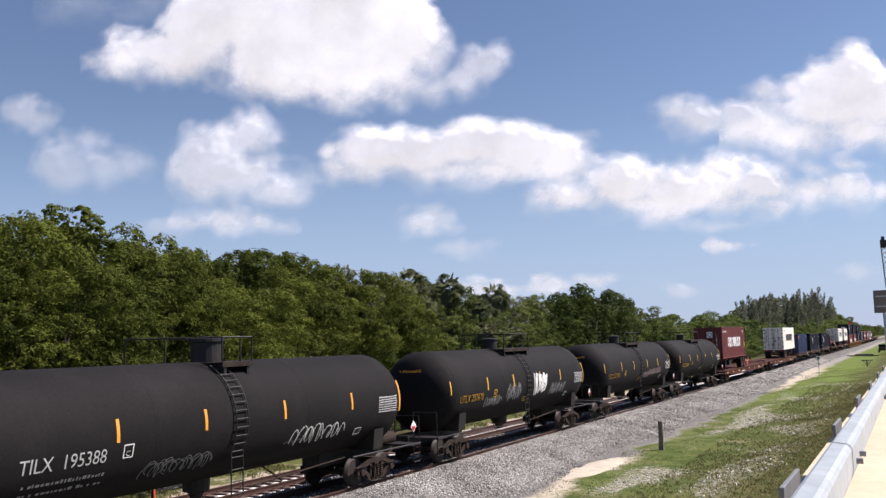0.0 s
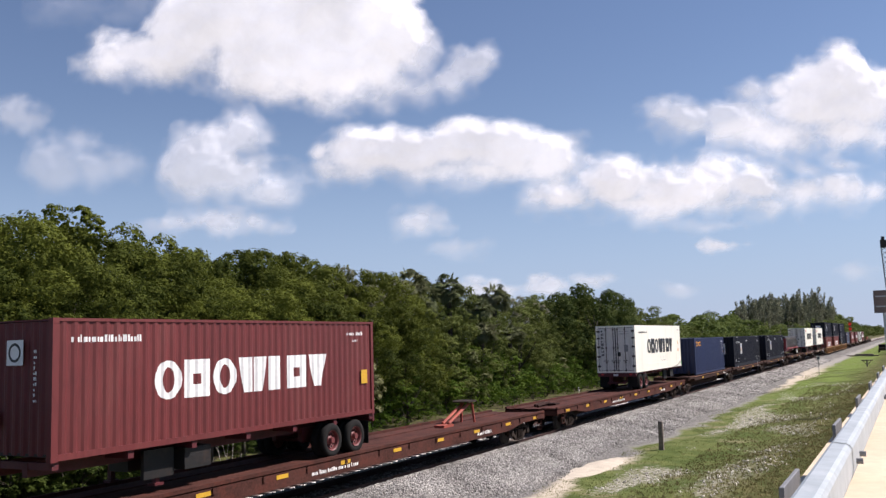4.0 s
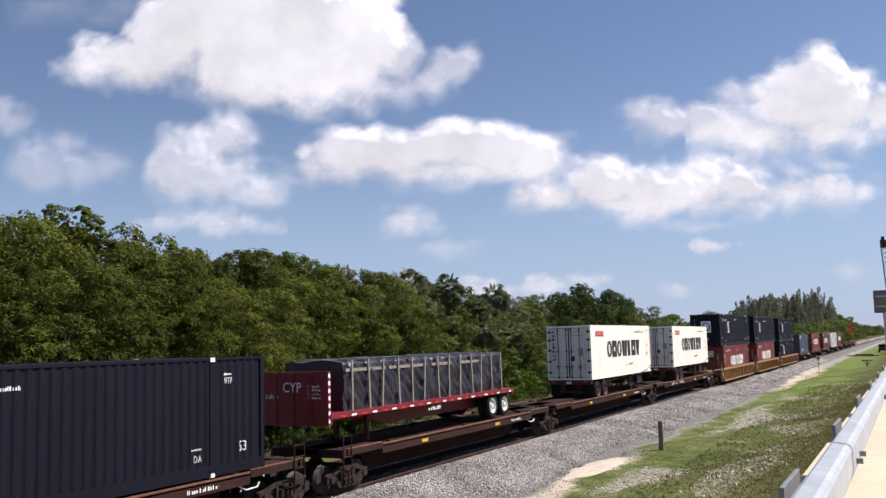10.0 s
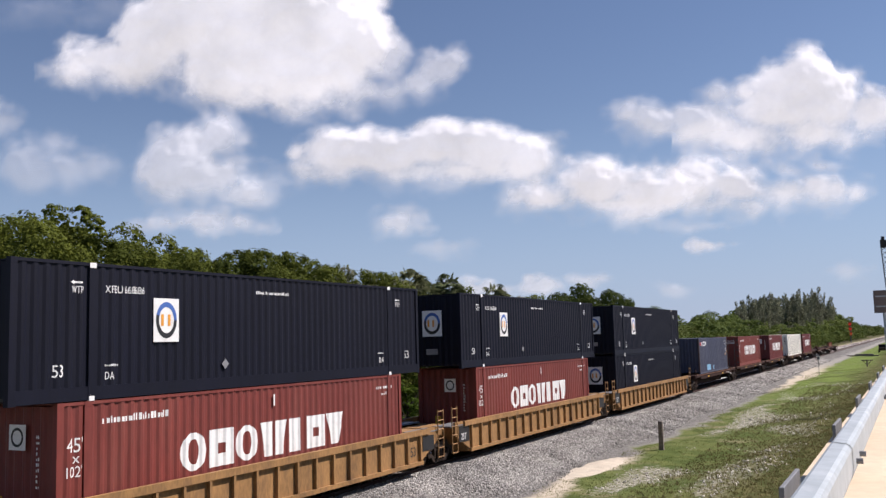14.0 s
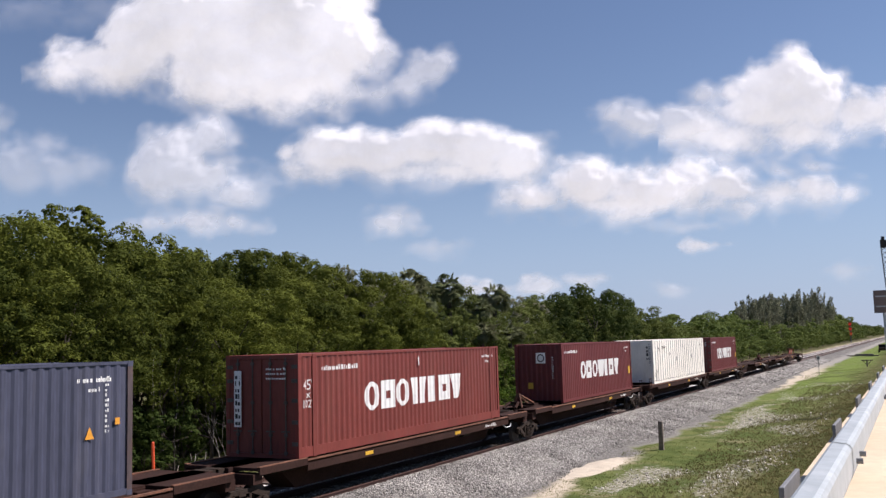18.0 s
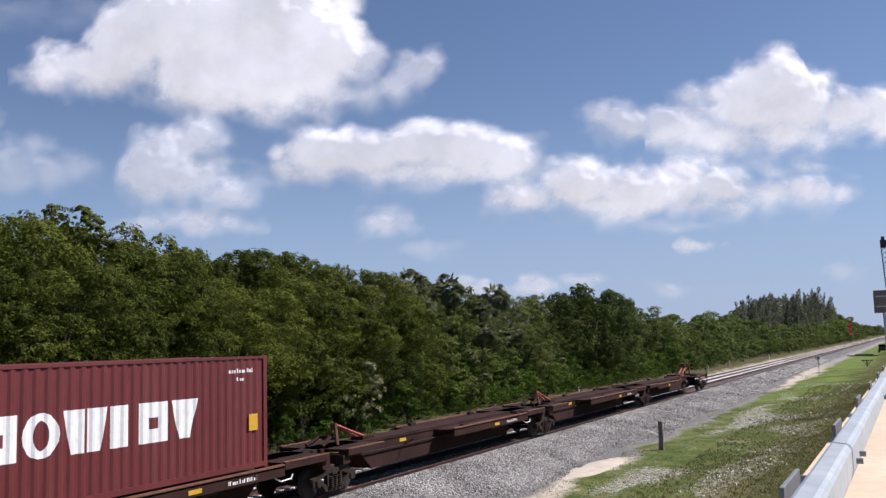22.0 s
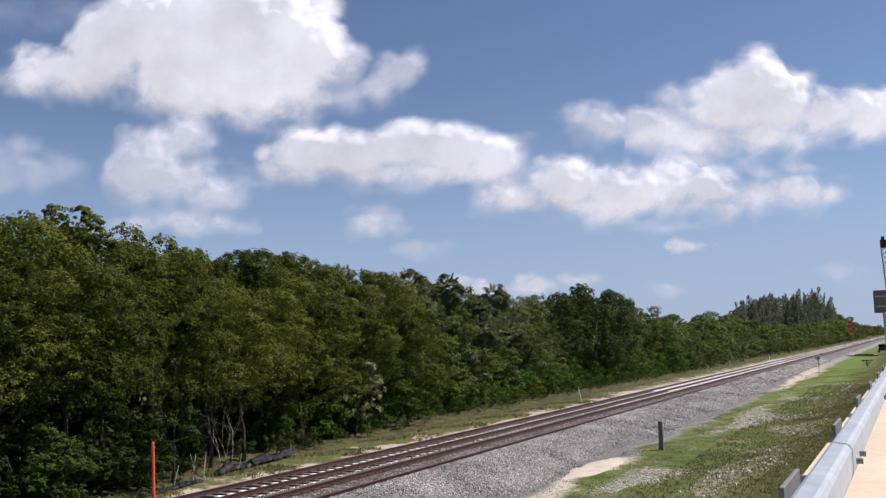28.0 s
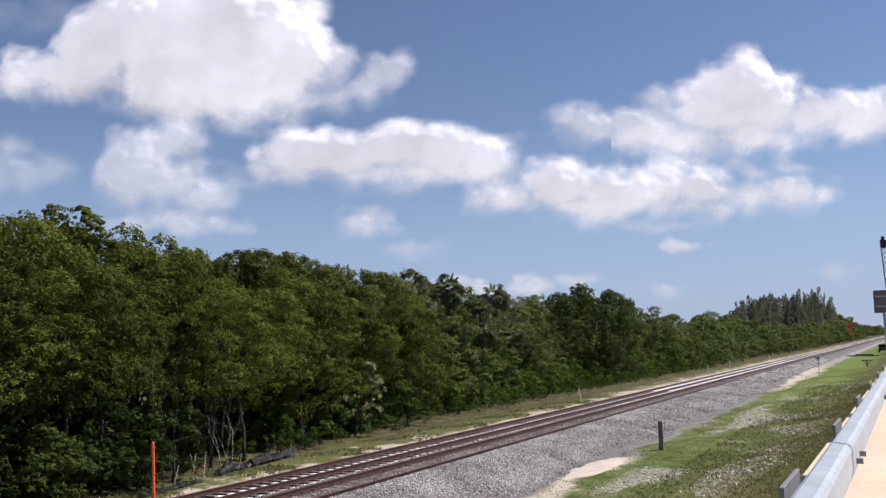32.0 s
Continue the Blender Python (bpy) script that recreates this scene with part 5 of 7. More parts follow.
def tank_car(label, L, R=1.5, marks=0):
    """A black tank car: origin at its middle, on the rail top."""
    ob = thing("tank_car", label, "tank car", "tank cars")
    zc = 2.58
    h = L / 2
    prof = [(-h, 0.02), (-h + 0.05, 0.45), (-h + 0.17, 0.85), (-h + 0.36, 1.18), (-h + 0.6, 1.40), (-h + 0.85, R)]
    prof += [(x, R) for x in np.linspace(-h + 1.6, h - 1.6, 9)]
    prof += [(-d, r) for d, r in prof[5::-1]]
    shell = lathe(prof, "x", 48)
    bmesh.ops.translate(shell, verts=shell.verts, vec=(0, 0, zc))
    sh = part("tank", shell, M["tank"], ob, smooth=True)
    for x in (-h + 0.85, -h / 3, h / 3, h - 0.85):
        seam = lathe([(x - 0.012, R - 0.002), (x - 0.006, R + 0.003), (x + 0.006, R + 0.003), (x + 0.012, R - 0.002)], "x", 48)
        bmesh.ops.translate(seam, verts=seam.verts, vec=(0, 0, zc))
        part("weld_seam", seam, M["tank"], sh, smooth=True)
    top = zc + R
    w0, w1 = (-0.15, 1.05) if marks == 0 else (-1.5, 1.3)
    part("walkway", boxes((w0, w1, -1.0, 1.0, top - 0.06, top - 0.02), (w0, w1, -1.02, -0.96, top - 0.14, top - 0.02), (w0, w1, 0.96, 1.02, top - 0.14, top - 0.02)), M["truckm"], ob)
    part("walkway_bracket", boxes((w0 + 0.1, w0 + 0.2, -0.98, 0.98, top - 0.35, top - 0.03), (w1 - 0.2, w1 - 0.1, -0.98, 0.98, top - 0.35, top - 0.03)), M["black"], ob)
    r0 = -1.48 if marks == 0 else w0 + 0.02
    pr = []
    for y, x0 in ((-0.99, w0 + 0.02), (0.99, r0)):
        for x in (x0, w1 - 0.02) + ((w0 * 0.4 + w1 * 0.6,) if y < 0 else (-0.1,)):
            pr.append(((x, y, top - 0.1), (x, y, top + 0.62)))
        pr.append(((x0, y, top + 0.62), (w1 - 0.02, y, top + 0.62)))
    pr += [((w0 + 0.02, -0.99, top + 0.62), (r0, 0.99, top + 0.62)), ((w1 - 0.02, -0.99, top + 0.62), (w1 - 0.02, 0.99, top + 0.62))]
    part("railing", rods(0.022, *pr), M["black"], ob)
    big = 1.0 if marks == 0 else 0.72
    dome = lathe([(top - 0.1, 0.42 * big), (top + 0.5 * big, 0.42 * big), (top + 0.52 * big, 0.47 * big), (top + 0.6 * big, 0.47 * big), (top + 0.64 * big, 0.3 * big), (top + 0.66 * big, 0.05)], "z", 18)
    part("valve_housing", dome, M["black"], ob, at=pose(0.4 if marks == 0 else -0.7, 0, 0))
    for y in (-1, 1):
        pts = []
        for k in range(13):
            a = radians(-28 + 92 * k / 12)
            pts.append((y * (R + 0.06) * math.cos(a), zc + (R + 0.06) * math.sin(a)))
        pr = []
        for x in (-0.25, 0.2):
            pr += [((x, p[0], p[1]), (x, q[0], q[1])) for p, q in zip(pts, pts[1:])]
            pr.append(((x, pts[0][0], pts[0][1]), (x, pts[0][0], 0.75)))
        pr += [((-0.25, p[0], p[1]), (0.2, p[0], p[1])) for p in pts[::1]]
        pr += [((-0.25, pts[0][0], z), (0.2, pts[0][0], z)) for z in (0.8, 1.1, 1.4, 1.7)]
        part("ladder", rods(0.018, *pr), M["black"], ob)
    for s in (-1, 1):
        a, b = sorted((s * (h - 3.6), s * (h + 0.75)))
        part("stub_sill", boxes((a, b, -0.32, 0.32, 0.72, 1.12)), M["black"], ob)
        a, b = sorted((s * (h - 2.0), s * (h - 1.45)))
        part("saddle", extrude([(-1.25, 1.1), (1.25, 1.1), (1.32, 1.75), (0.8, 1.35), (0, 1.12), (-0.8, 1.35), (-1.32, 1.75)], a, b), M["black"], ob, at=Matrix.Rotation(radians(90), 4, "Z") @ Matrix.Scale(-1, 4, (0, 1, 0)))
        truck(ob, s * (h - 1.55))
        coupler(ob, s * (h + 0.75), s)
        for y in (-1, 1):
            x0 = s * (h + 0.65)
            part("end_platform", boxes(tuple(sorted((s * (h - 0.05), x0))) + tuple(sorted((y * 0.3, y * 1.5))) + (1.0, 1.06)), M["black"], ob)
            part("handrail", rods(0.018, ((x0, y * 1.45, 1.0), (x0, y * 1.45, 1.95)), ((x0, y * 0.5, 1.0), (x0, y * 0.5, 1.95)), ((x0, y * 0.5, 1.95), (x0, y * 1.45, 1.95))), M["black"], ob)
            part("step", ladder(x0 - (0.42 if s > 0 else 0), y * 1.46, 0.45, 1.0, 0.42, 3), M["black"], ob)
            part("side_rail", rods(0.03, ((s * (h - 3.4), y * 1.4, 1.05), (x0, y * 1.48, 1.05))), M["black"], ob)
        part("brake_rod", rods(0.025, ((s * 1.2, -0.9, 0.8), (s * (h - 3.2), -0.95, 1.0)), ((s * 2.0, -0.5, 1.2), (s * 2.4, -0.9, 0.75))), M["truckm"], ob)
    part("bottom_outlet", lathe([(0.55, 0.12), (0.75, 0.2), (0.8, 0.34), (1.12, 0.36)], "z", 14), M["black"], ob)
    part("air_tank", lathe([(-0.6, 0.1), (-0.52, 0.2), (0.52, 0.2), (0.6, 0.1)], "x", 14), M["truckm"], ob, at=pose(h - 0.55, -0.75, 1.3))

    def on_shell(bm, m, x, z, dx=0.0):
        """Bend a flat mark (in x and z) on to the near flank of the tank."""
        for v in bm.verts:
            a = (z + v.co.z - zc) / R
            v.co = Vector((x + v.co.x, -(R + 0.008) * math.cos(a), zc + (R + 0.008) * math.sin(a)))
        return part(dx or "mark", bm, M[m], ob)

    def flat(me):
        bm = bmesh.new()
        bm.from_mesh(me)
        return bm

    def patch(wid, hei, nz=3):
        bm = bmesh.new()
        g = [[bm.verts.new((wid * i, 0, hei * k / nz)) for i in (0, 1)] for k in range(nz + 1)]
        for k in range(nz):
            bm.faces.new((g[k][0], g[k][1], g[k + 1][1], g[k + 1][0]))
        return bm

    stripe = "orange" if marks == 0 else "yellow"
    for x in ((-h + 0.6, -4.02, -1.31, 1.76, 5.03) if marks == 0 else (-h + 0.4, -4.35, -1.72, 1.35, 3.95)):
        on_shell(patch(0.09, 0.5), stripe, x, zc - 0.1, "reflector")
    on_shell(patch(0.09, 1.0, 5), stripe, h - 0.75, zc - 0.35, "reflector")
    on_shell(bars(1.1, 0.52, 7, 0.6, 3), "mark", h - 1.98, zc - 0.32, "data_panel")
    if marks == 0:
        on_shell(flat(write("TILX  195388", 0.42, M["mark"], 0.9)), "mark", -6.36, zc - 0.48, "number_text")
        on_shell(bars(2.0, 0.42, 2, 0.4, 4), "grey", -6.2, zc - 1.0, "small_writing")
        for d in ((0, 0.28, 0, 0.025), (0, 0.28, 0.275, 0.3), (0, 0.025, 0.025, 0.275), (0.255, 0.28, 0.025, 0.275)):
            bm = bmesh.new()
            bm.faces.new([bm.verts.new(p) for p in ((d[0], 0, d[2]), (d[1], 0, d[2]), (d[1], 0, d[3]), (d[0], 0, d[3]))])
            on_shell(bm, "mark", -3.80, zc - 0.46, "emblem_frame")
        on_shell(flat(write("C", 0.17, M["mark"])), "mark", -3.73, zc - 0.42, "emblem_letter")
    else:
        word = {1: "UTLX 207670", 2: "UTLX 207693", 3: "UTLX 207689"}[marks]
        on_shell(flat(write(word, 0.41, M["yellow"], 0.88)), "yellow", -h + 1.22, zc - 0.46, "number_text")
        for d in ((0, 0.30, 0, 0.025), (0, 0.30, 0.275, 0.3), (0, 0.025, 0.025, 0.275), (0.275, 0.30, 0.025, 0.275)):
            bm = bmesh.new()
            bm.faces.new([bm.verts.new(p) for p in ((d[0], 0, d[2]), (d[1], 0, d[2]), (d[1], 0, d[3]), (d[0], 0, d[3]))])
            on_shell(bm, "yellow", -3.7, zc - 0.42, "emblem_frame")
        on_shell(bars(0.16, 0.14, 2, 0.6, 9), "yellow", -3.63, zc - 0.34, "emblem_writing")
        part("end_writing", bars(0.9, 0.16, 1, 0.7, 4), M["orange"], ob, at=pose(-h + 0.35, 0, 0) @ END @ pose(-0.4, -0.33, zc + 0.75))
        on_shell(bars(0.5, 0.3, 3, 0.4, 2), "yellow", 0.25 - h * 0.1, zc - 0.85, "small_writing")
    # sprayed scrawls, as loose ribbons: x, height over the middle, width, height, turns, half width, paint
    rng = random.Random(20 + marks)
    tags = {0: ((-3.1, -1.15, 2.3, 0.55, 9, 0.013, "spray"), (-2.9, -1.1, 2.0, 0.5, 7, 0.012, "spray"), (2.2, -0.95, 2.6, 0.6, 10, 0.014, "mark"), (2.0, -0.85, 1.2, 0.1, 3, 0.012, "spray")),
            1: ((-4.4, -0.85, 1.5, 0.5, 9, 0.03, "spray"), (-2.3, -0.7, 1.4, 0.75, 8, 0.03, "spray"), (0.75, -0.65, 1.3, 1.05, 15, 0.026, "mark"), (0.8, -0.1, 1.35, 0.45, 8, 0.026, "mark"), (2.7, -0.75, 1.9, 0.6, 15, 0.022, "spray")),
            2: ((0.4, -0.75, 1.4, 0.4, 13, 0.05, "pink_spray"), (1.8, -0.65, 1.3, 0.45, 11, 0.05, "pink_spray"), (3.1, -0.6, 1.7, 0.45, 14, 0.05, "pink_spray"), (0.5, -0.6, 4.2, 0.2, 9, 0.03, "spray")),
            3: ()}[marks]
    for x0, dz, wid, tall, turns, ww, paint in tags:
        bm = bmesh.new()
        path, phase = [], 0.0
        for i in range(turns):
            tilt, size, loop = rng.uniform(-0.2, 0.35), rng.uniform(0.45, 1.0), rng.uniform(0.35, 1.1)
            for k in range(10):
                u = k / 10 * 2 * math.pi
                z = tall * (0.5 - 0.5 * size * math.cos(u))
                path.append(Vector((wid * (i + k / 10) / turns - wid / turns * loop * math.sin(u) * 0.55 + tilt * z, 0, z)))
        prev = None
        for p, q in zip(path, path[1:]):
            d = (q - p).normalized()
            side = Vector((-d.z, 0, d.x)) * ww
            cur = (bm.verts.new(p + side), bm.verts.new(p - side))
            if prev:
                bm.faces.new((prev[0], prev[1], cur[1], cur[0]))
            prev = cur
        on_shell(bm, paint, x0, zc + dz, "graffiti")
    plate = on_shell(patch(0.36, 0.24), "mark", h - 3.15, zc - 0.95, "small_plate")
    on_shell(patch(0.30, 0.18), "black", h - 3.12, zc - 0.92, "plate_field").location.y = -0.004
    placard = part("placard_holder", boxes((-0.005, 0.005, -0.02, 0.02, -0.5, 0.0)), M["black"], ob, at=pose(h + 0.15, -1.5, 1.75))
    part("placard", extrude([(0, 0.19), (0.19, 0), (0.38, 0.19), (0.19, 0.38)], -0.01, 0.01), M["mark"], placard, "white and red diamond placard", at=pose(-0.19, -0.02, -0.3))
    part("placard_band", extrude([(0.03, 0.2), (0.19, 0.02), (0.35, 0.2)], -0.016, -0.011), M["red_mark"], placard, at=pose(-0.19, -0.02, -0.3))
    return ob


def flat_car(label, L=27.0):
    """A long red-brown trailer flatcar: origin at its middle, on the rail top."""
    ob = thing("flatcar", label, "flatcar", "trailer flatcars")
    h = L / 2
    part("deck", boxes((-h, h, -1.3, 1.3, 1.04, 1.10)), M["deck"], ob)
    for y in (-1, 1):
        sill = extrude([(-h, 0.86), (-h + 2.6, 0.86), (-h + 4.2, 0.66), (h - 4.2, 0.66), (h - 2.6, 0.86), (h, 0.86), (h, 1.06), (-h, 1.06)], y * 1.32 - 0.03, y * 1.32 + 0.03)
        part("side_sill", sill, M["deck"], ob)
        part("side_curb", boxes((-h, h, y * 1.31 - 0.05, y * 1.31 + 0.05, 1.10, 1.19)), M["deck"], ob)
        for k in range(9):
            x = -h + 1.2 + k * (L - 2.6) / 8
            part("reflector", boxes((x, x + 0.5, y * 1.355 - 0.006, y * 1.355 + 0.006, 0.9, 1.01)), M["yellow"], ob)
        for k in range(14):
            x = -h + 1.0 + k * (L - 2.0) / 13
            part("stake_pocket", boxes((x - 0.05, x + 0.05, y * 1.36 - 0.03, y * 1.36 + 0.03, 0.92, 1.06)), M["deck"], ob)
    part("centre_sill", extrude([(-h + 0.2, 0.7), (-h + 4, 0.7), (-h + 5, 0.42), (h - 5, 0.42), (h - 4, 0.7), (h - 0.2, 0.7), (h - 0.2, 1.03), (-h + 0.2, 1.03)], -0.4, 0.4), M["spine"], ob)
    for k in range(10):
        x = -h + 2 + k * (L - 4) / 9
        part("cross_bearer", extrude([(-1.28, 1.03), (-1.28, 0.85), (-0.36, 0.6), (0.36, 0.6), (1.28, 0.85), (1.28, 1.03)], x - 0.06, x + 0.06), M["spine"], ob, at=Matrix.Rotation(radians(90), 4, "Z") @ Matrix.Scale(-1, 4, (0, 1, 0)))
    for y in (-0.75, 0.75):
        part("wheel_track", boxes((-h + 0.3, h - 0.3, y - 0.33, y + 0.33, 1.102, 1.13)), M["deck"], ob)
    part("name_lettering", bars(2.4, 0.16, 1, 0.75, 2), M["mark"], ob, at=pose(-4.6, -1.358, 0.78))
    part("fleet_number", bars(1.3, 0.17, 1, 0.8, 3), M["mark"], ob, at=pose(h - 7.2, -1.358, 0.78))
    for s in (-1, 1):
        truck(ob, s * (h - 2.4))
        coupler(ob, s * (h - 0.1), s)
        a, b = sorted((s * h, s * (h - 0.12)))
        part("end_sill", boxes((a, b, -1.33, 1.33, 0.8, 1.1)), M["deck"], ob)
        part("step", ladder(s * (h - 0.7) - 0.2, -1.36, 0.4, 0.9, 0.4, 3), M["deck"], ob)
    return ob


def hitch_stand(ob, x, z, raised=True):
    """A trailer hitch on a car: a folding strut with a plate."""
    if raised:
        h = z + 0.84
        plate = extrude([(x - 0.42, h + 0.04), (x - 0.34, h), (x + 0.34, h), (x + 0.42, h + 0.04), (x + 0.34, h + 0.08), (x - 0.34, h + 0.08)], -0.36, 0.36)
        st = part("hitch", plate, M["truckm"], ob)
        for y in (-0.3, 0.3):
            part("hitch_leg", rods(0.05, ((x + 0.26, y, z - 0.06), (x + 0.16, y * 0.8, h + 0.02))), M["hitch"], st)
        part("hitch_strut", rods(0.065, ((x + 0.1, -0.13, h - 0.06), (x - 1.75, -0.13, z + 0.12)), ((x + 0.1, 0.13, h - 0.06), (x - 1.75, 0.13, z + 0.12))), M["hitch"], st)
        part("hitch_foot", boxes((*sorted((x - 1.5, x - 2.3)), -0.22, 0.22, z - 0.04, z + 0.10)), M["hitch"], st)
    else:
        st = part("hitch", boxes((x - 0.3, x + 0.3, -0.45, 0.45, z + 0.04, z + 0.12)), M["spine"], ob)
        part("hitch_strut", rods(0.07, ((x, 0, z + 0.14), (x - 1.6, 0, z + 0.07)), ((x, 0.3, z + 0.14), (x - 1.2, 0.3, z + 0.07))), M["spine"], st)


def half_raised_hitch(ob, x, z, paint):
    """A hitch without its plate in sight: a pointed post, a long strut behind it and low iron round its foot."""
    st = part("hitch", rods(0.055, ((x - 0.16, -0.22, z), (x, -0.04, z + 0.66)), ((x - 0.16, 0.22, z), (x, 0.04, z + 0.66)), ((x - 0.12, -0.16, z + 0.2), (x - 0.12, 0.16, z + 0.2))), M["ledge"], ob)
    part("hitch_strut", rods(0.05, ((x, -0.06, z + 0.6), (x + 1.5, -0.16, z + 0.1)), ((x, 0.06, z + 0.6), (x + 1.5, 0.16, z + 0.1))), paint, st)
    part("hitch_foot", boxes((x + 1.3, x + 2.0, -0.24, 0.24, z - 0.02, z + 0.1)), M["spine"], st)
    part("hitch_latch", rods(0.06, ((x - 1.1, -0.3, z + 0.06), (x - 0.55, -0.2, z + 0.28)), ((x - 1.1, 0.3, z + 0.06), (x - 0.55, 0.2, z + 0.28)), ((x - 0.55, -0.24, z + 0.28), (x - 0.55, 0.24, z + 0.28))), M["spine"], st)


def spine_unit(label, L, ends=(True, False), hitch=None, last=False, narrow=None, name="spine_car"):
    """One platform of an articulated container spine car: origin at its left end, on the rail top."""
    ob = thing(name, label, "flatcar", "articulated spine cars")
    z = 1.30
    part("centre_sill", extrude([(0.3, z - 0.16), (2.2, z - 0.16), (3.2, 0.34), (L - 3.2, 0.34), (L - 2.2, z - 0.16), (L - 0.3, z - 0.16), (L - 0.3, z - 0.02), (0.3, z - 0.02)], -0.42, 0.42), M["spine"], ob)
    for x0, x1, tag in ((0.5, 2.6, "end"), (L - 2.6, L - 0.5, "end")):
        part("end_deck", boxes((x0, x1, -1.25, 1.25, z - 0.10, z - 0.02)), M["spine"], ob)
        for y in (-1, 1):
            edge = part("deck_edge", boxes((x0, x1, y * 1.27 - 0.03, y * 1.27 + 0.03, z - 0.2, z - 0.012)), M["spine"], ob)
            part("edge_lip", boxes((x0, x1, y * 1.25 - 0.05, y * 1.25 + 0.05, z - 0.011, z + 0.012)), M["ledge"], edge)
    spans = [(2.62, narrow[0]), (narrow[1], L - 2.62)] if narrow else [(2.62, L - 2.62)]
    spans = [(a, b) for a, b in spans if b - a > 0.5]
    part("deck_ridge", boxes((2.62, L - 2.62, -0.45, 0.45, z - 0.11, z - 0.07)), M["spine"], ob)
    for a, b in spans:
        part("deck_plate", boxes((a, b, -1.2, 1.2, z - 0.17, z - 0.112)), M["spine"], ob)
    for y in (-1, 1):
        for a, b in spans:
            ledge = part("side_ledge", boxes((a, b, y * 1.16 - 0.13, y * 1.16 + 0.13, z - 0.14, z - 0.10), (a, b, y * 1.27 - 0.02, y * 1.27 + 0.02, z - 0.36, z - 0.09)), M["spine"], ob)
            part("ledge_lip", boxes((a, b, *sorted((y * 1.21, y * 1.295)), z - 0.088, z - 0.04)), M["ledge"], ledge)
        for k in range(5):
            x = 3.4 + k * (L - 6.8) / 4
            if not any(a < x < b for a, b in spans):
                continue
            arm = part("cross_arm", boxes((x - 0.14, x + 0.14, *sorted((y * 0.4, y * 1.245)), z - 0.36, z - 0.172)), M["spine"], ob)
            if k in (0, 2, 4):
                part("container_seat", boxes((x - 0.2, x + 0.2, *sorted((y * 1.06, y * 1.2)), z - 0.10, z + 0.0)), M["spine"], arm)
        for k in range(2):
            x = L * 0.29 + k * 6.2
            out = 1.294 if any(a < x and x + 0.45 < b for a, b in spans) else 0.424
            part("reflector", boxes((x, x + 0.45, y * out - 0.004, y * out + 0.004, z - 0.3, z - 0.19)), M["yellow"], ob)
    part("fleet_number", bars(1.1, 0.13, 1, 0.8, 3), M["mark"], ob, at=pose(L - 4.9, -1.297, z - 0.29))
    truck(ob, 0.9 if ends[0] else 0.05)
    if ends[1]:
        truck(ob, L - 0.9)
    for flag, x, s in ((ends[0], 0.3, -1), (ends[1], L - 0.3, 1)):
        if flag:
            coupler(ob, x, s)
            part("end_sill", boxes((min(x, x - s * 0.3), max(x, x - s * 0.3), -1.3, 1.3, z - 0.25, z + 0.0)), M["spine"], ob)
            part("ladder", ladder(x - (0.5 if s > 0 else 0), -1.33, 0.45, z + 0.45, 0.45, 5, 0.02), M["spine"], ob)
            part("ladder", ladder(x - (0.5 if s > 0 else 0), 1.33, 0.45, z + 0.45, 0.45, 5, 0.02), M["spine"], ob)
            part("brake_stand", rods(0.03, ((x, 0.5, z), (x, 0.5, z + 0.7)), ((x, 0.9, z), (x, 0.9, z + 0.7)), ((x, 0.5, z + 0.7), (x, 0.9, z + 0.7))), M["ledge"], ob)
        else:
            part("body_bolster", boxes((*sorted((x + (0.05 if s < 0 else -0.05), x - s * 0.42)), -1.2, 1.2, 0.86, z - 0.165)), M["spine"], ob)
            part("articulation", boxes((x - 0.35, x + 0.35, -0.3, 0.3, 0.85, z - 0.02)), M["truckm"], ob)
    part("brake_cylinder", lathe([(-0.35, 0.1), (-0.3, 0.15), (0.3, 0.15), (0.35, 0.1)], "x", 12), M["truckm"], ob, at=pose(L * 0.72, -0.62, 0.85))
    part("brake_pipe", rods(0.025, ((2, -0.5, 0.9), (L - 2, -0.5, 0.9)), ((L * 0.3, -0.5, 0.9), (L * 0.3, -0.9, 1.1))), M["truckm"], ob)
    part("release_lever", rods(0.02, ((L - 2.95, -1.2, 0.92), (L - 2.7, -1.22, 0.80)), ((L - 2.7, -1.22, 0.80), (L - 2.25, -1.22, 0.82)), ((L - 2.25, -1.22, 0.82), (L - 2.15, -1.2, 0.92))), M["mark"], ob)
    if last:
        ring = lathe([(-0.02, 0.24), (-0.03, 0.26), (0.0, 0.28), (0.03, 0.26), (0.02, 0.24), (-0.02, 0.239)], "x", 20)
        bmesh.ops.delete(ring, geom=[f for f in ring.faces if len(f.verts) > 4], context="FACES_ONLY")
        wheel = part("brake_wheel", ring, M["ledge"], ob, at=pose(L - 0.5, 0.55, z + 0.62))
        part("brake_wheel_spokes", rods(0.016, ((0, -0.25, 0), (0, 0.25, 0)), ((0, 0, -0.25), (0, 0, 0.25))), M["ledge"], wheel)
        part("brake_housing", boxes((L - 0.48, L - 0.34, 0.4, 0.7, z, z + 0.7)), M["ledge"], ob)
    if hitch:
        if hitch == "up":
            hitch_stand(ob, L - 2.3, z - 0.02)
        else:
            half_raised_hitch(ob, 1.65, z - 0.02, M["hitch"] if narrow else M["ledge"])
    return ob


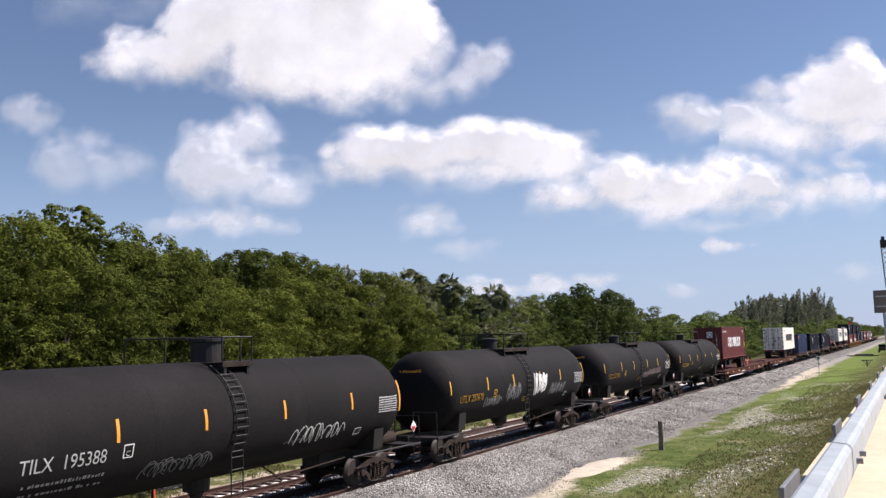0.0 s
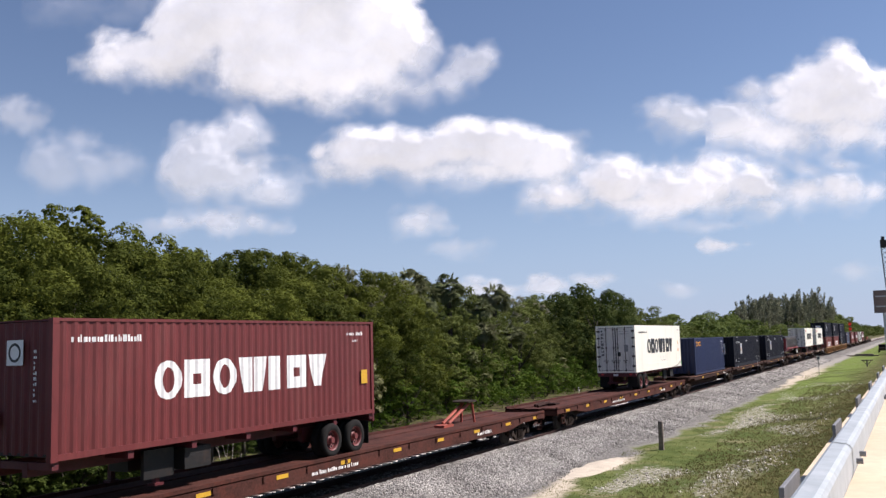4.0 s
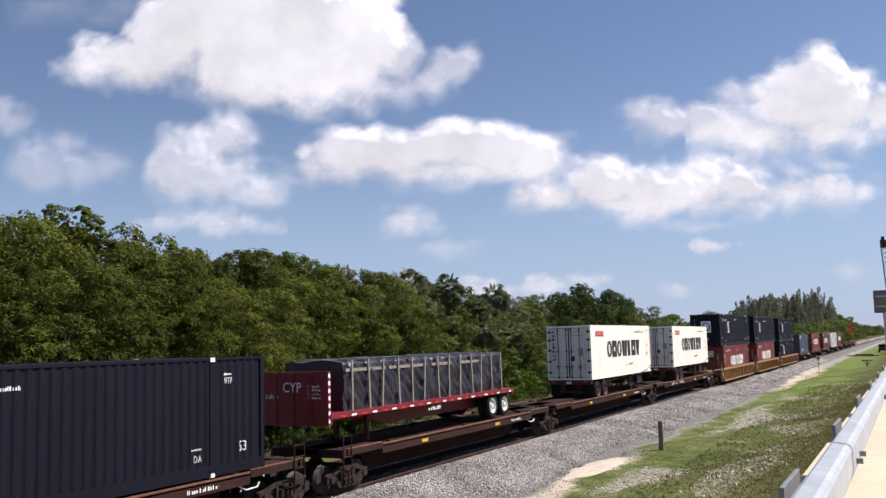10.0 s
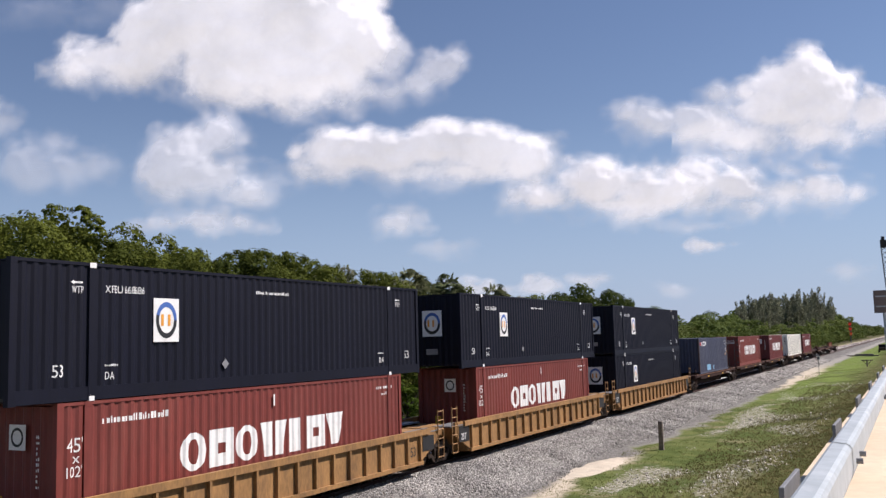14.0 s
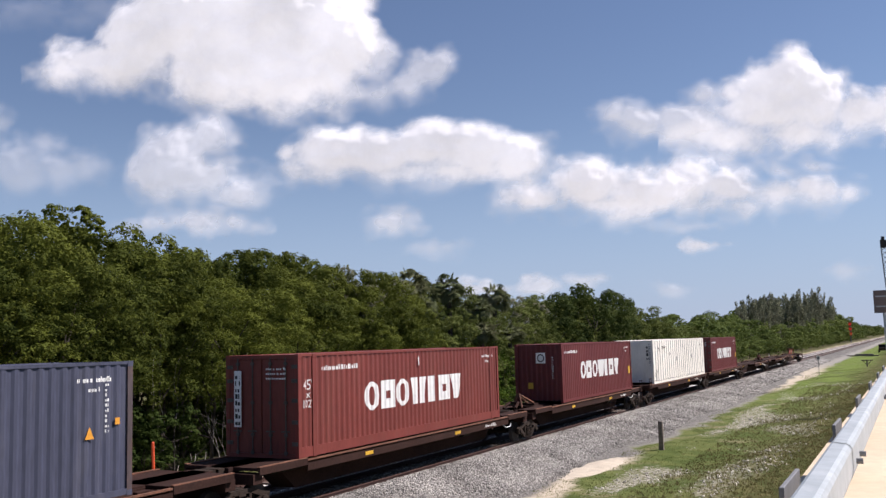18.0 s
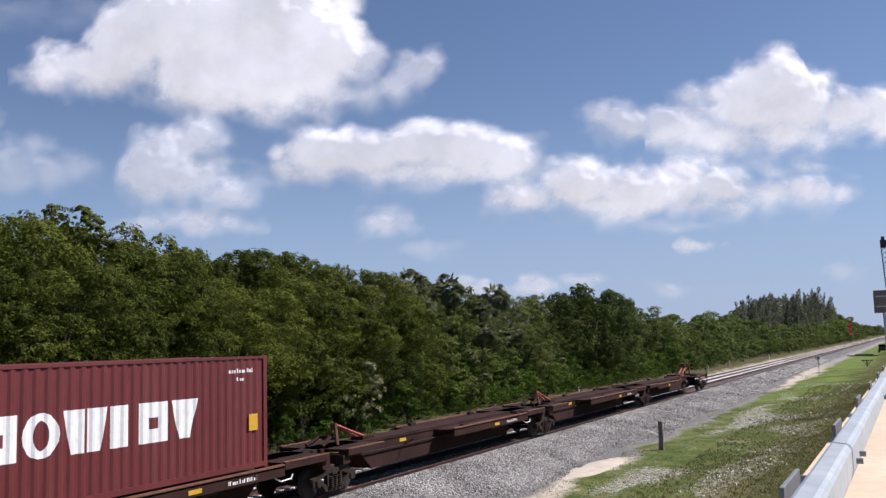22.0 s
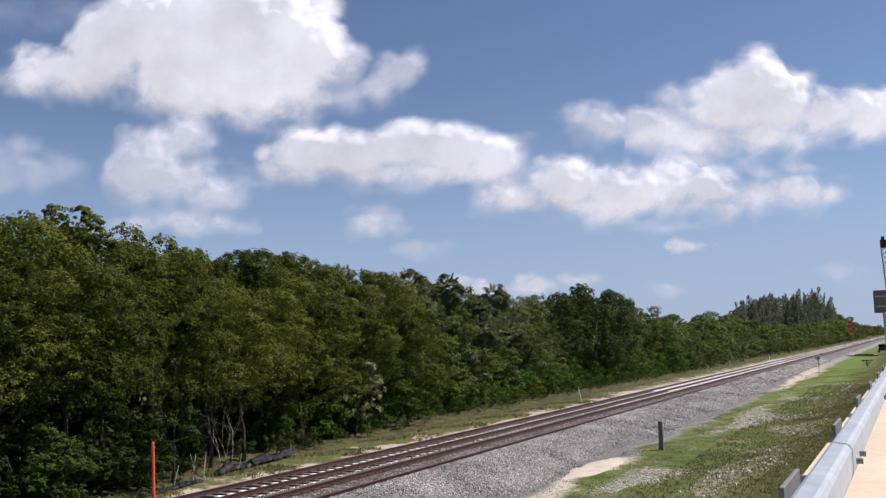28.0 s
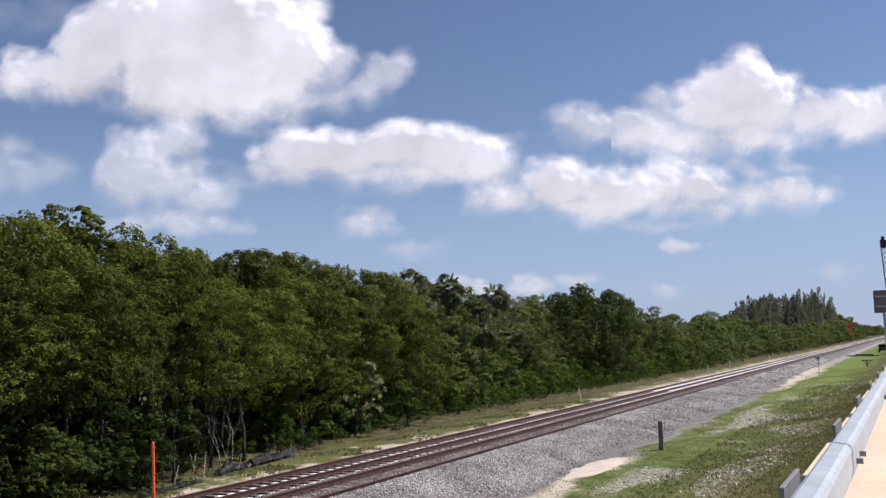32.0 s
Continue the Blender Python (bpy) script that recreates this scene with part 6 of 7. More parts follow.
def well_car(label, L=19.65, first=False, last=False):
    """One tan well of a double-stack car: origin at its left end, on the rail top."""
    ob = thing("well_car", label, "well car", "double-stack well cars")
    a, b = 1.9, L - 1.9
    for y in (-1, 1):
        y0, y1 = sorted((y * 1.38, y * 1.52))
        side = part("side_sheet", boxes((a, b, y * 1.40 - 0.01, y * 1.40 + 0.01, 0.42, 1.30)), M["tan"], ob)
        part("top_sill", boxes((a - 0.5, b + 0.5, y0, y1, 1.28, 1.46)), M["tan"], side)
        part("bottom_sill", boxes((a, b, y0, y1, 0.30, 0.42)), M["tan"], side)
        for k in range(19):
            x = a + 0.15 + (b - a - 0.3) * k / 18
            part("rib", boxes((x - 0.04, x + 0.04, *sorted((y * 1.41, y * 1.51)), 0.42, 1.28)), M["tan"], side)
        for x0, x1 in ((a - 1.2, a), (b, b + 1.2)):
            out = extrude([(x0, 1.0), (x1, 0.42), (x1, 1.46), (x0, 1.46)] if x0 < a else [(x1, 1.0), (x0, 0.42), (x0, 1.46), (x1, 1.46)], y * 1.40 - 0.04, y * 1.40 + 0.04)
            part("end_gusset", out, M["tan"], ob)
        for x in (b - 1.3,):
            part("number_panel", boxes((x + 1.35, x + 2.15, y * 1.455 - 0.006, y * 1.455 + 0.006, 0.72, 1.22)), M["dark_mark"], ob)
        part("walkway", boxes((0.3, a, *sorted((y * 0.7, y * 1.45)), 1.32, 1.36)), M["galv_old"], ob)
        part("walkway", boxes((b, L - 0.3, *sorted((y * 0.7, y * 1.45)), 1.32, 1.36)), M["galv_old"], ob)
        for k, x in enumerate((0.35, L - 0.8)):
            part("ladder", ladder(x, y * 1.5, 0.4, 2.05, 0.42, 6, 0.022), M["tan"], ob)
    part("floor", boxes((a, b, -1.36, 1.36, 0.30, 0.50)), M["tan"], ob)
    for x0, x1 in ((a - 0.1, a), (b, b + 0.1)):
        part("bulkhead", boxes((x0, x1, -1.4, 1.4, 0.4, 1.3)), M["tan"], ob)
    part("end_sill", boxes((0.15, a, -0.4, 0.4, 0.85, 1.3)), M["tan"], ob)
    part("end_sill", boxes((b, L - 0.15, -0.4, 0.4, 0.85, 1.3)), M["tan"], ob)
    part("length_text", write("53", 0.45, M["dark_mark"], 0.85), None, ob, at=pose(b - 0.75, -1.416, 0.62))
    part("load_text", write("25T", 0.34, M["mark"], 0.8), None, ob, at=pose(a - 0.75, -1.47, 0.8))
    part("number_panel", boxes((a - 0.9, a - 0.05, -1.462, -1.448, 0.72, 1.3)), M["dark_mark"], ob)
    truck(ob, 1.0 if first else 0.1)
    if first:
        coupler(ob, 0.15, -1)
    if last:
        truck(ob, L - 1.0)
        coupler(ob, L - 0.15, 1)
    return ob


def road_wheel(r=0.5, width=0.5):
    """A pair of tyres side by side, open at the hub."""
    h = width / 2
    bm = lathe([(-h + 0.03, r * 0.58), (-h, r * 0.70), (-h + 0.005, r * 0.90), (-h + 0.05, r), (-0.03, r), (-0.01, r * 0.88), (0.01, r * 0.88), (0.03, r), (h - 0.05, r), (h - 0.005, r * 0.90), (h, r * 0.70), (h - 0.03, r * 0.58), (-h + 0.03, r * 0.575)], "y", 28)
    bmesh.ops.delete(bm, geom=[f for f in bm.faces if len(f.verts) > 4], context="FACES_ONLY")
    return bm


TYRE = mesh_of(road_wheel(), M["tyre"], True)


def rim(m):
    return mesh_of(lathe([(-0.25, 0.05), (-0.25, 0.085), (-0.16, 0.10), (-0.12, 0.15), (-0.15, 0.225), (-0.13, 0.25), (-0.22, 0.27), (-0.245, 0.30), (-0.235, 0.30), (-0.2, 0.285), (0.2, 0.285), (0.15, 0.2)], "y", 24), M[m])


HAND_HOLES = mesh_of(rods(0.028, *[((0.19 * math.cos(a), -0.15, 0.19 * math.sin(a)), (0.19 * math.cos(a), -0.12, 0.19 * math.sin(a))) for a in np.linspace(0, 2 * math.pi, 10, endpoint=False)], seg=8), M["tyre"])
RIM_RED, RIM_WHITE = rim("rimred"), rim("rimwhite")


def axle_set(ob, x, z, rim_mesh, y=0.98):
    for s in (0, 180):
        wob = part("wheel", TYRE, None, ob, at=pose(x, 0, z, 0, 0, s) @ pose(0, -y, 0))
        dish = part("rim", rim_mesh, None, wob)
        part("hand_holes", HAND_HOLES, None, dish)
    part("axle", rods(0.07, ((x, -0.8, z), (x, 0.8, z)), seg=10), M["chassis"], ob)


def chassis(label, L, wheels_left=True):
    """A container trailer chassis: origin at its left end, wheels on z = 0; its beam top at 1.22."""
    ob = thing("container_chassis", label, "trailer chassis", "trailer chassis")
    top = 1.10
    for y in (-0.42, 0.42):
        part("main_beam", boxes((0.1, L - 0.1, y - 0.07, y + 0.07, top - 0.32, top - 0.02)), M["chassis"], ob)
    for k in range(7):
        x = 0.2 + k * (L - 0.4) / 6
        part("cross_member", boxes((x - 0.08, x + 0.08, -1.2, 1.2, top - 0.16, top - 0.01)), M["chassis"], ob)
    wx = (1.1, 2.35) if wheels_left else (L - 2.35, L - 1.1)
    for x in wx:
        axle_set(ob, x, 0.5, RIM_RED)
    part("suspension", boxes((wx[0] - 0.6, wx[1] + 0.6, -0.55, -0.4, 0.5, 0.9), (wx[0] - 0.6, wx[1] + 0.6, 0.4, 0.55, 0.5, 0.9)), M["chassis"], ob)
    rear = 0.0 if wheels_left else L
    s = 1 if wheels_left else -1
    part("bumper", boxes((*sorted((rear, rear + s * 0.1)), -1.2, 1.2, 0.86, top - 0.02), (*sorted((rear, rear + s * 0.08)), -0.6, 0.6, 0.42, 0.52), (*sorted((rear + s * 0.02, rear + s * 0.07)), -0.5, -0.42, 0.5, 0.9), (*sorted((rear + s * 0.02, rear + s * 0.07)), 0.42, 0.5, 0.5, 0.9)), M["chassis"], ob)
    part("licence_plate", boxes((*sorted((rear - s * 0.012, rear)), -0.1, 0.2, 0.9, 1.02)), M["mark"], ob)
    leg = L - 3.4 if wheels_left else 3.4
    part("landing_frame", boxes((leg - 0.5, leg + 0.45, -0.85, -0.75, 0.34, top - 0.1), (leg - 0.45, leg + 0.4, -0.3, 0.3, 0.5, top - 0.1), (leg + 0.6, leg + 1.5, -1.05, -0.6, 0.45, top - 0.15)), M["black"], ob)
    for y in (-0.9, 0.9):
        part("tail_light", boxes((*sorted((rear - s * 0.015, rear)), y - 0.08, y + 0.08, 0.95, 1.05)), M["red_mark"], ob)
        part("mudflap", boxes((*sorted((rear + s * 0.35, rear + s * 0.37)), y - 0.3, y + 0.3, 0.2, 0.9)), M["tyre"], ob)
        lg = part("landing_leg", boxes((leg - 0.06, leg + 0.06, y * 0.8 - 0.06, y * 0.8 + 0.06, 0.22, top - 0.1)), M["chassis"], ob)
        part("landing_foot", boxes((leg - 0.14, leg + 0.14, y * 0.8 - 0.12, y * 0.8 + 0.12, 0.16, 0.22)), M["chassis"], lg)
    return ob


def flatbed_trailer():
    """A red flatbed trailer with a high headboard, its rear wheels at the right."""
    ob = thing("flatbed_trailer", "dark red flatbed trailer with a solid headboard and white wheels", "trailer")
    L, z = 13.7, 1.05
    part("bed", boxes((0, L, -1.28, 1.28, z - 0.06, z + 0.06)), M["trailer_red"], ob)
    for y in (-1, 1):
        part("side_rail", boxes((0, L, y * 1.29 - 0.03, y * 1.29 + 0.03, z - 0.10, z + 0.05)), M["trailer_red"], ob)
        part("main_beam", extrude([(0.3, z - 0.06), (0.3, z - 0.26), (3.2, z - 0.28), (4.2, z - 0.6), (L - 0.4, z - 0.6), (L - 0.4, z - 0.06)], y * 0.5 - 0.06, y * 0.5 + 0.06), M["trailer_red"], ob)
        for k in range(22):
            x = 0.5 + k * 0.6
            part("reflective_strip", boxes((x, x + 0.28, y * 1.325 - 0.004, y * 1.325 + 0.004, z - 0.08, z - 0.02)), M["mark"] if k % 2 else M["red_mark"], ob)
        part("landing_leg", boxes((3.0, 3.14, y * 0.6 - 0.07, y * 0.6 + 0.07, 0.05, z - 0.1)), M["chassis"], ob)
    hb = part("headboard", boxes((-0.06, 0.06, -1.28, 1.28, z - 0.3, z + 1.3)), M["trailer_red"], ob)
    for y in (-0.64, 0, 0.64):
        part("headboard_rib", boxes((-0.1, -0.06, y - 0.05, y + 0.05, z - 0.3, z + 1.3)), M["trailer_red"], hb)
    part("edge_marking", boxes(*[(-0.07, 0.03, -1.29, -1.281, z - 0.2 + 0.22 * k, z - 0.08 + 0.22 * k) for k in range(7)]), M["mark"], hb)
    part("headboard_text", write("CYP", 0.42, M["mark"], 0.9), None, hb, at=END @ pose(-0.35, -0.108, z + 0.7))
    part("headboard_lettering", bars(0.45, 0.45, 4, 0.6, 3), M["mark"], hb, at=END @ pose(0.55, -0.068, z + 0.5))
    part("headboard_lettering", bars(0.45, 0.16, 1, 0.9, 4), M["mark"], hb, at=END @ pose(-1.0, -0.068, z + 0.5))
    part("bed_lettering", bars(0.9, 0.16, 1, 0.8, 6), M["mark"], ob, at=pose(6.0, -1.33, z - 0.3))
    for x in (L - 2.0, L - 0.8):
        axle_set(ob, x, 0.5, RIM_WHITE)
    part("rear_bumper", boxes((L - 0.06, L + 0.04, -1.25, 1.25, z - 0.2, z + 0.02)), M["trailer_red"], ob)
    for k in range(8):
        x = 1.0 + k * 1.6
        part("cross_member", boxes((x - 0.05, x + 0.05, -1.25, 1.25, z - 0.16, z - 0.06)), M["chassis"], ob)
    return ob


def tarped_load():
    """A long load under creased dark tarpaulins, strapped down over timber edges."""
    ob = thing("tarped_load", "dark grey creased tarpaulin over a strapped load on a flatbed", "load")
    rng = np.random.default_rng(8)
    L, W, H = 12.0, 2.2, 1.50
    prof = [(-W / 2, 0.0), (-W / 2 - 0.03, 0.35), (-W / 2, 0.75), (-W / 2 - 0.02, 1.15), (-W / 2 + 0.02, H - 0.06), (-W / 2 + 0.12, H), (0, H + 0.03), (W / 2 - 0.12, H), (W / 2, H - 0.06), (W / 2 + 0.02, 0.75), (W / 2, 0.0)]
    # refine the profile for creases
    fine = []
    for a, b in zip(prof, prof[1:]):
        fine += [(a[0] + (b[0] - a[0]) * k / 5, a[1] + (b[1] - a[1]) * k / 5) for k in range(5)]
    fine.append(prof[-1])
    n = 240
    v, f = [], []
    for i in range(n + 1):
        x = L * i / n
        for k, (y, z) in enumerate(fine):
            c = 0.07 * noise.noise((x * 1.6, y * 1.2, z * 1.2)) + 0.05 * noise.noise((x * 5.0 + z * 4.0, y, z * 2.4))
            c += 0.075 * (0.35 - abs(noise.noise((x * 2.6 + z * 3.0, y * 0.5, 4.0)))) + 0.05 * (0.3 - abs(noise.noise((x * 4.5 - z * 5.0, y * 0.5, 9.0))))
            s = -1 if y < 0 else 1
            v.append((x, y + s * c * (1 if 0.05 < z < H - 0.02 else 0.3), z + (c * 0.8 if abs(y) < W / 2 - 0.1 else 0)))
    m = len(fine)
    for i in range(n):
        for k in range(m - 1):
            a = i * m + k
            f.append((a, a + 1, a + m + 1, a + m))
    me = np_mesh(v, f, M["tarp"])
    bm = bmesh.new()
    bm.from_mesh(me)
    bm.verts.ensure_lookup_table()
    for i in (0, n):
        bm.faces.new([bm.verts[i * m + k] for k in range(m)])
    bm.to_mesh(me)
    bm.free()
    part("tarpaulin", me, None, ob)
    for k in range(13):
        x = 0.35 + k * 0.94
        tilt = 0.12 * math.sin(k * 2.3)
        part("strap", extrude([(x - 0.04 + tilt, -0.12), (x + 0.04 + tilt, -0.12), (x + 0.04, H + 0.05), (x - 0.04, H + 0.05)], -W / 2 - 0.115, -W / 2 - 0.085), M["timber"], ob)
        part("strap", boxes((x - 0.04, x + 0.04, -W / 2 - 0.1, W / 2 + 0.1, H + 0.03, H + 0.05), (x - 0.04, x + 0.04, W / 2 + 0.07, W / 2 + 0.1, -0.05, H - 0.02)), M["timber"], ob)
    for x0, x1 in ((0.05, 2.4), (2.6, 5.2), (5.6, 7.2), (8.0, 9.6)):
        part("edge_board", boxes((x0, x1, -W / 2 - 0.07, -W / 2 - 0.045, H - 0.32, H - 0.22)), M["timber"], ob)
    return ob


# ---- train: the consist, by place along the track at the start ----
def build_train():
    # tank cars
    for k, (u, L) in enumerate(((18.1, 17.2), (37.3, 16.0), (55.9, 16.0), (74.0, 16.2))):
        lab = ("black tank car with white lettering and amber reflectors", "black tank car with yellow lettering and grey sprayed scrawls", "black tank car with yellow lettering and pale sprayed scrawls", "black tank car with yellow lettering")[k]
        ride(tank_car(lab, L, marks=k), u, RAIL)
    # trailer flatcars
    f1 = flat_car("red-brown trailer flatcar carrying a red container on a chassis")
    hitch_stand(f1, 8.0, 1.10, True)
    ride(f1, 97.6, RAIL)
    f2 = flat_car("red-brown trailer flatcar carrying a white refrigerated container")
    hitch_stand(f2, -11.0, 1.10, False)
    ride(f2, 126.3, RAIL)
    d = RAIL + 1.13
    red40 = decorate(container("dark red 40-foot steel container with a large white word-mark", "maroon", 12.19, 2.896, 2.5, group="red containers"), "red40", 12.19, 2.896, 2.5, 1)
    red40d = decorate(container("dark red 40-foot steel container with doors at its front end", "maroon", 12.19, 2.896, 2.5, doors=True, group="red containers"), "red40", 12.19, 2.896, 2.5, 2)
    reefer = decorate(container("white refrigerated container with a large black word-mark", "white", 12.19, 2.93, 2.5, "smooth", True, group="refrigerated containers", door_paint="door_white"), "reefer", 12.19, 2.93, 2.5, 1)
    part("web_address", bars(2.1, 0.15, 1, 0.75, 4), M["dark_mark"], reefer, at=pose(0.76, -1.258, 2.44))
    reefer2 = decorate(container("white refrigerated container with red and black word-marks", "white", 12.19, 2.93, 2.5, "smooth", True, group="refrigerated containers", door_paint="door_white"), "reefer", 12.19, 2.93, 2.5, 2)
    word = bmesh.new()
    for k in range(5):
        for i in range(12):
            a, b = 2 * math.pi * i / 12, 2 * math.pi * (i + 1) / 12
            word.faces.new([word.verts.new((0.15 + 0.3 * k + 0.14 * f * math.cos(t), 0, 0.17 + 0.17 * f * math.sin(t))) for t, f in ((a, 1), (b, 1), (b, 0.5), (a, 0.5))])
    part("red_word_mark", word, M["red_mark"], reefer2, at=pose(0.82, -1.258, 2.29))
    part("web_address", bars(2.1, 0.15, 1, 0.75, 4), M["dark_mark"], reefer2, at=pose(8.47, -1.258, 2.5))
    part("notice_text", write("NO FORKLIFT", 0.13, M["dark_mark"], 0.9), None, reefer2, at=pose(7.2, -1.258, 0.6))
    ch1 = chassis("dark red container chassis with twin rear axles under a red container", 12.3, False)
    ch2 = chassis("dark red container chassis with twin rear axles under a white container", 12.3, True)
    up = d + 1.10
    ride(red40, 84.35, up + 0.0)
    ride(ch1, 84.3, d)
    ride(reefer, 127.25, up)
    ride(ch2, 127.2, d)
    # articulated spine cars and their loads
    units = [(140.9, 160.0, (True, False), None), (160.0, 180.0, (False, False), None), (180.0, 200.6, (False, True), None),
             (201.9, 219.9, (True, False), None), (219.9, 238.9, (False, False), "up"), (238.9, 259.3, (False, True), "up"),
             (322.6, 341.3, (True, False), None), (341.3, 360.7, (False, False), None), (360.7, 379.4, (False, True), "front"),
             (380.6, 399.6, (True, False), None), (399.6, 417.2, (False, False), None), (417.2, 434.6, (False, False), "front"),
             (434.6, 452.4, (False, False), "front"), (452.4, 471.2, (False, True), "up")]
    for k, (a, b, ends, hitch) in enumerate(units):
        lab = "rusty brown empty spine car platform with a raised red hitch" if k > 10 else "rusty brown articulated spine car platform under its load"
        unit = ride(spine_unit(lab, b - a, ends, hitch, k == len(units) - 1, {11: (2.4, 7.6), 12: (2.4, 6.2), 13: (9.5, 14.8)}.get(k - len(units) + 14)), a, RAIL)
        if k == 5:
            part("number_text", write("TTHX 376135", 0.27, M["mark"], 0.95), None, unit, at=pose(7.1, -1.294, 0.98))
            part("date_text", write("2-28/157", 0.27, M["mark"], 0.95), None, unit, at=pose(4.7, -1.294, 0.98))
    floor = RAIL + 1.30
    blue = decorate(container("dark blue 40-foot steel container with a yellow word-mark", "blue", 12.19, 2.896, 2.5), "blue", 12.19, 2.896, 2.5)
    ride(blue, 144.35, floor + 0.02)
    navy = decorate(container("navy blue 53-foot steel container with a white square emblem", "navy", 16.15, forty=True, group="navy containers"), "navy", 16.15, 2.896)
    ride(navy, 161.4, floor + 0.0)
    for u, z in ((182.4, floor), (262.62, 3.5), (282.1, 3.5), (302.05, 3.5), (302.05, 0.602)):
        ride(copy_thing(navy, pose(0, 0, 0)), u, z)
    ride(flatbed_trailer(), 201.6, floor + 0.0)
    ride(tarped_load(), 202.6, floor + 1.115)
    for k, u in enumerate((226.15, 244.7)):
        r = reefer2 if k == 0 else copy_thing(reefer2, pose(0, 0, 0))
        ride(r, u, floor + 0.90)
        ride(copy_thing(ch2, pose(0, 0, 0)), u - 0.05, floor - 0.2)
    red45 = decorate(container("red 45-foot steel container with a large white word-mark", "red", 13.72, forty=True, group="red containers"), "red45", 13.72, 2.896, 2.59, 1)
    ride(red45, 263.75, 0.602)
    ride(copy_thing(red45, pose(0, 0, 0)), 283.35, 0.602)
    red45d = decorate(container("red 45-foot steel container with doors at its front end", "red", 13.72, doors=True, forty=True, group="red containers"), "red45", 13.72, 2.896, 2.59, 2)
    ride(red45d, 343.5, floor + 0.0)
    for k, u in enumerate((260.75, 280.4, 300.2)):
        ride(well_car("tan double-stack well car with ribbed sides", 19.7 if k < 2 else 20.6, k == 0, k == 2), u, RAIL)
    slate = decorate(container("faded slate-blue 40-foot steel container with pale patches", "slate", 12.19, 2.896, 2.5, post_paint="rust_post"), "slate", 12.19, 2.896, 2.5)
    ride(slate, 325.3, floor)
    ride(copy_thing(red40, pose(0, 0, 0)), 365.0, floor)
    w53 = decorate(container("weathered white 53-foot container with vertical ribs", "offwhite", 16.15, 2.896, 2.59, "ribbed", False, True), "white53", 16.15, 2.896)
    ride(w53, 382.3, floor)
    ride(red40d, 401.7, floor)


build_train()


# ---- clouds: far billows that drift, partly sunlit, partly glowing by emission ----
def cloud_material():
    m = bpy.data.materials.new("cloud")
    m.use_nodes = True
    n, l = m.node_tree.nodes, m.node_tree.links
    n.remove(n["Principled BSDF"])

    def math_node(op, a, b, c=0.0):
        t = n.new("ShaderNodeMath")
        t.operation = op
        for slot, v in enumerate((a, b, c)):
            if isinstance(v, float):
                t.inputs[slot].default_value = v
            else:
                l.new(v, t.inputs[slot])
        return t.outputs[0]

    at = n.new("ShaderNodeAttribute")
    at.attribute_name = "puff"
    co = n.new("ShaderNodeTexCoord")
    noises = []
    for scale, detail, rough in ((0.012, 7, 0.55), (0.0042, 5, 0.5)):
        nz = n.new("ShaderNodeTexNoise")
        nz.inputs["Scale"].default_value, nz.inputs["Detail"].default_value, nz.inputs["Roughness"].default_value = scale, detail, rough
        l.new(co.outputs["Object"], nz.inputs["Vector"])
        noises.append(nz.outputs[0])
    thick = math_node("ADD", math_node("MULTIPLY_ADD", noises[0], 0.6, -0.3), math_node("MULTIPLY_ADD", noises[1], 0.6, -0.3))
    thick = math_node("ADD", thick, at.outputs["Fac"])
    r = n.new("ShaderNodeMapRange")
    r.interpolation_type = "SMOOTHSTEP"
    r.inputs[1].default_value, r.inputs[2].default_value = 0.0, 1.0
    l.new(thick, r.inputs[0])
    info = n.new("ShaderNodeObjectInfo")
    cover = math_node("MULTIPLY", r.outputs[0], info.outputs["Alpha"])
    # the cloud's own glow stands in for scattered daylight, mottled by noise
    em = n.new("ShaderNodeEmission")
    em.inputs[0].default_value = (0.965, 0.975, 1.0, 1)
    tone = n.new("ShaderNodeMapRange")
    tone.inputs[1].default_value, tone.inputs[2].default_value = 0.3, 0.7
    tone.inputs[3].default_value, tone.inputs[4].default_value = 0.47, 0.64
    l.new(noises[1], tone.inputs[0])
    l.new(tone.outputs[0], em.inputs[1])
    di = n.new("ShaderNodeBsdfDiffuse")
    di.inputs[0].default_value = (0.35, 0.35, 0.35, 1)
    add = n.new("ShaderNodeAddShader")
    l.new(em.outputs[0], add.inputs[0])
    l.new(di.outputs[0], add.inputs[1])
    tr = n.new("ShaderNodeBsdfTransparent")
    mx = n.new("ShaderNodeMixShader")
    l.new(cover, mx.inputs[0])
    l.new(tr.outputs[0], mx.inputs[1])
    l.new(add.outputs[0], mx.inputs[2])
    l.new(mx.outputs[0], n["Material Output"].inputs[0])
    return m


CLOUD = cloud_material()
FAR = 3200.0
PX = FAR / 1600.8        # metres at that distance for a unit of the picture plane
CLOUDS = []


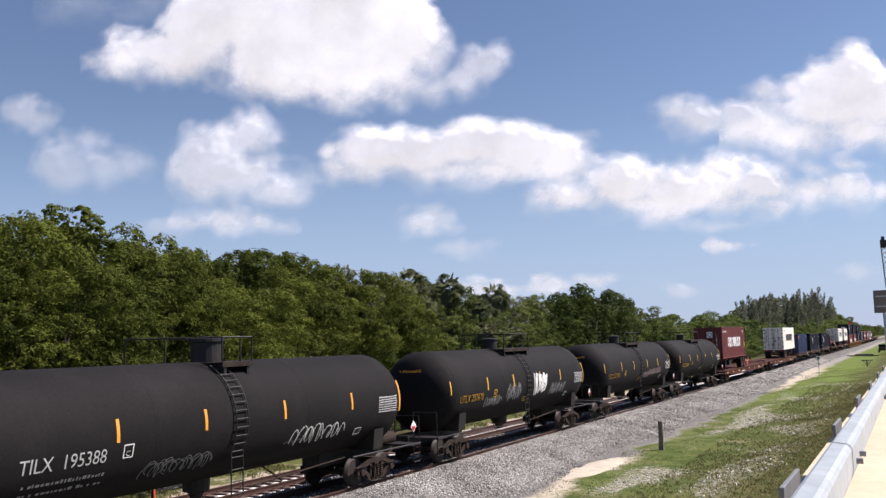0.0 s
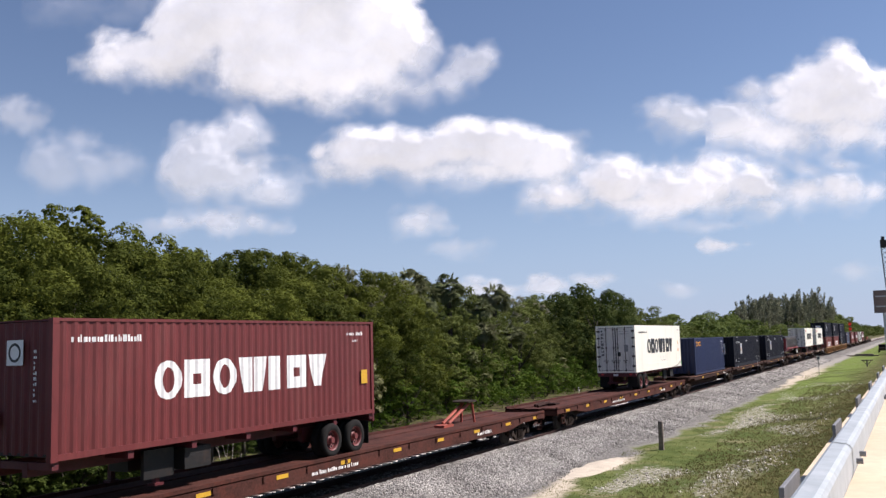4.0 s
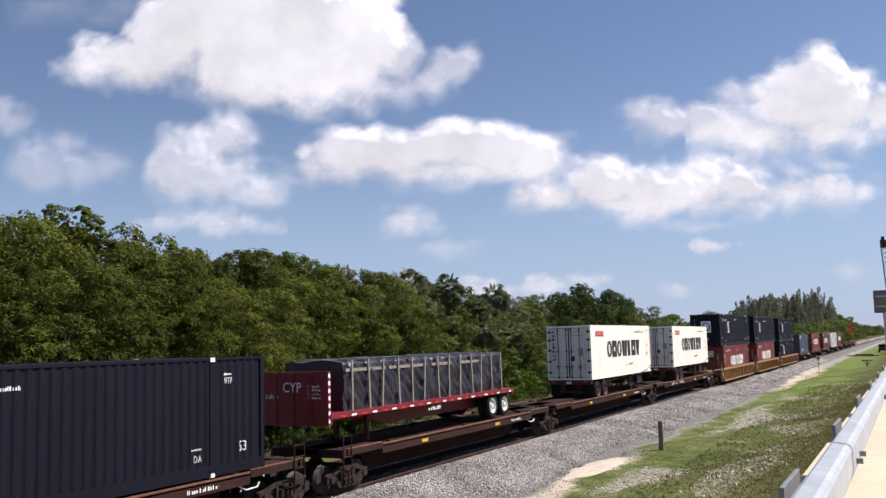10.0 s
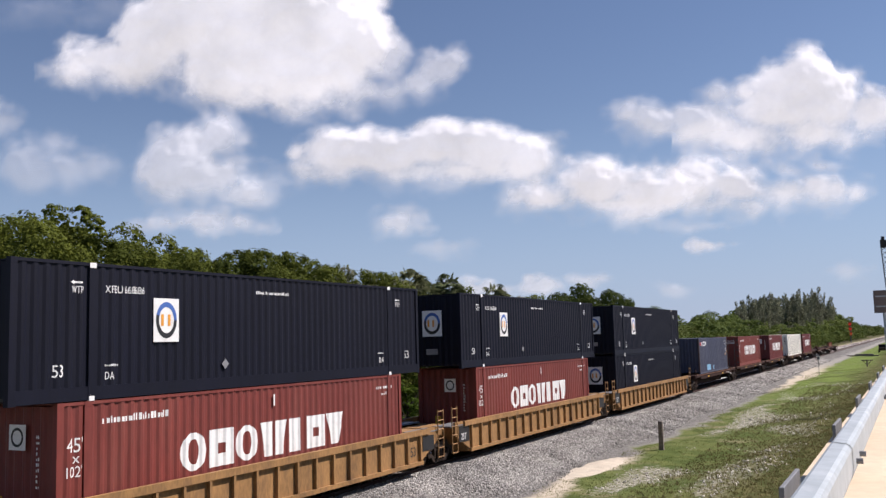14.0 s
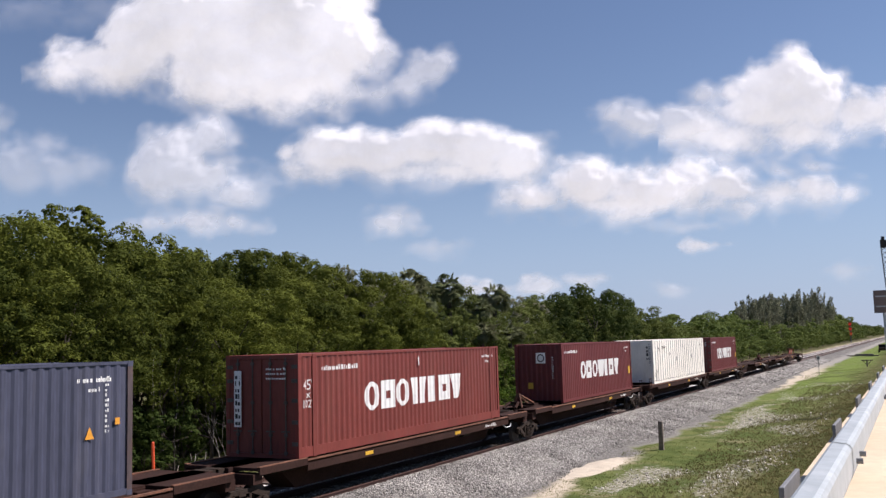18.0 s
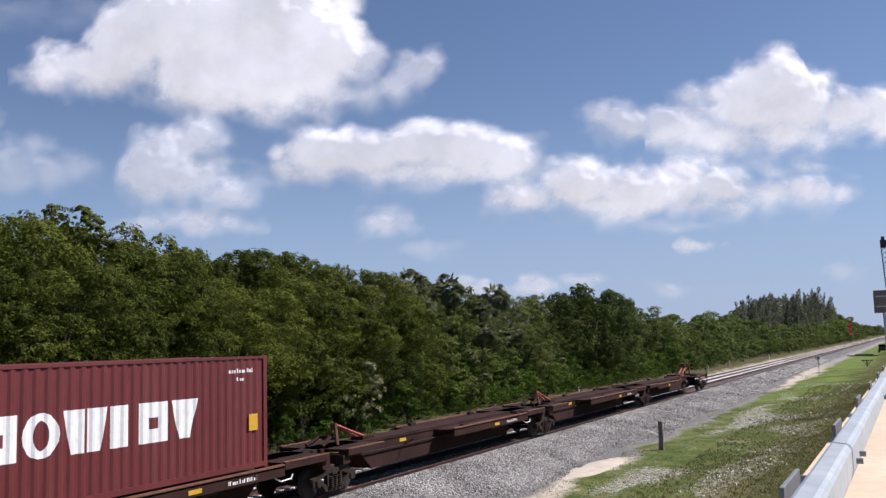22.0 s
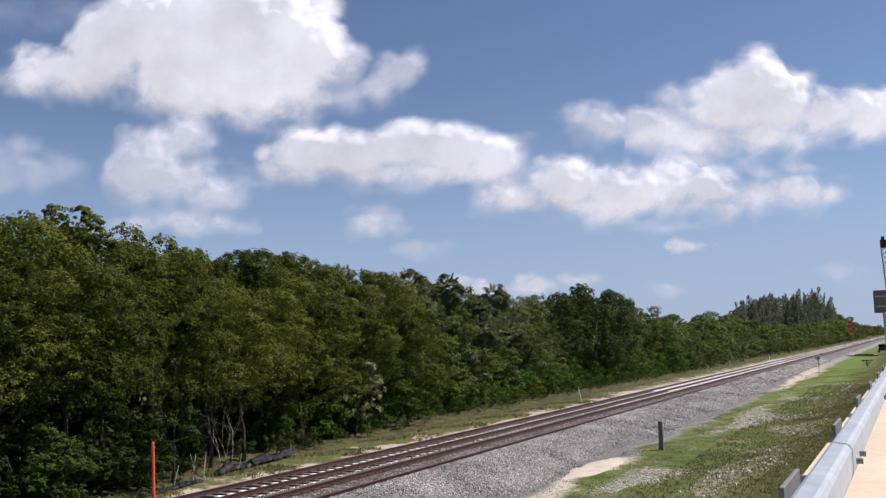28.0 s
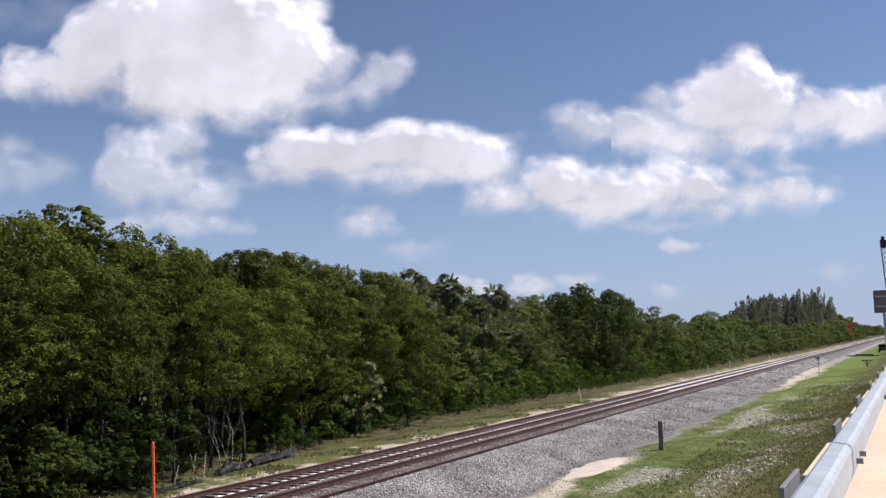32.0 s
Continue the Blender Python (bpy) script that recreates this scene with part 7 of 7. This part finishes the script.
def cloud(puffs, drift, veil=1.0, seed=0, soft=36.0):
    """A cumulus as one billowing sheet. Puffs (x, y, radius x, radius y) in units of the picture plane at 14 s; drift in the same a second."""
    rng = np.random.default_rng(seed + 50)
    px = np.array(puffs, float)
    cx, cy = px[:, 0].mean(), px[:, 1].mean()
    px[:, 0] -= cx
    px[:, 1] = cy - px[:, 1]
    heads = [px]
    for x, y, rx, ry in px:
        small = min(rx, ry)
        k = int(5 + small / 9)
        a = rng.uniform(-0.5, math.pi + 0.5, k)
        q = rng.uniform(0.5, 0.86, k)
        r = small * rng.uniform(0.22, 0.45, k)
        heads.append(np.stack([x + np.cos(a) * rx * q, y + np.sin(a) * ry * q, r * rng.uniform(1.0, 1.3, k), r], -1))
    allp = np.concatenate(heads)
    x0, x1 = (allp[:, 0] - allp[:, 2]).min() - 30, (allp[:, 0] + allp[:, 2]).max() + 30
    y0, y1 = (allp[:, 1] - allp[:, 3]).min() - 30, (allp[:, 1] + allp[:, 3]).max() + 30
    step = 5.0
    xs, ys = np.arange(x0, x1, step), np.arange(y0, y1, step)
    gx, gy = np.meshgrid(xs, ys, indexing="ij")
    far = np.full(gx.shape, -200.0)
    z = np.zeros(gx.shape)
    for x, y, rx, ry in allp:
        d2 = ((gx - x) / rx) ** 2 + ((gy - y) / ry) ** 2
        far = np.maximum(far, (1 - np.sqrt(d2)) * min(rx, ry))
        z = np.maximum(z, np.sqrt(np.clip(1 - d2, 0, 1)) * min(rx, ry) * 0.85)
    low = np.array([[noise.fractal((x * 0.014 + seed * 5.1, y * 0.02, seed * 1.3), 0.9, 2.0, 6) for y in ys] for x in xs])
    # crisp heads, ragged soft floors
    belly = np.clip((px[:, 1] - 0.3 * px[:, 3]).mean() - gy, 0, 60) / 60
    dens = (far + 15 * low) / (soft * (1 + 0.7 * belly)) + 0.34
    z += 14 * low
    for _ in range(18):
        z[1:-1] = 0.5 * z[1:-1] + 0.25 * (z[:-2] + z[2:])
        z[:, 1:-1] = 0.5 * z[:, 1:-1] + 0.25 * (z[:, :-2] + z[:, 2:])
    z += 7 * np.array([[noise.fractal((x * 0.03 + seed * 3.7, y * 0.036, seed * 2.1), 0.8, 2.0, 4) for y in ys] for x in xs])
    keep = dens > -0.55
    # the one piece that holds the densest place
    one = np.zeros(keep.shape, bool)
    one[np.unravel_index(np.argmax(dens), dens.shape)] = True
    for _ in range(900):
        grown = one.copy()
        grown[1:] |= one[:-1]
        grown[:-1] |= one[1:]
        grown[:, 1:] |= one[:, :-1]
        grown[:, :-1] |= one[:, 1:]
        grown &= keep
        if (grown == one).all():
            break
        one = grown
    keep = one
    ids = -np.ones(gx.shape, int)
    ids[keep] = np.arange(keep.sum())
    deep = 1 + seed % 7 * 0.07
    v = np.stack([gx[keep] * PX, gy[keep] * PX, z[keep] * PX], -1) * deep
    i, j = np.meshgrid(np.arange(len(xs) - 1), np.arange(len(ys) - 1), indexing="ij")
    q = np.stack([ids[i, j], ids[i + 1, j], ids[i + 1, j + 1], ids[i, j + 1]], -1).reshape(-1, 4)
    q = q[(q >= 0).all(1)]
    me = np_mesh(v, q, CLOUD)
    me.polygons.foreach_set("use_smooth", [True] * len(me.polygons))
    at = me.attributes.new("puff", "FLOAT", "POINT")
    at.data.foreach_set("value", np.clip(dens[keep], -1, 2).astype(np.float32))
    ob = tagged(new("cloud", me), "white fair-weather cumulus cloud drifting across the blue sky" if veil > 0.65 else "thin pale wisp of cloud in the blue sky", "cloud", "clouds")
    ob.color = (1, 1, 1, veil)
    dx, dy = drift
    base = CAM_POSE @ Matrix.Translation(((cx - 14 * dx - 784) * PX * deep, (441 - cy + 14 * dy) * PX * deep, -FAR * deep))
    CLOUDS.append((ob, base, (dx * deep, dy * deep)))


cloud([(200, 108, 88, 42), (270, 112, 95, 52), (285, 72, 95, 66), (385, 40, 125, 92), (425, 120, 110, 82), (520, 30, 135, 92), (545, 128, 125, 76), (622, 72, 80, 82), (612, 138, 58, 62), (150, 125, 58, 27), (480, -45, 190, 60)], (-5.8, 1.1), 1.0, 1)
cloud([(772, 128, 42, 32), (742, 150, 38, 30), (800, 112, 24, 26), (700, 115, 30, 40), (690, 168, 36, 22)], (-5.3, 0.47), 0.62, 2, 34)
cloud([(350, 262, 72, 44), (392, 242, 44, 38), (300, 292, 58, 48), (370, 312, 92, 42), (440, 342, 66, 26), (290, 335, 44, 24), (330, 300, 90, 60)], (-4.06, 0.25), 0.66, 3, 40)
cloud([(62, 292, 58, 48), (178, 292, 32, 26), (100, 252, 30, 20), (125, 300, 40, 25)], (-4.3, 0.3), 0.36, 4, 40)
cloud([(-10, 210, 44, 26)], (-4.6, 0.3), 0.42, 5, 30)
cloud([(365, 389, 84, 20), (430, 391, 42, 20), (330, 395, 60, 14)], (-2.5, 0.03), 0.66, 6, 26)
cloud([(600, 277, 84, 46), (690, 275, 96, 50), (782, 258, 84, 54), (850, 262, 84, 50), (930, 276, 68, 42), (548, 300, 44, 22), (750, 302, 190, 22)], (-4.05, 0.12), 0.95, 7)
cloud([(690, 392, 56, 20), (710, 387, 42, 18)], (-3.4, 0.05), 0.66, 8, 24)
cloud([(775, 440, 50, 14)], (-2.8, 0.05), 0.42, 9, 24)
cloud([(958, 352, 62, 30), (1050, 326, 68, 50), (1128, 336, 68, 46), (1080, 362, 145, 24), (1178, 342, 44, 40)], (-3.5, 0.12), 1.0, 10)
cloud([(1230, 320, 52, 50), (1290, 332, 75, 42), (1368, 342, 92, 28), (1450, 338, 74, 28), (1510, 338, 34, 20), (1300, 362, 112, 20), (1392, 300, 34, 14), (1448, 296, 26, 10)], (-3.2, 0.2), 0.92, 11)
cloud([(1420, 158, 66, 68), (1370, 190, 75, 58), (1468, 182, 54, 68), (1530, 200, 84, 40), (1400, 242, 130, 34), (1310, 246, 92, 30), (1622, 195, 78, 48), (1710, 190, 84, 52)], (-5.95, 0.3), 1.0, 12)
cloud([(1235, 216, 84, 36), (1150, 216, 70, 34), (1108, 205, 40, 24), (1265, 170, 40, 22)], (-5.95, 0.4), 0.72, 21, 32)
cloud([(1218, 402, 55, 12)], (-3.0, 0.05), 0.42, 13, 22)
cloud([(1250, 435, 42, 13), (1275, 431, 26, 12)], (-2.34, 0.0), 0.85, 14, 14)
cloud([(795, 502, 22, 8), (832, 494, 26, 12), (866, 498, 22, 10), (900, 500, 20, 9), (936, 494, 20, 13), (965, 502, 22, 9), (880, 510, 100, 12)], (-1.0, 0.0), 0.66, 15, 15)
cloud([(1030, 495, 30, 9), (1055, 493, 22, 8)], (-1.0, 0.0), 0.62, 16, 20)
cloud([(1190, 512, 30, 10)], (-0.9, 0.0), 0.35, 17, 20)
cloud([(1495, 480, 26, 11)], (-1.2, 0.0), 0.4, 18, 20)
cloud([(120, 25, 100, 24), (190, 15, 60, 22)], (-5.0, 0.5), 0.16, 19, 40)
cloud([(285, 402, 60, 10)], (-2.4, 0.0), 0.3, 20, 24)


# ---- roadside things ----
def stake(name, label, category, x, y, h, r, m, lean=0.0, square=False):
    z = float(ground_z(np.array(x), np.array(y)))
    ob = thing(name, label, category, at=pose(x, y, z - 0.03, 0, lean))
    bm = boxes((-r, r, -r, r, -0.2, h)) if square else rod(bmesh.new(), (0, 0, -0.2), (0, 0, h), r, seg=10)
    if square:
        bmesh.ops.bevel(bm, geom=bm.edges[:], offset=r * 0.25, segments=2, affect="EDGES")
    part("post", bm, M[m], ob)
    return ob


def roadside():
    w = stake("wooden_post", "short dark weathered wooden post at the gravel edge", "post", 41.4, -6.15, 1.30, 0.10, "oldtie", 1.0, True)
    part("wire_loop", rods(0.012, ((0.11, -0.02, 0.5), (0.2, -0.05, 0.35)), ((0.2, -0.05, 0.35), (0.12, 0, 0.2))), M["galv_old"], w)
    o = stake("marker_stake", "tall orange plastic utility marker stake", "marker post", 24.35, 7.7, 2.05, 0.055, "orange_post", -2.0)
    part("cap", rod(bmesh.new(), (0, 0, 2.05), (0, 0, 2.09), 0.062, 0.04, seg=10), M["orange_post"], o)
    for k, (x, y, h, lean) in enumerate(((73.5, 8.6, 1.35, -22), (132, 9.6, 1.2, 0), (196, 10.0, 1.3, 0), (152, 10.2, 1.2, 0))):
        p = stake("trackside_marker", "white plastic trackside marker post" + (", leaning" if k == 0 else ""), "marker post", x, y, h, 0.07 if k == 0 else 0.06, "white_post", lean)
        part("band", rod(bmesh.new(), (0, 0, h * 0.9), (0, 0, h), 0.075, seg=10), M["black"], p)
    s = stake("sign_post", "thin steel post with a small white plate beside the track", "sign", 119, -6.1, 2.35, 0.035, "galv_old")
    part("plate", boxes((-0.02, -0.01, -0.2, 0.2, 1.85, 2.35)), M["white_post"], s)
    part("plate_mark", boxes((-0.026, -0.021, -0.12, 0.12, 1.95, 2.2)), M["dark_mark"], s)
    # fallen black plastic sheet along the wood edge
    ob = thing("plastic_sheet", "crumpled black plastic silt fence lying along the wood", "silt fence")
    rng = random.Random(2)
    for x0, x1, y0, y1, tall in ((24.6, 28.2, 8.6, 9.1, 0.10), (29.6, 32.4, 9.5, 9.9, 0.34), (32.2, 36.2, 9.8, 10.4, 0.46)):
        v, f = [], []
        n, m = 34, 9
        for i in range(n + 1):
            t = i / n
            for j in range(m + 1):
                u = j / m
                x = x0 + (x1 - x0) * t
                y = y0 + (y1 - y0) * t + 0.42 * (u - 0.5) + 0.12 * noise.noise((x * 1.7, u * 2, 3))
                rise = tall * math.sin(math.pi * min(1, 0.1 + u * 0.75)) * (0.75 + 0.9 * noise.noise((x * 0.8, 0, 0)))
                v.append((x, y, float(ground_z(np.array(x), np.array(y))) + 0.02 + max(0.0, rise) + 0.13 * noise.noise((x * 4.6, u * 5, 0))))
        for i in range(n):
            for j in range(m):
                a = i * (m + 1) + j
                f.append((a, a + 1, a + m + 2, a + m + 1))
        part("sheet", np_mesh(v, f, M["plastic"]), None, ob)
    for k in range(5):
        x = 26.5 + k * 2.3
        y = 8.9 + (x - 26.5) * 0.15
        part("stake", rod(bmesh.new(), (x, y, -0.9), (x + rng.uniform(-0.35, 0.35), y, rng.uniform(-0.45, 0.1)), 0.018, seg=6), M["pale_bark"], ob)
    log = thing("fallen_log", "pale weathered log lying at the wood edge", "log", at=pose(21.6, 7.9, -0.68, 0, 0, 12))
    bm = rod(bmesh.new(), (-1.3, 0, 0), (0, 0.04, 0.05), 0.12, 0.14, seg=9)
    rod(bm, (0, 0.04, 0.05), (1.2, -0.05, 0.0), 0.14, 0.08, seg=9)
    part("bole", bm, M["pale_bark"], log, smooth=True)
    part("stub", rod(bmesh.new(), (0.3, 0, 0.05), (0.5, -0.1, 0.36), 0.05, 0.02, seg=6), M["pale_bark"], log)
    tw = thing("sapling_with_tape", "bare sapling stems tied with pink marking tape", "shrub", at=pose(27.9, 9.2, -0.76))
    for k in range(3):
        part("stem", rod(bmesh.new(), (k * 0.3, 0, -0.1), (k * 0.3 + (-1) ** k * 0.3, 0.1, 1.1), 0.03, 0.015, seg=6), M["pale_bark"], tw)
        part("tape", boxes((k * 0.3 - 0.03, k * 0.3 + 0.09, -0.03, 0.04, 0.35 + 0.1 * k, 0.40 + 0.1 * k)), M["hitch"], tw)
    # signal far along the line
    sg = thing("track_signal", "distant railway signal with glowing red lights", "railway signal", at=pose(460, 9.5, -0.8))
    part("mast", rod(bmesh.new(), (0, 0, 0), (0, 0, 9.9), 0.2, seg=8), M["galv_old"], sg)
    glow = bpy.data.materials.new("red_signal_light")
    glow.use_nodes = True
    e = glow.node_tree.nodes.new("ShaderNodeEmission")
    e.inputs[0].default_value, e.inputs[1].default_value = (1.0, 0.08, 0.05, 1), 0.24
    glow.node_tree.links.new(e.outputs[0], glow.node_tree.nodes["Material Output"].inputs[0])
    for z in (4.2, 6.4, 8.6):
        hd = part("signal_head", boxes((-0.3, 0.3, -0.6, 0.6, z - 1.0, z + 1.0)), M["hitch"], sg)
        part("lens", lathe([(-0.42, 0.5), (-0.32, 0.62)], "x", 16), glow, hd, at=pose(0, 0, z))
    # road sign on its post and the lattice boom of a crane, by the road ahead
    sign = thing("road_sign", "square road sign seen from behind on a steel post", "road sign", at=pose(60, -15.25, -0.3))
    part("post", rod(bmesh.new(), (0, 0, -0.2), (0, 0.1, 7.0), 0.11, 0.09, seg=12), M["galv"], sign)
    part("panel", boxes((-0.12, -0.08, -0.62, 0.62, 5.85, 7.2)), M["sign_back"], sign)
    part("brace", boxes((-0.16, -0.12, -0.5, 0.5, 6.2, 6.28), (-0.16, -0.12, -0.5, 0.5, 6.8, 6.88)), M["galv"], sign)
    crane = thing("crane", "crawler crane with a tall dark lattice boom beside the road", "crane", at=pose(215, -13.6, -0.6))
    boom = bmesh.new()
    n, z0, z1 = 20, 3.0, 23.2
    foot, head = Vector((0, 0.2, z0)), Vector((0.5, 1.35, z1))
    for i in range(n):
        a, b = foot.lerp(head, i / n), foot.lerp(head, (i + 1) / n)
        c = 0.85 * (1 - 0.25 * i / n)
        cor = [Vector((sx * c, sy * c, 0)) for sx, sy in ((-1, -1), (1, -1), (1, 1), (-1, 1))]
        for k in range(4):
            rod(boom, a + cor[k], b + cor[k], 0.10, seg=5)
            rod(boom, a + cor[k], b + cor[(k + 1) % 4], 0.06, seg=4)
    part("boom", boom, M["black"], crane)
    part("boom_head", boxes((-0.3, 1.2, 0.7, 2.1, z1 - 0.4, z1 + 1.2), (0.2, 0.8, 1.2, 1.9, z1 + 1.2, z1 + 2.0)), M["black"], crane)
    part("cab", boxes((-2.2, 2.2, -1.6, 1.4, 1.1, 3.4)), M["hitch"], crane)
    for y in (-1.4, 1.3):
        part("crawler", extrude([(-3.0, 0.3), (-2.6, 0.0), (2.6, 0.0), (3.0, 0.3), (3.0, 0.8), (2.6, 1.1), (-2.6, 1.1), (-3.0, 0.8)], y - 0.4, y + 0.4), M["truckm"], crane)
    tk = thing("pickup_truck", "dark pickup truck parked beside the tracks far off", "truck", at=pose(236, -10.0, -0.66))
    part("body", extrude([(-2.7, 0.55), (2.7, 0.55), (2.7, 1.15), (1.3, 1.25), (0.7, 1.95), (-0.9, 1.95), (-1.1, 1.2), (-2.7, 1.15)], -0.95, 0.95), M["truckm"], tk)
    part("window", boxes((-1.12, -1.0, -0.75, 0.75, 1.3, 1.8)), M["plastic"], tk)
    for x in (-1.7, 1.75):
        for y in (-0.9, 0.9):
            part("wheel", lathe([(-0.13, 0.2), (-0.13, 0.38), (0.13, 0.38), (0.13, 0.2)], "y", 16), M["tyre"], tk, at=pose(x, y, 0.38))
    bar = thing("wooden_stand", "small weathered wooden stand on the grass", "stand", at=pose(143, -10.4, -0.66))
    part("post", boxes((-0.1, 0.1, -0.1, 0.1, -0.2, 0.95)), M["oldtie"], bar)
    part("crossbar", boxes((-0.1, 0.1, -0.8, 0.8, 0.95, 1.08)), M["oldtie"], bar)
    for y in (-1, 1):
        part("brace", rods(0.05, ((0, y * 0.1, 0.45), (0, y * 0.55, 0.96))), M["oldtie"], bar)
    planks = thing("plank_stack", "low stack of weathered planks beside the track", "planks", at=pose(205, -7.0, -0.66))
    for k, (x0, x1, y0, y1) in enumerate(((-0.6, 0.0, -3.0, 2.2), (0.05, 0.6, -2.4, 3.0), (-0.3, 0.3, -2.0, 1.4))):
        part("plank", boxes((x0, x1, y0, y1, 0.0 + 0.26 * (k == 2), 0.25 + 0.26 * (k == 2))), M["timber"], planks)
    dirt = thing("sand_heap", "low pale heap of sand beside the track", "sand", at=pose(36.0, -4.85, -0.70, 0, 0, -6))
    v, f = [], []
    n, m = 22, 14
    for i in range(n + 1):
        for j in range(m + 1):
            a, b = i / n * 2 - 1, j / m * 2 - 1
            r = max(0.0, 1 - a * a - b * b + 0.5 * noise.noise((a * 4.0, b * 2.2, 3.1)) * (1 - max(abs(a), abs(b)) ** 4))
            v.append((a * 4.2, b * 0.9 * (1 - 0.25 * a), 0.17 * r ** 0.7 + 0.05 * noise.noise((a * 6, b * 4, 0)) * r - 0.03))
    for i in range(n):
        for j in range(m):
            q = i * (m + 1) + j
            f.append((q, q + m + 1, q + m + 2, q + 1))
    me = np_mesh(v, f, mat("pale_sand", (0.50, 0.44, 0.35), 0.95, var=0.2, scale=2.0, fine=20, bump=0.4))
    me.polygons.foreach_set("use_smooth", [True] * len(me.polygons))
    part("mound", me, None, dirt)


roadside()


def motions():
    """The train runs at one speed; the clouds drift."""
    for ob, u, y, z in MOVING:
        walk(ob, [(0.0, pose(u, y, z)), (32.0, pose(u - SPEED * 32.0, y, z))])
    for ob, base, drift in CLOUDS:
        walk(ob, [(0.0, base), (32.0, base @ Matrix.Translation((drift[0] * 32.0 * PX, -drift[1] * 32.0 * PX, 0)))])


motions()
